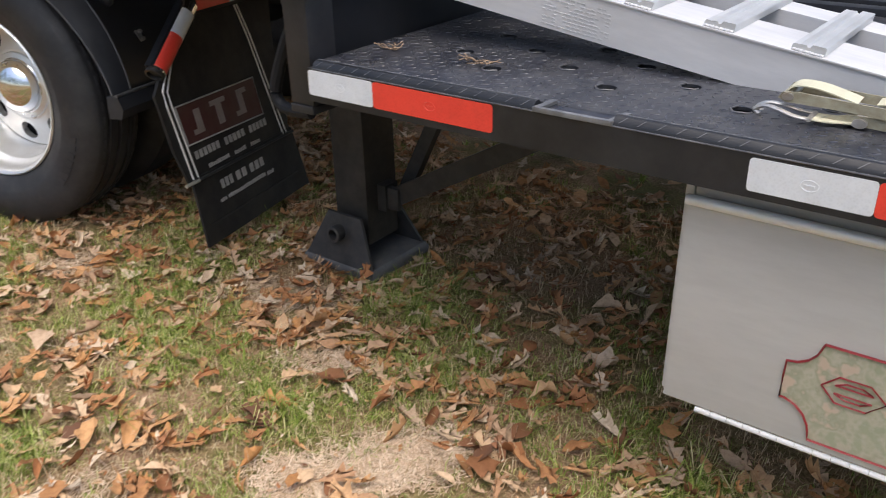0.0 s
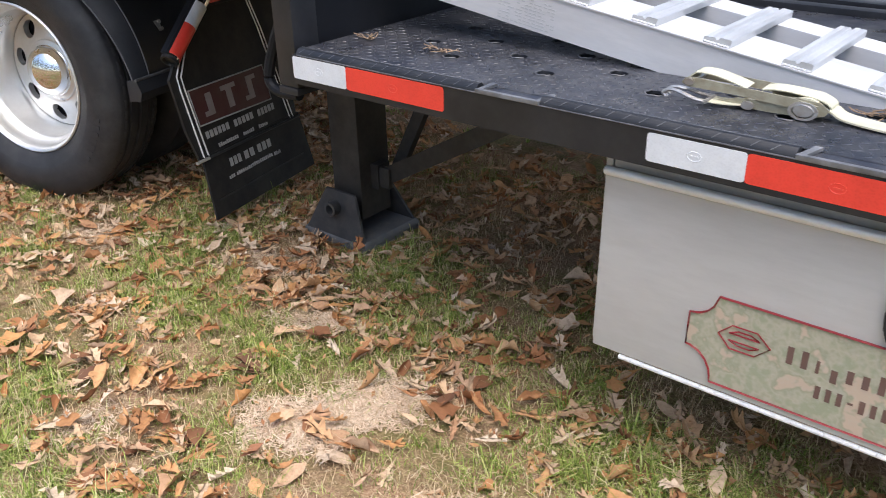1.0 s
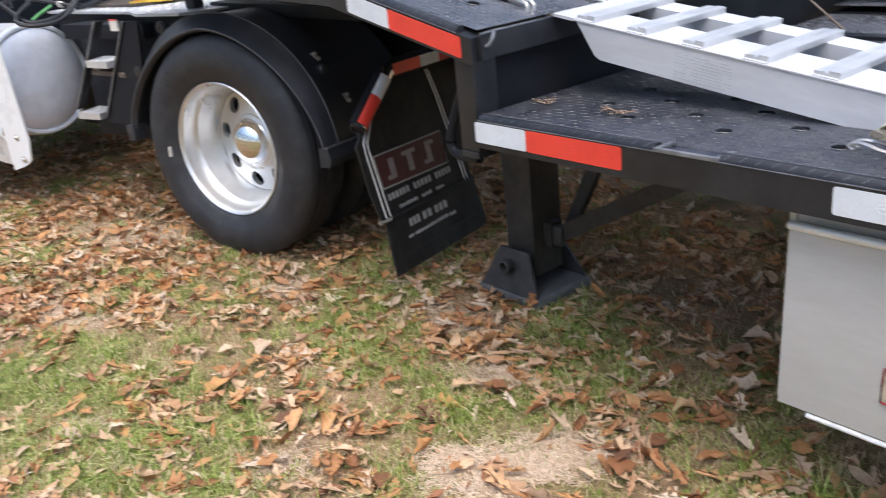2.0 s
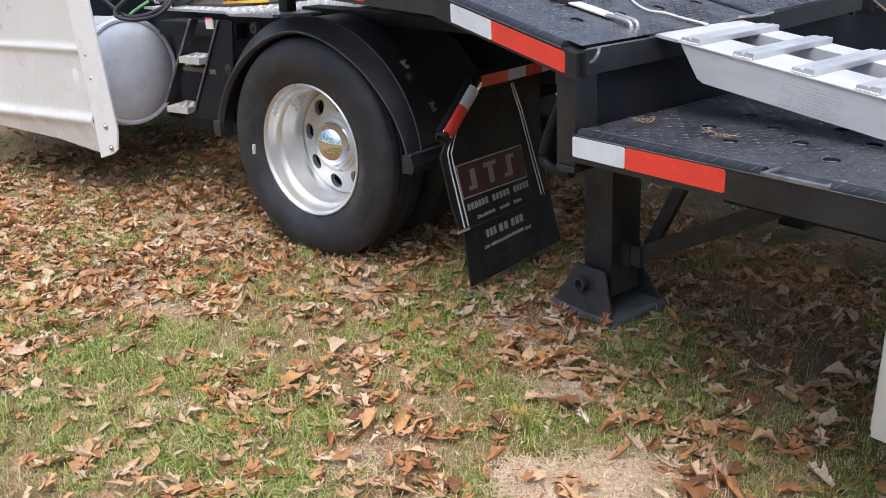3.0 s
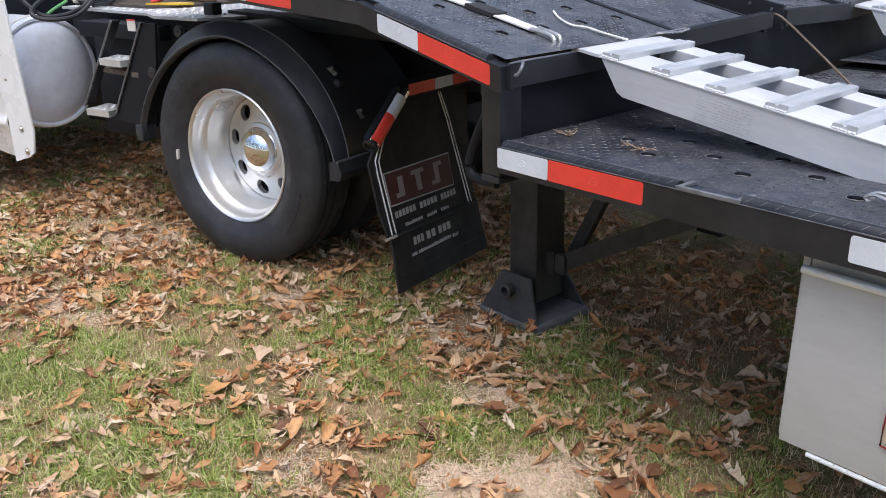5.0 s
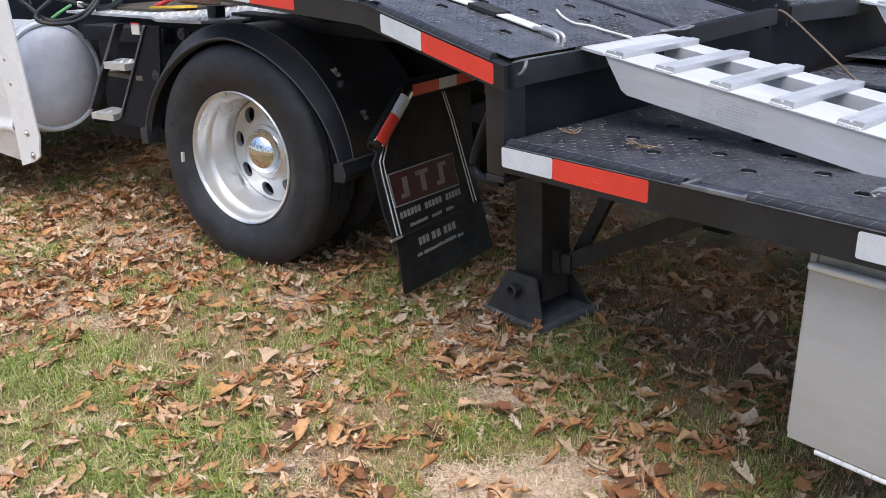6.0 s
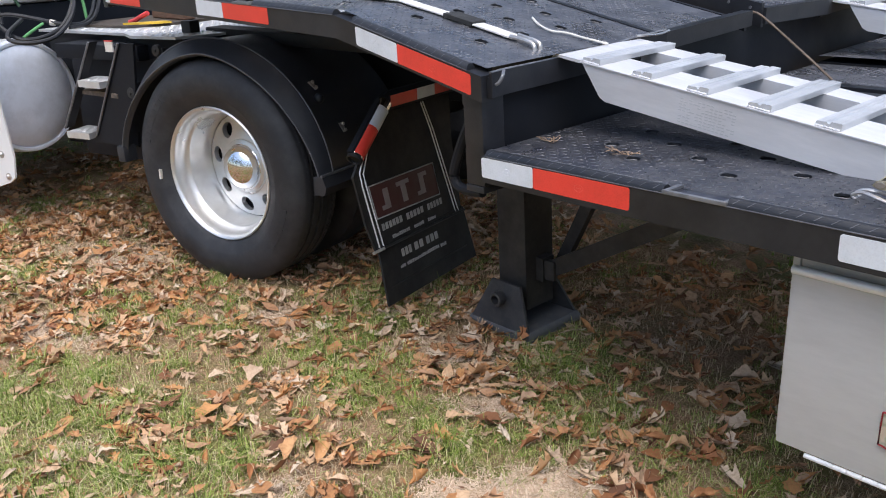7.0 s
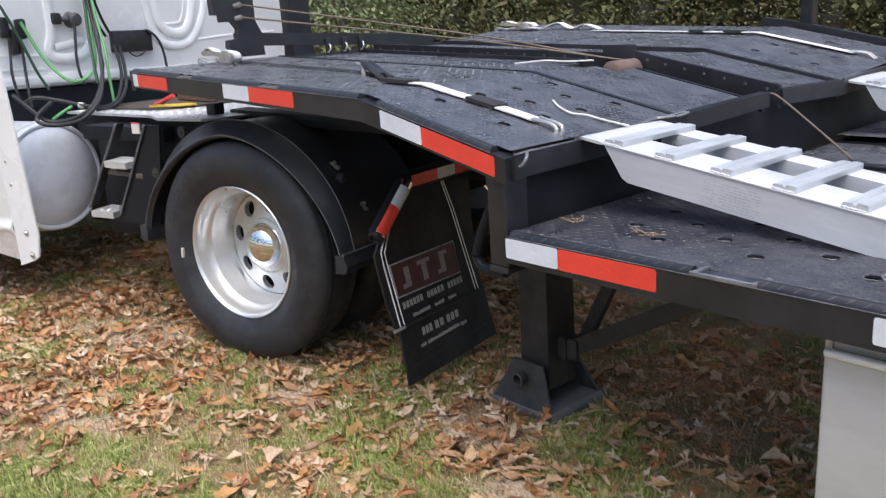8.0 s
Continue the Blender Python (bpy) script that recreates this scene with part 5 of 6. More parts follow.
for sx in (-1, 1):
    bm = bmesh.new()
    x = 0.005 + sx * 0.592
    if sx > 0:
        solid(bm, [(x - 0.03, -0.032, FZ + 0.055), (x + 0.012, -0.032, FZ + 0.06), (x + 0.03, -0.032, FZ + 0.015), (x + 0.02, -0.032, FZ - 0.016), (x - 0.03, -0.032, FZ - 0.02)], (0, 0.46, 0))
    else:
        box(bm, x - 0.028, x + 0.022, -0.034, 0.04, FZ + 0.004, FZ + 0.080, 0.008)
    end = part("fender_end", bm, FENDER, fender)
    if sx > 0:
        # paler rib: the lit top edge of the end block put into colour
        bm = bmesh.new()
        tube(bm, [(x + 0.012, -0.034, FZ + 0.06), (x + 0.012, 0.43, FZ + 0.06)], 0.006, 8)
        part("end_rib", bm, RIDGE, end, "rib along the fender's end, paler to give its lit edge")
for a, y in ((42, 0.15), (22, 0.18)):
    bm = bmesh.new()
    c = Vector(fender_ring(radians(a), 0.600, 0.564, 2.0, y))
    along, out = Vector((-math.sin(radians(a)), 0, math.cos(radians(a)))), Vector((math.cos(radians(a)), 0, math.sin(radians(a))))
    solid(bm, [c + along * 0.020 - Vector((0, 0.020, 0)), c + along * 0.020 + Vector((0, 0.006, 0)), c - along * 0.020 + Vector((0, 0.006, 0)), c - along * 0.020 - Vector((0, 0.008, 0))], out * 0.004)
    for s_ in (-0.013, 0.013):
        q = c + along * s_ + Vector((0, 0.0, 0))
        cyl(bm, q, q + out * 0.012, 0.007, 6)
    part("bolt_plate", bm, ZINC, fender, "bright bolts on a small plate")
bm = bmesh.new()
c = Vector(fender_ring(radians(36), 0.600, 0.564, 2.0, 0.13))
bmesh.ops.create_uvsphere(bm, u_segments=16, v_segments=8, radius=0.022, matrix=Matrix.Translation(c))
part("round_plug", bm, FENDER, fender, "round black plug")
for u, z, y in ((-0.395, 0.99, 0.095), (-0.565, 0.80, 0.06)):
    bm = bmesh.new()
    lathe(bm, [(0.0, -0.012), (0.006, -0.012), (0.007, -0.007), (0.024, -0.006), (0.026, 0.0), (0.026, 0.012)], 20, "y", (u, y, z))
    box(bm, u - 0.012, u + 0.03, y + 0.008, y + 0.03, z - 0.05, z + 0.01, 0.004)
    part("fender_bolt", bm, LEGPAINT, fender, "dusty washer and bolt on the fender's bracket")

# chassis
for y in (0.80, 1.64):
    bm = bmesh.new()
    box(bm, -4.6, 0.98, y - 0.04, y + 0.04, 0.72, 0.98, 0.008)
    part("frame_rail", bm, CHASSIS, truck)
for x in (-1.6, -0.7, 0.62, 0.95):
    bm = bmesh.new()
    box(bm, x - 0.03, x + 0.03, 0.76, 1.68, 0.74, 0.96, 0.006)
    part("cross_member", bm, CHASSIS, truck)
bm = bmesh.new()
box(bm, -0.40, 0.40, 0.75, 1.70, 1.0, 1.05, 0.01)
part("fifth_wheel", bm, CHASSIS, truck)
bm = bmesh.new()
box(bm, -1.45, -0.68, 0.42, 0.74, 0.50, 1.0, 0.03)
part("battery_box", bm, CHASSIS, truck, "black side box behind the steps")
bm = bmesh.new()
cyl(bm, (-0.64, 0.40, 0.62), (-0.64, 0.72, 0.62), 0.11, 20)
cyl(bm, (-0.66, 0.10, 0.80), (-0.66, 0.4, 0.80), 0.03, 12)
part("air_tank", bm, CHASSIS, truck)

# bright tread-plate platform behind the cab with a sunk dark middle
def platform(pts, z, name, material, label=""):
    bm = bmesh.new()
    solid(bm, [(x, y, z) for x, y in pts], (0, 0, -0.012))
    return part(name, bm, material, truck, label)


deck_pts = [(-1.60, 0.33), (-1.20, 0.285), (-0.78, 0.238), (-0.62, 0.145), (-0.32, 0.145), (-0.24, 0.32), (-0.24, 2.0), (-1.60, 2.0)]
plat = platform(deck_pts, 1.045, "platform", PLATE, "bright aluminium tread-plate platform behind the cab")
for ya, yb, xa in ((0.32, 0.44, -1.56), (0.245, 0.32, -0.78), (0.155, 0.245, -0.62), (0.44, 1.30, -0.90)):
    treads("tread_pattern", lambda s, y, h: (s, y, 1.045 + h * 2.5), xa, -0.30, ya, yb, PLATE, plat, 0.034)
platform([(-1.55, 0.47), (-1.0, 0.43), (-0.88, 0.62), (-0.88, 1.9), (-1.55, 1.9)], 1.059, "rubber_mat", TARP, "dark mat lying on the platform")
bm = bmesh.new()
solid(bm, [(-1.58, 0.37, 1.033), (-1.2, 0.33, 1.033), (-0.78, 0.28, 1.033), (-0.6, 0.20, 1.033), (-0.34, 0.20, 1.033), (-0.27, 0.36, 1.033), (-0.27, 1.9, 1.033), (-1.58, 1.9, 1.033)], (0, 0, -0.10))
part("platform_frame", bm, CHASSIS, truck)
bm = bmesh.new()
box(bm, -0.45, -0.39, 0.30, 0.36, 1.045, 1.10, 0.006)
part("rubber_stop", bm, BLACKPLASTIC, truck)
# steps
for pts, z in (([(-1.045, 0.015), (-0.885, 0.024), (-0.93, 0.165), (-1.09, 0.170)], 0.594), ([(-0.892, 0.020), (-0.72, 0.010), (-0.745, 0.170), (-0.945, 0.165)], 0.848)):
    bm = bmesh.new()
    solid(bm, [(x, y, z) for x, y in pts], (0, 0, -0.030))
    st = part("step", bm, PLATE, truck, "bright serrated aluminium step")
    treads("grip_pattern", lambda s, y, h, z=z: (s, y, z + h * 2), pts[0][0] + 0.005, pts[2][0] - 0.004, 0.035, 0.165, PLATE, st, 0.024)
for xa, xb, z0 in ((-1.110, -0.810, 0.60), (-0.872, -0.600, 0.58)):
    bm = bmesh.new()
    solid(bm, [(xa, 0.055, z0), (xa + 0.016, 0.055, z0), (xb + 0.016, 0.055, 1.024), (xb, 0.055, 1.024)], (0, 0.04, 0))
    rail = part("step_bracket", bm, CHASSIS, truck)
    bm = bmesh.new()
    tube(bm, [(xa + 0.008, 0.050, z0), (xb + 0.008, 0.050, 1.024)], 0.0055, 6)
    part("worn_edge", bm, WORN, rail)
bm = bmesh.new()
box(bm, -0.668, -0.615, 0.036, 0.042, 0.985, 1.036)
part("warning_label", bm, LABEL, truck, "small pale sticker")
bm = bmesh.new()
box(bm, -1.20, -0.58, 0.14, 0.34, 0.93, 1.0, 0.006)
# dark boxes added behind the steps for deep shade; they hide the lit ground
box(bm, -1.32, -0.55, 0.30, 0.42, 0.40, 0.93, 0.01)
box(bm, -1.80, -1.31, 0.52, 0.60, 0.38, 0.93, 0.01)
part("step_frame_backing", bm, CHASSIS, truck)
bm = bmesh.new()
solid(bm, [(-0.905, 0.058, 0.545), (-0.862, 0.058, 0.60), (-0.585, 0.058, 1.022), (-0.50, 0.058, 1.022), (-0.575, 0.058, 0.545)], (0, 0.012, 0))
part("side_plate", bm, CHASSIS, truck, "black plate between the steps and the fender")
bm = bmesh.new()
box(bm, -0.668, -0.615, 0.0345, 0.0425, 1.031, 1.0365)
part("label_band", bm, REDCLOTH, truck, "red band of the sticker")

bm = bmesh.new()
solid(bm, [(-1.00, 0.09, 0.792), (-0.66, 0.052, 0.792), (-0.66, 0.25, 0.792), (-1.02, 0.25, 0.792)], (0, 0, -0.022))
part("lower_ledge", bm, LITTER, truck, "narrow ledge littered with dead leaves under the step")

# fuel tank with rounded end cap; its strap is whitened as the sky-lit crescent
bm = bmesh.new()
R = 0.295
prof = [(0.0, 0.055), (0.10, 0.050), (0.19, 0.036), (0.25, 0.016), (0.268, 0.002), (0.272, -0.012), (R, -0.03), (R, -1.5), (0.0, -1.52)]
lathe(bm, prof, 64, "x", (-1.62, 0.205, 0.705))
tank = part("fuel_tank", bm, TANK, truck, "round brushed aluminium fuel tank")
bm = bmesh.new()
lathe(bm, [(R + 0.001, -0.034), (R + 0.007, -0.034), (R + 0.009, -0.055), (R + 0.007, -0.085), (R + 0.001, -0.085)], 64, "x", (-1.62, 0.205, 0.705), True)
tank_rim = bmesh.new()
lathe(tank_rim, [(0.270, 0.0), (0.277, 0.010), (0.290, 0.010), (R + 0.003, -0.004), (R + 0.004, -0.030), (0.270, -0.030)], 64, "x", (-1.62, 0.205, 0.705), True)
part("tank_rim", tank_rim, TANK, tank)
part("tank_strap", bm, BOXEDGE, tank, "tank strap whitened to give the tank's sky-lit crescent")

# side fairing
def fairing_y(x, z):
    y = -0.105 + 0.012 * math.sin((z - 0.3) * 3)
    y += 0.020 * math.exp(-((z - 0.485 - 0.03 * (x + 1.6)) / 0.028) ** 2) * -1
    y += -0.014 * math.exp(-((z - 0.862 - 0.015 * (x + 1.6)) / 0.02) ** 2)
    if z < 0.44:
        y += (0.44 - z) * 0.25
    return y


def fairing_bottom(x):
    return 0.292 + 0.045 * max(0, min(1, (-1.5 - x) / 0.5)) + 0.015 * max(0, -2.0 - x)


bm = bmesh.new()
xs = [-1.55 - 0.05 * i for i in range(39)]
grid = []
for x in xs:
    zb = fairing_bottom(x)
    col = []
    for j in range(113):
        z = zb + (1.32 - zb) * j / 112
        col.append(bm.verts.new((x - 0.06 * (z - 0.3) * (1 if x > -1.6 else 0.2), fairing_y(x, z), z)))
    grid.append(col)
for a, b in zip(grid, grid[1:]):
    for j in range(112):
        bm.faces.new((a[j], b[j], b[j + 1], a[j + 1]))
ret = bmesh.ops.extrude_face_region(bm, geom=bm.faces[:])
bmesh.ops.translate(bm, vec=(0, 0.012, 0), verts=[v for v in ret["geom"] if isinstance(v, bmesh.types.BMVert)])
fair = part("side_fairing", bm, PEARL, truck, "pale pearl-white side fairing with two moulded creases")
bm = bmesh.new()
solid(bm, [(-1.552, -0.102, 0.285), (-1.445, -0.090, 0.318), (-1.400, -0.088, 0.345), (-1.372, -0.088, 0.46), (-1.425, -0.088, 0.98), (-1.46, -0.088, 1.32), (-1.625, -0.110, 1.32), (-1.585, -0.108, 0.86), (-1.556, -0.104, 0.55)], (0, 0.010, 0))
flange = part("fairing_flange", bm, WHITE, fair, "flat bolted rear flange")
for x, z in ((-1.535, 0.838), (-1.522, 0.717), (-1.468, 0.465), (-1.447, 0.350)):
    bm = bmesh.new()
    lathe(bm, [(0.0, -0.013), (0.007, -0.012), (0.012, -0.006), (0.013, -0.004), (0.019, -0.003), (0.019, 0.003)], 14, "y", (x, -0.091, z))
    part("bolt", bm, ZINC, flange)

# cab
bm = bmesh.new()
box(bm, -3.9, -1.90, 0.0, 2.50, 1.165, 3.0, 0.06)
cab = part("cab", bm, WHITE, truck, "white steel cab")
bm = bmesh.new()
box(bm, -4.2, -1.93, 0.16, 2.28, 0.70, 1.164, 0.02)
part("cab_base", bm, CHASSIS, truck)
bm = bmesh.new()
box(bm, -1.905, -1.888, 0.10, 2.40, 1.19, 1.235, 0.008)
part("cab_sill", bm, WHITE, cab)
RIBS = [
    (0.030, [(0.50, 1.95), (0.505, 1.63), (0.50, 1.47), (0.47, 1.37), (0.515, 1.327), (0.64, 1.325), (0.72, 1.37), (0.775, 1.50), (0.79, 1.95)]),
    (0.022, [(0.51, 1.386), (0.60, 1.40), (0.695, 1.42)]),
    (0.028, [(1.14, 1.95), (1.173, 1.625), (1.21, 1.455), (1.30, 1.375), (1.45, 1.368), (1.56, 1.44), (1.655, 1.62), (1.70, 1.95)]),
    (0.034, [(1.22, 1.95), (1.245, 1.62), (1.275, 1.50), (1.365, 1.443), (1.48, 1.465), (1.55, 1.62), (1.58, 1.95)]),
    (0.010, [(1.30, 1.50), (1.40, 1.505), (1.45, 1.53), (1.49, 1.66), (1.50, 1.9)]),
    (0.008, [(0.12, 1.356), (0.28, 1.352), (0.43, 1.345)]),
    (0.008, [(1.573, 1.396), (1.70, 1.405), (1.83, 1.414), (2.3, 1.43)]),
    (0.012, [(0.44, 1.238), (0.75, 1.236), (1.10, 1.228), (2.3, 1.22)]),
    (0.007, [(0.12, 1.28), (0.30, 1.275), (0.43, 1.27)]),
]
for r, ctrl in RIBS:
    bm = bmesh.new()
    tube(bm, curve_points([(-1.899, y, z) for y, z in ctrl], 8), r, 10, 0.55, (1, 0, 0))
    part("pressed_rib", bm, WHITE, cab)
bm = bmesh.new()
box(bm, -1.90, -1.86, 0.88, 1.17, 1.34, 1.47, 0.012)
part("junction_box", bm, BLACKPLASTIC, cab, "black junction box on the cab's back")
for y0, y1, z0, z1, dx in ((0.235, 0.285, 1.36, 1.50, 0.05), (0.285, 0.325, 1.44, 1.55, 0.06), (0.18, 0.235, 1.45, 1.56, 0.05), (0.505, 0.56, 1.515, 1.58, 0.04)):
    bm = bmesh.new()
    box(bm, -1.90, -1.90 + dx, y0, y1, z0, z1, 0.015)
    part("hose_coupling", bm, BLACKPLASTIC, cab)
bm = bmesh.new()
cyl(bm, (-1.90, 0.56, 1.545), (-1.86, 0.60, 1.545), 0.016, 10)
lathe(bm, [(0.0, 0.075), (0.030, 0.072), (0.038, 0.060), (0.038, 0.012), (0.046, 0.0)], 20, "x", (-1.90, 0.635, 1.54))
part("gladhand", bm, RUBBERGREY, cab, "round grey-black hose coupling")
# hoses and cables, sagging from the cab to the chassis
HOSES = [
    ("G", 0.009, [(-1.82, 0.28, 1.53), (-1.76, 0.34, 1.34), (-1.66, 0.39, 1.22), (-1.62, 0.465, 1.205), (-1.62, 0.56, 1.275), (-1.70, 0.625, 1.45), (-1.80, 0.69, 1.64), (-1.85, 0.70, 1.9)]),
    ("D", 0.008, [(-1.84, 0.19, 1.62), (-1.82, 0.258, 1.447), (-1.80, 0.317, 1.263), (-1.78, 0.361, 1.16)]),
    ("D", 0.009, [(-1.78, 0.64, 1.85), (-1.72, 0.62, 1.63), (-1.66, 0.575, 1.46), (-1.60, 0.54, 1.31), (-1.56, 0.52, 1.18)]),
    ("D", 0.009, [(-1.77, 0.66, 1.85), (-1.70, 0.64, 1.60), (-1.62, 0.60, 1.40), (-1.56, 0.57, 1.28)]),
    ("G", 0.008, [(-1.74, 0.66, 1.9), (-1.62, 0.61, 1.55), (-1.52, 0.57, 1.36), (-1.50, 0.554, 1.31), (-1.46, 0.53, 1.18), (-1.42, 0.507, 1.085)]),
    ("G", 0.008, [(-1.46, 0.27, 1.08), (-1.43, 0.18, 1.05), (-1.40, 0.11, 1.026)]),
    ("B", 0.011, [(-1.78, 0.66, 1.9), (-1.70, 0.63, 1.63), (-1.62, 0.595, 1.43), (-1.50, 0.52, 1.276), (-1.42, 0.43, 1.16), (-1.36, 0.313, 1.066), (-1.36, 0.188, 1.021), (-1.40, 0.086, 1.023), (-1.50, 0.052, 1.092), (-1.65, 0.07, 1.153)]),
    ("B", 0.011, [(-1.78, 0.67, 1.9), (-1.68, 0.64, 1.63), (-1.52, 0.533, 1.337), (-1.40, 0.436, 1.19), (-1.32, 0.334, 1.094), (-1.28, 0.20, 1.021), (-1.30, 0.08, 1.006), (-1.36, 0.017, 1.023), (-1.40, 0.036, 1.057), (-1.45, 0.15, 1.111)]),
    ("B", 0.008, [(-1.76, 0.70, 1.8), (-1.80, 0.747, 1.637), (-1.84, 0.81, 1.53), (-1.86, 0.86, 1.46)]),
    ("B", 0.008, [(-1.78, 0.68, 1.75), (-1.80, 0.715, 1.62), (-1.84, 0.77, 1.52), (-1.86, 0.83, 1.44)]),
    ("B", 0.010, [(-1.87, 0.89, 1.38), (-1.70, 0.787, 1.263), (-1.55, 0.668, 1.179), (-1.42, 0.531, 1.096), (-1.38, 0.432, 1.066), (-1.40, 0.325, 1.077), (-1.50, 0.263, 1.106), (-1.60, 0.169, 1.135), (-1.65, 0.125, 1.112)]),
    ("B", 0.010, [(-1.87, 0.924, 1.38), (-1.68, 0.80, 1.255), (-1.52, 0.674, 1.165), (-1.40, 0.542, 1.095), (-1.34, 0.436, 1.065), (-1.32, 0.325, 1.058)]),
    ("B", 0.008, [(-1.84, 0.62, 1.53), (-1.82, 0.60, 1.45), (-1.80, 0.575, 1.334), (-1.78, 0.567, 1.239), (-1.76, 0.578, 1.174)]),
    ("B", 0.008, [(-1.86, 1.125, 1.47), (-1.84, 1.18, 1.426), (-1.82, 1.207, 1.344), (-1.80, 1.21, 1.20)]),
    ("B", 0.004, [(-1.87, 0.98, 1.36), (-1.86, 1.0, 1.325), (-1.86, 1.04, 1.312), (-1.86, 1.094, 1.333), (-1.87, 1.151, 1.397)]),
    ("B", 0.008, [(-1.84, 0.21, 1.45), (-1.84, 0.205, 1.366), (-1.82, 0.184, 1.257), (-1.80, 0.19, 1.12)]),
    ("B", 0.008, [(-1.84, 0.28, 1.42), (-1.82, 0.263, 1.297), (-1.78, 0.238, 1.152), (-1.76, 0.23, 1.08)]),
]
TONES = {"G": (HOSE_GREEN, "green air hose"), "D": (HOSE_DARKGREEN, "dark green air hose"), "B": (HOSE_BLACK, "black sagging hose")}
for tone, r, ctrl in HOSES:
    bm = bmesh.new()
    tube(bm, curve_points(ctrl, 9), r, 8)
    part("air_hose", bm, TONES[tone][0], truck, TONES[tone][1])
bm = bmesh.new()
cyl(bm, (-1.44, 0.30, 1.084), (-1.42, 0.315, 1.080), 0.016, 10)
part("hose_tie", bm, LABEL, truck, "pale tie round two hoses")

# loose things on the platform
bm = bmesh.new()
tube(bm, curve_points([(-1.12, 0.545, 1.066), (-1.08, 0.552, 1.076), (-1.03, 0.556, 1.096), (-0.985, 0.560, 1.112)], 5), 0.012, 10)
single("red_handle", bm, REDCLOTH, "red hand grip lying tilted on the platform", "tool", truck.matrix_basis.copy())
bm = bmesh.new()
solid(bm, [(-1.06, 0.455, 1.060), (-0.90, 0.53, 1.060), (-0.86, 0.60, 1.060), (-0.93, 0.61, 1.060), (-1.02, 0.52, 1.060)], (0, 0, 0.010))
single("yellow_wedge", bm, YELLOW, "flat yellow plastic piece lying on the mat", "tool", truck.matrix_basis.copy())
bm = bmesh.new()
solid(bm, [(-1.32, 0.86, 1.060), (-0.92, 0.74, 1.060), (-0.90, 0.80, 1.060), (-1.30, 0.92, 1.060)], (0, 0, 0.085))
bmesh.ops.bevel(bm, geom=bm.edges[:], offset=0.006, segments=1, affect="EDGES")
single("wooden_block", bm, BROWNWOOD, "weathered brown timber block on the mat", "timber", truck.matrix_basis.copy())

# mud flap: tilted board, lower sheet, bright side strips and a taped hanger bar
FLAP_U, FLAP_Z, FLAP_TILT = 0.92, 0.08, 0.208


def on_flap(y, z, out=0.0):
    return (FLAP_U - FLAP_TILT * (z - FLAP_Z) + out, y, z)


def flap_piece(name, pts, thick, out, material, parent, label=""):
    bm = bmesh.new()
    solid(bm, [on_flap(y, z, out) for y, z in pts], (-thick, 0, 0))
    return part(name, bm, material, parent, label)


board = flap_piece("mud_flap", [(-0.062, 0.285), (-0.088, 0.40), (-0.094, 0.583), (0.010, 0.685), (0.165, 0.80), (0.66, 0.80), (0.60, 0.60), (0.555, 0.275)], 0.010, 0.0, FLAPRUBBER, truck, "black mud flap with a printed maroon panel")
flap_piece("lower_flap", [(-0.073, 0.080), (0.589, 0.072), (0.565, 0.300), (-0.055, 0.305)], 0.008, 0.006, FLAPRUBBER, board)
bm = bmesh.new()
tube(bm, [on_flap(-0.088, 0.299, 0.012), on_flap(0.24, 0.294, 0.012), on_flap(0.562, 0.288, 0.012)], 0.0052, 8)
weight = part("flap_weight", bm, BLACKPLASTIC, board, "thin black rod across the flap")
bm = bmesh.new()
tube(bm, [on_flap(-0.098, 0.2995, 0.013), on_flap(-0.03, 0.298, 0.013)], 0.0062, 8)
part("rod_tip", bm, ZINC, weight, "bare steel rod end")
flap_piece("seam", [(-0.035, 0.140), (0.530, 0.135), (0.530, 0.140), (-0.035, 0.145)], 0.004, 0.0085, BLACKPLASTIC, board)
for pts in ([(0.005, 0.668), (-0.058, 0.590), (-0.060, 0.545), (-0.045, 0.302)], [(0.022, 0.664), (-0.038, 0.585), (-0.038, 0.545), (-0.020, 0.302)], [(0.425, 0.775), (0.452, 0.66), (0.505, 0.292)], [(0.440, 0.775), (0.470, 0.66), (0.527, 0.292)]):
    bm = bmesh.new()
    tube(bm, [on_flap(y, z, 0.004) for y, z in pts], 0.0031, 6)
    # near-white colour stands in for the pale reflection on the strips
    part("bright_strip", bm, BOXEDGE, board, "bright trim strip")
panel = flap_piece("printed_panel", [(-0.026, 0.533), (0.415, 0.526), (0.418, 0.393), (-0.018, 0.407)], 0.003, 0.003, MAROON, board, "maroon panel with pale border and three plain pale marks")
bm = bmesh.new()
edge = [on_flap(y, z, 0.004) for y, z in ((-0.026, 0.533), (0.415, 0.526), (0.418, 0.393), (-0.018, 0.407))]
tube(bm, edge + [edge[0]], 0.0028, 6)
part("panel_border", bm, PRINT, panel, "pale border line")
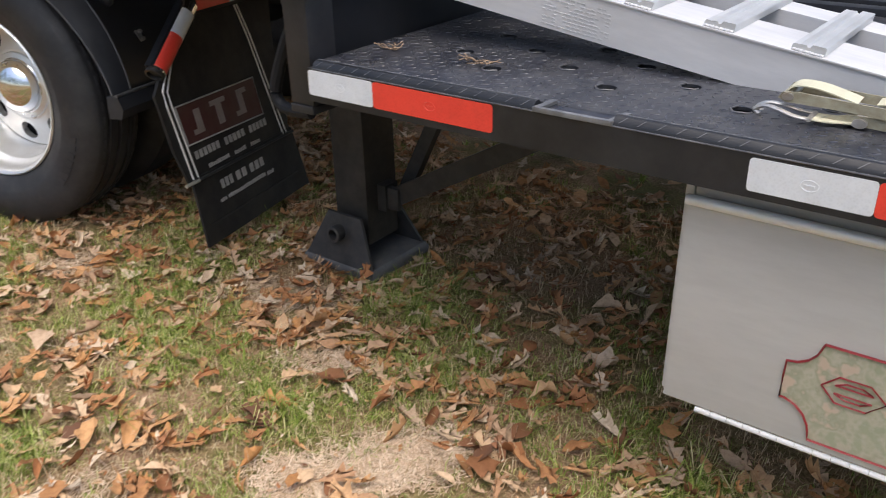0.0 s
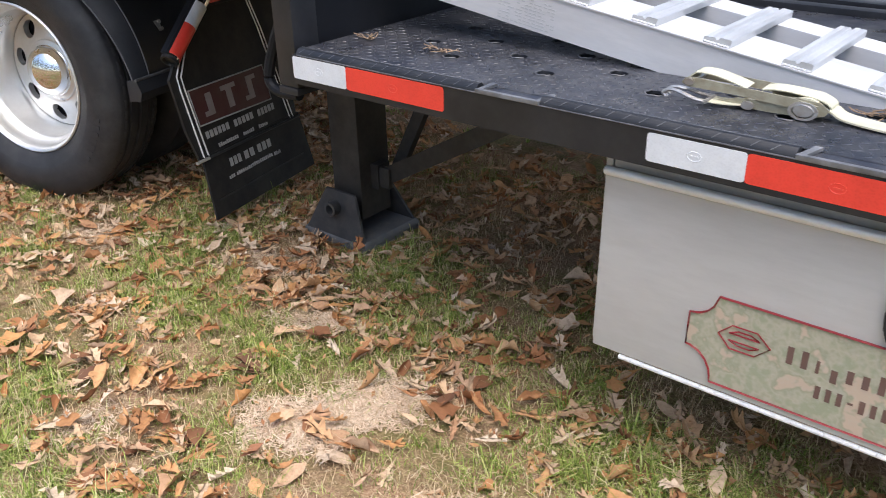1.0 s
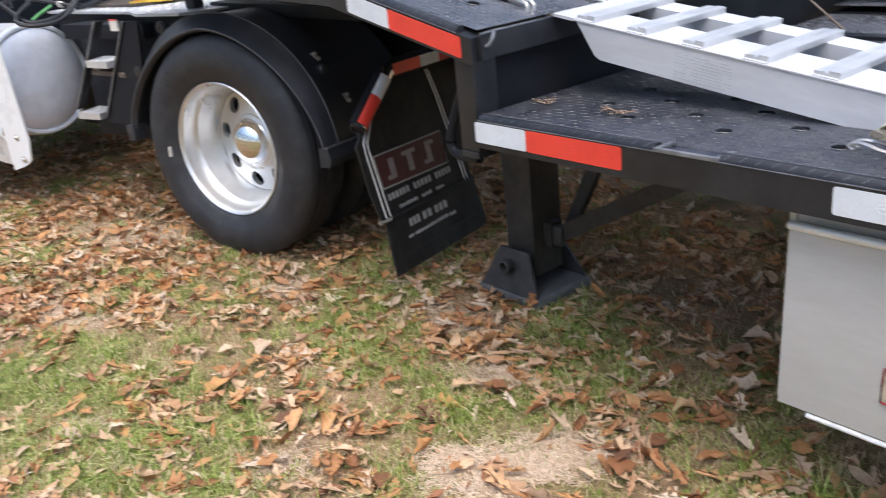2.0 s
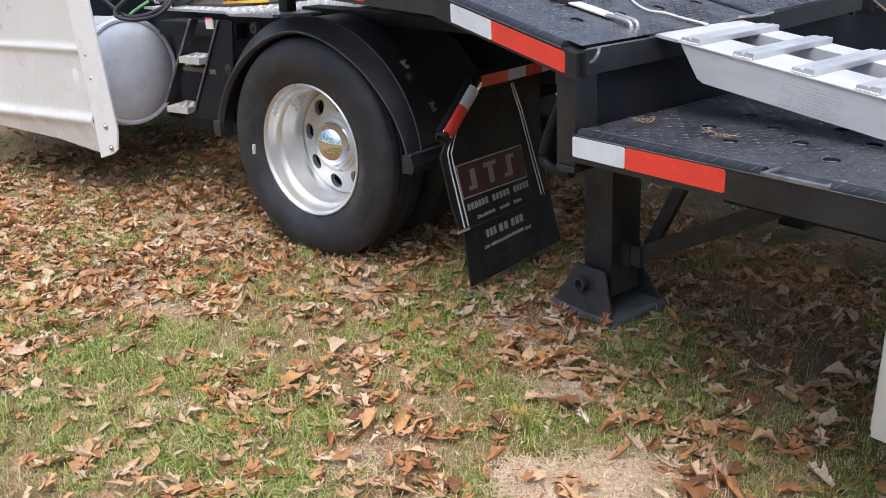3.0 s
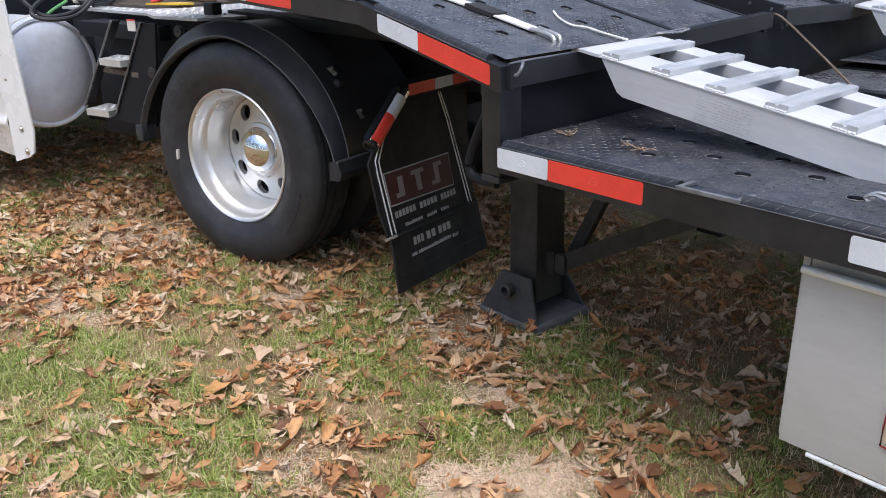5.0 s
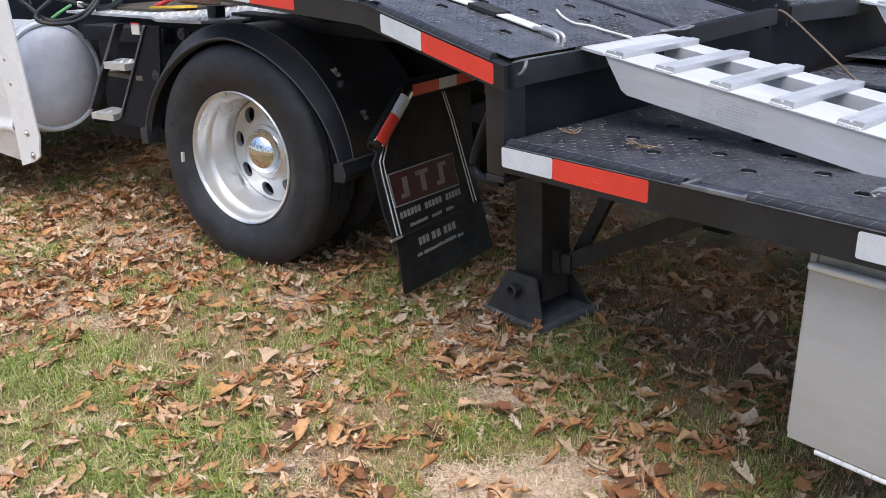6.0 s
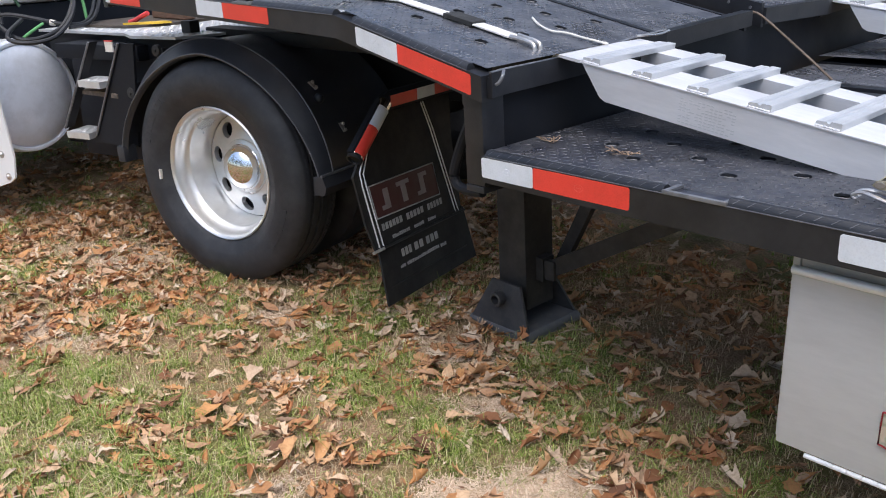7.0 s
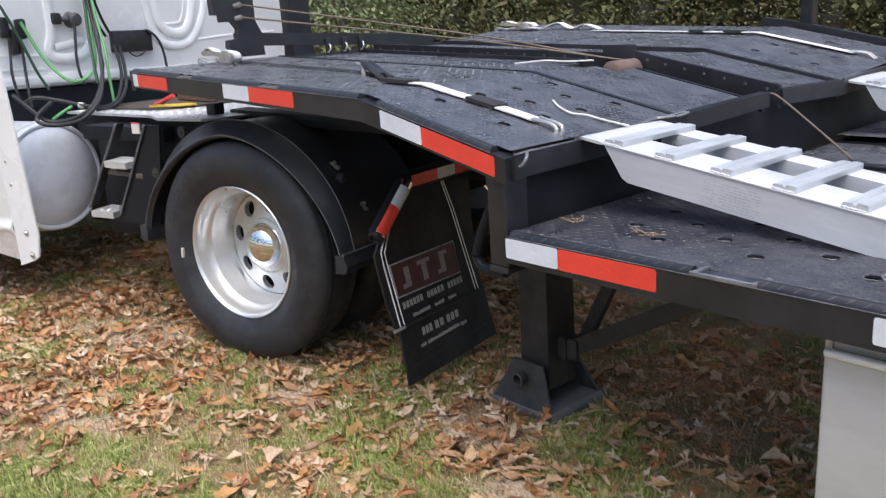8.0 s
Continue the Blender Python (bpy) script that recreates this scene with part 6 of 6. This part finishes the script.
for y0, y1, z0, z1 in ((0.040, 0.092, 0.428, 0.505), (0.140, 0.225, 0.426, 0.508), (0.270, 0.352, 0.424, 0.508)):
    bm = bmesh.new()
    m_ = (y0 + y1) / 2
    solid(bm, [on_flap(y, z, 0.0052) for y, z in ((m_ - 0.016, z0), (m_ + 0.016, z0), (m_ + 0.016, z1), (m_ - 0.016, z1))], (-0.002, 0, 0))
    part("print_block", bm, LETTER, panel)
    for zz, ya, yb in {0.092: ((z0, y0 - 0.012, m_),), 0.225: ((z1 - 0.016, y0, y1),), 0.352: ((z0, y0, m_), (z1 - 0.016, m_, y1))}[y1]:
        bm = bmesh.new()
        solid(bm, [on_flap(y, z, 0.0054) for y, z in ((ya, zz), (yb, zz), (yb, zz + 0.016), (ya, zz + 0.016))], (-0.002, 0, 0))
        part("print_block", bm, LETTER, panel)
rng = random.Random(2)
for z, h, words in ((0.350, 0.030, [(0.0, 0.14), (0.165, 0.29), (0.315, 0.43)]), (0.308, 0.016, [(0.05, 0.17), (0.20, 0.27), (0.30, 0.36)]), (0.226, 0.036, [(0.075, 0.15), (0.165, 0.235), (0.25, 0.345)]), (0.188, 0.016, [(0.05, 0.085), (0.095, 0.33), (0.34, 0.385)])):
    for y0, y1 in words:
        zz, o = z - 0.015 * (y0 - 0.2) + h * 0.1, 0.003 if z > 0.30 else 0.0085
        count = max(2, round((y1 - y0) / (h * 0.78)))
        pitch = (y1 - y0) / count
        for i in range(count):
            bm = bmesh.new()
            a, b, up = y0 + i * pitch, y0 + (i + 0.68) * pitch, h * (0.82 if h > 0.02 else rng.uniform(0.6, 0.85))
            solid(bm, [on_flap(a, zz, o), on_flap(b, zz, o), on_flap(b, zz + up, o), on_flap(a, zz + up, o)], (-0.002, 0, 0))
            part("print_bar", bm, PRINT, board, "grey lettering as plain bars" if i == 0 else "")
bm = bmesh.new()
def hanger(y, z, out):
    return (0.80 + out, y, z)
path = [hanger(0.90, 0.822, 0), hanger(0.17, 0.822, 0), hanger(0.125, 0.80, 0), hanger(-0.055, 0.648, 0)]
loops = []
for i, p in enumerate(path):
    q0, q1 = Vector(path[max(0, i - 1)]), Vector(path[min(len(path) - 1, i + 1)])
    dd = (q1 - q0).normalized()
    up = Vector((1, 0, 0)).cross(dd).normalized()
    loops.append([Vector(p) + up * (0.037 * c) + Vector((0.018 * s, 0, 0)) for c, s in ((1, -1), (1, 0.2), (0.6, 1), (-0.6, 1), (-1, 0.2), (-1, -1))])
rings(bm, loops)
arm = part("hanger_bar", bm, CHASSIS, truck, "bright bent flap hanger with red and white reflective tape")
for y0, y1, m in ((0.165, 0.345, TAPERED), (0.345, 0.475, TAPEWHITE), (0.475, 0.60, TAPERED), (0.60, 0.72, TAPEWHITE)):
    bm = bmesh.new()
    solid(bm, [hanger(y0, 0.800, 0.0195), hanger(y1, 0.800, 0.0195), hanger(y1, 0.844, 0.0195), hanger(y0, 0.844, 0.0195)], (-0.002, 0, 0))
    part("reflective_tape", bm, m, arm)
dv = Vector((0, -0.180, -0.152)).normalized()
nv = Vector((0, -dv.z, dv.y))
base = Vector(hanger(0.125, 0.80, 0.0195))
bm = bmesh.new()
axis = base - Vector((0.018, 0, 0)) - nv * 0.002
tube(bm, [axis - dv * 0.030, axis - dv * 0.022, axis + dv * 0.236], 0.030, 24)
pipe = part("chrome_tube", bm, CHROME, arm, "polished chrome tube with rounded end")
bm = bmesh.new()
rings(bm, [[axis + dv * (0.236 + a) + (nv * math.cos(k * math.tau / 20) + Vector((math.sin(k * math.tau / 20), 0, 0))) * b for k in range(20)] for a, b in ((0.0, 0.0312), (0.012, 0.0312), (0.013, 0.024), (0.002, 0.022))])
part("end_ring", bm, BLACKPLASTIC, pipe)
for s0, s1, m in ((0.004, 0.098, TAPEWHITE), (0.0985, 0.228, TAPERED)):
    bm = bmesh.new()
    arc = [radians(30 + 132 * k / 10) for k in range(11)]
    ring = [(0.0302, t) for t in arc] + [(0.0316, t) for t in reversed(arc)]
    rings(bm, [[axis + dv * s + nv * (r * math.cos(t)) + Vector((r * math.sin(t), 0, 0)) for r, t in ring] for s in (s0, s1)])
    part("reflective_tape", bm, m, pipe)


# ---- straps, ratchets, cords and litter on the decks ----
def lean(p):
    return LEAN_TRAILER @ Vector(p)


def on_low(x, y, h=0.0):
    return lean((x, y, LOW + h))


def on_up(x, y, h=0.0):
    return lean((x, y, upper_line(x) + 0.0135 + h))


def build_ratchet(m, webbing, label, paint=None):
    """Own space: x towards the loose end, y across, z up from the deck. Frame, handle, spool and pin."""
    t = thing("ratchet_strap", label, "strap", m)
    paint = paint or CREAM
    for y in (-0.030, 0.027):
        bm = bmesh.new()
        solid(bm, [(0.06, y, 0.014), (0.10, y, 0.005), (0.16, y, 0.002), (0.235, y, 0.004), (0.262, y, 0.016), (0.268, y, 0.034), (0.252, y, 0.052), (0.21, y, 0.058), (0.155, y, 0.052), (0.145, y, 0.032), (0.10, y, 0.030)], (0, 0.003, 0))
        part("frame_plate", bm, paint, t)
    for y in (-0.036, 0.033):
        bm = bmesh.new()
        solid(bm, [(0.24, y, 0.022), (0.25, y, 0.044), (0.20, y, 0.058), (0.10, y, 0.066), (0.02, y, 0.074), (-0.005, y, 0.070), (-0.012, y, 0.054), (0.0, y, 0.044), (0.10, y, 0.040), (0.19, y, 0.030)], (0, 0.003, 0))
        part("handle_plate", bm, paint, t)
    bm = bmesh.new()
    cyl(bm, (0.004, -0.04, 0.060), (0.004, 0.04, 0.060), 0.010, 14)
    part("handle_grip", bm, ZINC, t)
    bm = bmesh.new()
    lathe(bm, [(0.0, -0.044), (0.017, -0.044), (0.020, -0.040), (0.020, 0.040), (0.017, 0.044), (0.0, 0.044)], 22, "y", (0.226, 0, 0.028))
    spool = part("spool", bm, ZINC, t, "steel spool with wound webbing")
    for y in (-0.046, 0.043):
        bm = bmesh.new()
        lathe(bm, [(0.021, 0.0), (0.027, 0.0), (0.027, 0.003), (0.021, 0.003)], 22, "y", (0.226, y, 0.028), True)
        part("ratchet_wheel", bm, ZINC, spool)
    bm = bmesh.new()
    lathe(bm, [(0.020, -0.026), (0.029, -0.026), (0.029, 0.026), (0.020, 0.026)], 22, "y", (0.226, 0, 0.030), True)
    part("wound_webbing", bm, webbing, spool)
    bm = bmesh.new()
    cyl(bm, (0.122, -0.038, 0.014), (0.122, 0.038, 0.014), 0.012, 14)
    part("anchor_pin", bm, ZINC, t)
    bm = bmesh.new()
    ribbon(bm, curve_points([(-0.004, 0, 0.066), (0.012, 0, 0.084), (0.045, 0, 0.084), (0.085, 0, 0.070), (0.112, 0, 0.058)], 6), 0.046, 0.003)
    ribbon(bm, curve_points([(0.140, 0.004, 0.060), (0.165, 0.004, 0.066), (0.205, 0.004, 0.064), (0.245, 0.004, 0.056), (0.266, 0.004, 0.040), (0.268, 0.004, 0.022)], 6), 0.046, 0.003)
    part("webbing_loop", bm, webbing, t, "cream webbing folded over the handle")
    bm = bmesh.new()
    ribbon(bm, curve_points([(0.125, -0.01, 0.014), (0.10, -0.018, 0.011), (0.07, -0.026, 0.011), (0.042, -0.03, 0.013)], 6), 0.045, 0.003)
    part("short_webbing", bm, webbing, t)
    bm = bmesh.new()
    for s in (-1, 1):
        tube(bm, curve_points([(0.048, s * 0.020 - 0.03, 0.013), (0.022, s * 0.020 - 0.03, 0.016), (-0.008, s * 0.015 - 0.03, 0.026), (-0.030, s * 0.012 - 0.028, 0.028), (-0.046, s * 0.010 - 0.028, 0.015), (-0.040, s * 0.010 - 0.028, 0.004)], 6), 0.0052, 8)
    cyl(bm, (0.046, -0.055, 0.013), (0.046, -0.005, 0.013), 0.0052, 8)
    part("hook", bm, ZINC, t, "pinkish zinc double wire hook")
    return t


build_ratchet(LEAN_TRAILER @ pose(0.124, 1.897, LOW + 0.002, 0, 0, 2) @ Matrix.Diagonal((0.94, 0.94, 0.60, 1)), WEB_CREAM, "cream steel ratchet with webbing lying beside the ramp")
bm = bmesh.new()
ribbon(bm, [Vector(p) for p in curve_points([on_low(0.375, 1.905, 0.020), on_low(0.42, 1.90, 0.007), on_low(0.60, 1.885, 0.004), on_low(1.1, 1.86, 0.004), on_low(1.9, 1.85, 0.004)], 6)], 0.048, 0.003)
single("strap_webbing", bm, WEB_CREAM, "long cream strap webbing lying flat on the deck", "strap")

# near strap on the upper deck: white webbing, black sleeves, wire hook and a small buckle
strap = thing("tie_down_strap", "white tie-down strap with black sleeves on the upper deck", "strap", Matrix.Translation(on_up(-1.2, 2.0)))


def strap_part(name, pts, width, thick, material, label=""):
    bm = bmesh.new()
    ribbon(bm, [p - strap.matrix_basis.translation for p in pts], width, thick)
    return part(name, bm, material, strap, label)


strap_part("webbing", [on_up(x, y, 0.006) for x, y in ((-2.95, 2.14), (-2.3, 2.13), (-1.95, 2.12), (-1.75, 2.06))], 0.022, 0.003, WEB_BLACK, "thin dark webbing running forward")
strap_part("webbing", [on_up(x, y, 0.006) for x, y in ((-1.46, 1.965), (-1.38, 1.965), (-1.30, 1.97), (-1.17, 1.985))], 0.046, 0.004, WEB_WHITE, "white webbing")
strap_part("sleeve", [on_up(x, y, 0.009) for x, y in ((-1.185, 1.983), (-1.075, 1.990))], 0.060, 0.012, WEB_BLACK, "black sleeve")
strap_part("webbing", [on_up(x, y, 0.007) for x, y in ((-1.085, 1.988), (-0.925, 1.993))], 0.046, 0.004, WEB_WHITE)
strap_part("sleeve", [on_up(x, y, 0.010) for x, y in ((-1.58, 1.965), (-1.44, 1.963))], 0.058, 0.012, WEB_BLACK)
bm = bmesh.new()
for s in (-0.012, 0.012):
    tube(bm, [p - strap.matrix_basis.translation for p in curve_points([on_up(-0.935, 1.992 + s * 1.5, 0.010), on_up(-0.90, 1.990 + s, 0.012), on_up(-0.866, 1.986 + s, 0.014), on_up(-0.846, 1.984 + s, 0.010), on_up(-0.842, 1.982 + s, -0.004)], 5)], 0.0065, 8)
part("hook", bm, ZINC, strap, "pale zinc wire hook")
bm = bmesh.new()
o = strap.matrix_basis.translation
for s in (-0.018, 0.018):
    tube(bm, [p - o for p in curve_points([on_up(-1.90, 2.12 + s, 0.040), on_up(-1.86, 2.105 + s, 0.034), on_up(-1.80, 2.085 + s, 0.020), on_up(-1.72, 2.05 + s, 0.012), on_up(-1.60, 1.985 + s, 0.010)], 5)], 0.009, 6)
ribbon(bm, [p - o for p in (on_up(-1.895, 2.118, 0.040), on_up(-1.84, 2.098, 0.028), on_up(-1.78, 2.075, 0.018), on_up(-1.70, 2.04, 0.013))], 0.040, 0.012)
part("buckle", bm, BLACKPLASTIC, strap, "black cam buckle")
bm = bmesh.new()
tube(bm, [p - o for p in curve_points([on_up(-1.98, 2.135, 0.030), on_up(-1.92, 2.115, 0.028), on_up(-1.86, 2.075, 0.012), on_up(-1.80, 2.03, 0.004)], 5)], 0.008, 8)
part("buckle_lever", bm, ZINC, strap, "bare metal lever")

far = thing("tie_down_strap", "white tie-down strap stretched along the far runway", "strap", Matrix.Translation(on_up(-1.6, 4.0)))
o2 = far.matrix_basis.translation
bm = bmesh.new()
ribbon(bm, [on_up(x, 4.0, 0.006 + far_lift(4.0)) - o2 for x in (-2.35, -1.9, -1.70)], 0.05, 0.004)
part("webbing", bm, WEB_WHITE, far)
bm = bmesh.new()
ribbon(bm, [on_up(x, 4.0, 0.007 + far_lift(4.0)) - o2 for x in (-1.68, -1.52)], 0.05, 0.004)
part("webbing", bm, WEB_WHITE, far)
bm = bmesh.new()
ribbon(bm, [on_up(x, 4.0, 0.010 + far_lift(4.0)) - o2 for x in (-1.735, -1.66)], 0.06, 0.012)
part("sleeve", bm, WEB_BLACK, far, "black sleeve")
bm = bmesh.new()
ribbon(bm, [on_up(x, 4.0, 0.007 + far_lift(4.0)) - o2 for x in (-1.50, -1.38, -1.1, -0.93)], 0.05, 0.004)
part("webbing", bm, WEB_WHITE, far)
bm = bmesh.new()
ribbon(bm, [on_up(x, 4.0, 0.010 + far_lift(4.0)) - o2 for x in (-1.545, -1.455)], 0.06, 0.012)
part("sleeve", bm, WEB_BLACK, far, "black sleeve")
bm = bmesh.new()
for s in (-0.012, 0.012):
    tube(bm, [p - o2 for p in curve_points([on_up(-0.95, 4.0 + s, 0.01 + far_lift(4.0)), on_up(-0.88, 4.0 + s, 0.016 + far_lift(4.0)), on_up(-0.845, 4.0 + s, 0.0 + far_lift(4.0))], 5)], 0.0055, 8)
part("hook", bm, ZINC, far)
heap = bmesh.new()
ribbon(heap, curve_points([on_up(-2.35, 4.06, 0.01 + far_lift(4.0)), on_up(-2.47, 4.08, 0.034 + far_lift(4.0)), on_up(-2.55, 4.06, 0.012 + far_lift(4.0)), on_up(-2.66, 4.07, 0.042 + far_lift(4.0)), on_up(-2.74, 4.03, 0.014 + far_lift(4.0)), on_up(-2.84, 4.0, 0.02 + far_lift(4.0)), on_up(-2.98, 4.06, 0.03 + far_lift(4.0))], 8), 0.05, 0.004)
single("strap_heap", heap, WEB_WHITE, "crumpled pale webbing heaped on the far runway", "strap")
build_ratchet(LEAN_TRAILER @ pose(-3.06, 4.02, upper_line(-3.0) + 0.015 + far_lift(4.0), 0, 0, 0) @ Matrix.Diagonal((0.95, 0.9, 0.6, 1)), WEB_WHITE, "pale ratchet at the end of the far strap")
build_ratchet(LEAN_TRAILER @ pose(-3.02, 2.04, upper_line(-3.0) + 0.015, 0, 0, 15) @ Matrix.Diagonal((0.72, 0.8, 0.8, 1)), WEB_WHITE, "scuffed grey ratchet at the front of the near runway", ZINC)


def cord(name, pts, r, material, label):
    bm = bmesh.new()
    tube(bm, curve_points(pts, 8), r, 7)
    return single(name, bm, material, label, "cord")


cord("cord", [on_up(-1.06, 2.205, 0.006), on_up(-1.00, 2.165, 0.006), on_up(-0.935, 2.145, 0.006), on_up(-0.90, 2.172, 0.006), on_up(-0.84, 2.18, 0.006), on_up(-0.77, 2.20, 0.006)], 0.0034, CORD, "short white cord lying on the sloping runway")
cord("cord", [on_up(-1.62, 2.62, 0.004), on_up(-1.54, 2.70, 0.012), on_up(-1.50, 2.78, 0.004), on_up(-1.43, 2.86, 0.004)], 0.0034, CORD, "short white cord beside the centre channel")
cord("winch_cable", [lean((-3.045, 2.25, 1.530)), lean((-2.5, 2.50, 1.43)), lean((-1.9, 2.772, 1.318)), lean((-1.50, 2.945, 1.226)), lean((-1.39, 2.985, 1.206)), lean((-1.345, 2.99, 1.188)), lean((-1.32, 3.0, 1.13))], 0.0042, STEELROPE, "rusty steel winch cable running over the roller")
cord("winch_cable", [lean((-3.045, 2.25, 1.472)), lean((-2.5, 2.49, 1.392)), lean((-1.95, 2.73, 1.31)), lean((-1.42, 2.96, 1.214)), lean((-1.37, 2.975, 1.204))], 0.0042, STEELROPE, "second rusty steel cable along the channel")
cord("winch_cable", [lean((-0.80, 3.02, 1.088)), lean((-0.755, 3.022, 1.075)), lean((-0.63, 3.03, 0.98)), lean((-0.50, 3.038, 0.876))], 0.0042, STEELROPE, "rusty steel winch cable dropping to the low deck")
cord("pull_cord", [lean((-0.77, 2.33, 1.09)), lean((-0.755, 2.42, 1.085)), lean((-0.752, 2.47, 1.09))], 0.004, ZINC, "small steel pin with ring at the ramp's hook")


def tuft(x, y, size, seed, label):
    rng = random.Random(seed)
    bm = bmesh.new()
    for _ in range(10):
        a, c = rng.uniform(0, math.tau), Vector((rng.gauss(0, size * 0.3), rng.gauss(0, size * 0.18), 0))
        p = [Vector((0, 0, 0.003)) + c]
        for k in range(3):
            a += rng.uniform(-0.9, 0.9)
            p.append(p[-1] + Vector((math.cos(a) * size * 0.35, math.sin(a) * size * 0.25, rng.uniform(-0.003, 0.008))))
        for q in p:
            q.z = max(q.z, 0.0022)
        tube(bm, curve_points(p, 3), 0.0017, 5, 0.6)
    single("dry_plant", bm, DRYPLANT, label, "debris", Matrix.Translation(on_low(x, y, 0.001)))


tuft(-0.490, 1.890, 0.045, 1, "curled tuft of dry stems on the deck")
tuft(-0.715, 1.888, 0.034, 2, "small dry leaf stalks on the deck")
tuft(0.44, 1.955, 0.05, 6, "rusty brown plant litter against the ramp")


# ---- woodland beyond the trailer ----
def leaf_cloud(verts, faces, rng, centre, spread, count, size):
    for _ in range(count):
        c = Vector((rng.gauss(centre[0], spread[0]), rng.gauss(centre[1], spread[1]), max(0.05, rng.gauss(centre[2], spread[2]))))
        s = size * rng.uniform(0.5, 1.4)
        q = Euler((rng.uniform(-1, 1), rng.uniform(-1, 1), rng.uniform(0, 6.3))).to_matrix()
        k = len(verts)
        verts += [c + q @ Vector(p) * s for p in ((-0.5, 0, 0), (0, -0.28, 0.05), (0.5, 0, 0), (0, 0.28, 0.05))]
        faces.append((k, k + 1, k + 2, k + 3))


def build_tree(x, y, h, seed, leafy, label, foliage=None, leaf=0.22):
    rng = random.Random(seed)
    tree = thing("tree", label, "tree", pose(x, y, 0), "woodland trees")
    r = h * 0.016 + 0.05
    trunk = bmesh.new()
    pts, c = [], Vector((0, 0, -0.1))
    for k in range(9):
        pts.append(c.copy())
        c += Vector((rng.gauss(0, 0.07), rng.gauss(0, 0.07), h * 0.095))
    loops = []
    for k, p in enumerate(pts):
        rr = r * (1.35 if k == 0 else 1.0) * (1 - 0.09 * k)
        loops.append([p + Vector((rr * math.cos(a) * rng.uniform(0.9, 1.1), rr * math.sin(a) * rng.uniform(0.9, 1.1), 0)) for a in [i * math.tau / 10 for i in range(10)]])
    rings(trunk, loops)
    verts, faces = [], []
    for k in range(13):
        i = rng.randint(2, 8)
        a, ln = rng.uniform(0, math.tau), h * rng.uniform(0.12, 0.24)
        tip = pts[i] + Vector((math.cos(a) * ln, math.sin(a) * ln, ln * rng.uniform(0.1, 0.8)))
        mid = (pts[i] + tip) / 2 + Vector((0, 0, -0.08 * ln))
        loops = []
        for p, w in ((pts[i], 0.4), (mid, 0.25), (tip, 0.08)):
            loops.append([p + Vector((r * w * math.cos(t), r * w * math.sin(t), r * w * 0.4 * math.sin(t))) for t in [q * math.tau / 6 for q in range(6)]])
        rings(trunk, loops)
        leaf_cloud(verts, faces, rng, tip, (ln * 0.32, ln * 0.32, ln * 0.25), int(70 * leafy), leaf)
        leaf_cloud(verts, faces, rng, mid, (ln * 0.3, ln * 0.3, ln * 0.2), int(30 * leafy), leaf * 0.9)
    part("trunk", trunk, BARK, tree)
    crown = new("crown", raw_mesh("crown", verts, faces, foliage or (EVERGREEN if seed % 3 else FOLIAGE)))
    crown.parent = tree
    return tree


woods = [(-11.0, 5.5, 8), (-11.5, 8.2, 9), (-9.8, 9.6, 7), (-8.7, 11.4, 10), (-7.0, 11.0, 8), (-6.1, 12.6, 9), (-4.6, 11.6, 10), (-3.2, 12.9, 8), (-1.6, 11.9, 9), (0.6, 13.0, 9), (-9.0, 14.0, 11), (-5.2, 15.0, 11), (-1.8, 15.4, 11)]
for i, (tx, ty, th) in enumerate(woods):
    build_tree(tx, ty, th, 30 + i, 1.3, "leafy woodland tree with a dark bare lower trunk")
for i in range(26):
    a, d = radians(196 + 7.2 * i), 20 + 3.5 * math.sin(i * 2.4)
    build_tree(d * math.cos(a), d * math.sin(a), 11 + 1.8 * math.sin(i * 1.7), 130 + i, 2.0, "tall leafy tree across the open lawn")
build_tree(-7.9, 6.2, 4.6, 91, 14.0, "small pale green cedar at the edge of the wood", CEDAR, 0.06)
rng = random.Random(77)
verts, faces = [], []
for _ in range(900):
    a, d = rng.uniform(radians(86), radians(168)), rng.uniform(9.8, 20.5)
    z = abs(rng.gauss(0, 1.5)) + 0.15
    leaf_cloud(verts, faces, rng, (0.7 + d * math.cos(a), 0.2 + d * math.sin(a), z), (0.6, 0.6, 0.6), 210, 0.042)
for _ in range(420):
    a, d = rng.uniform(radians(86), radians(168)), rng.uniform(11.5, 20.5)
    leaf_cloud(verts, faces, rng, (0.7 + d * math.cos(a), 0.2 + d * math.sin(a), abs(rng.gauss(0, 1.3)) + 0.2), (0.6, 0.6, 0.6), 110, 0.13)
for _ in range(520):
    a, d = rng.uniform(radians(82), radians(172)), rng.uniform(20.0, 26.0)
    leaf_cloud(verts, faces, rng, (0.7 + d * math.cos(a), 0.2 + d * math.sin(a), rng.uniform(0.2, 5.5)), (0.9, 0.9, 0.7), 110, 0.30)
ob = new("undergrowth", raw_mesh("undergrowth", verts, faces, FOLIAGE))
tagged(ob, "dense dark green and rusty undergrowth at the wood's edge", "shrubs", kind="stuff")

scatter_leaves()
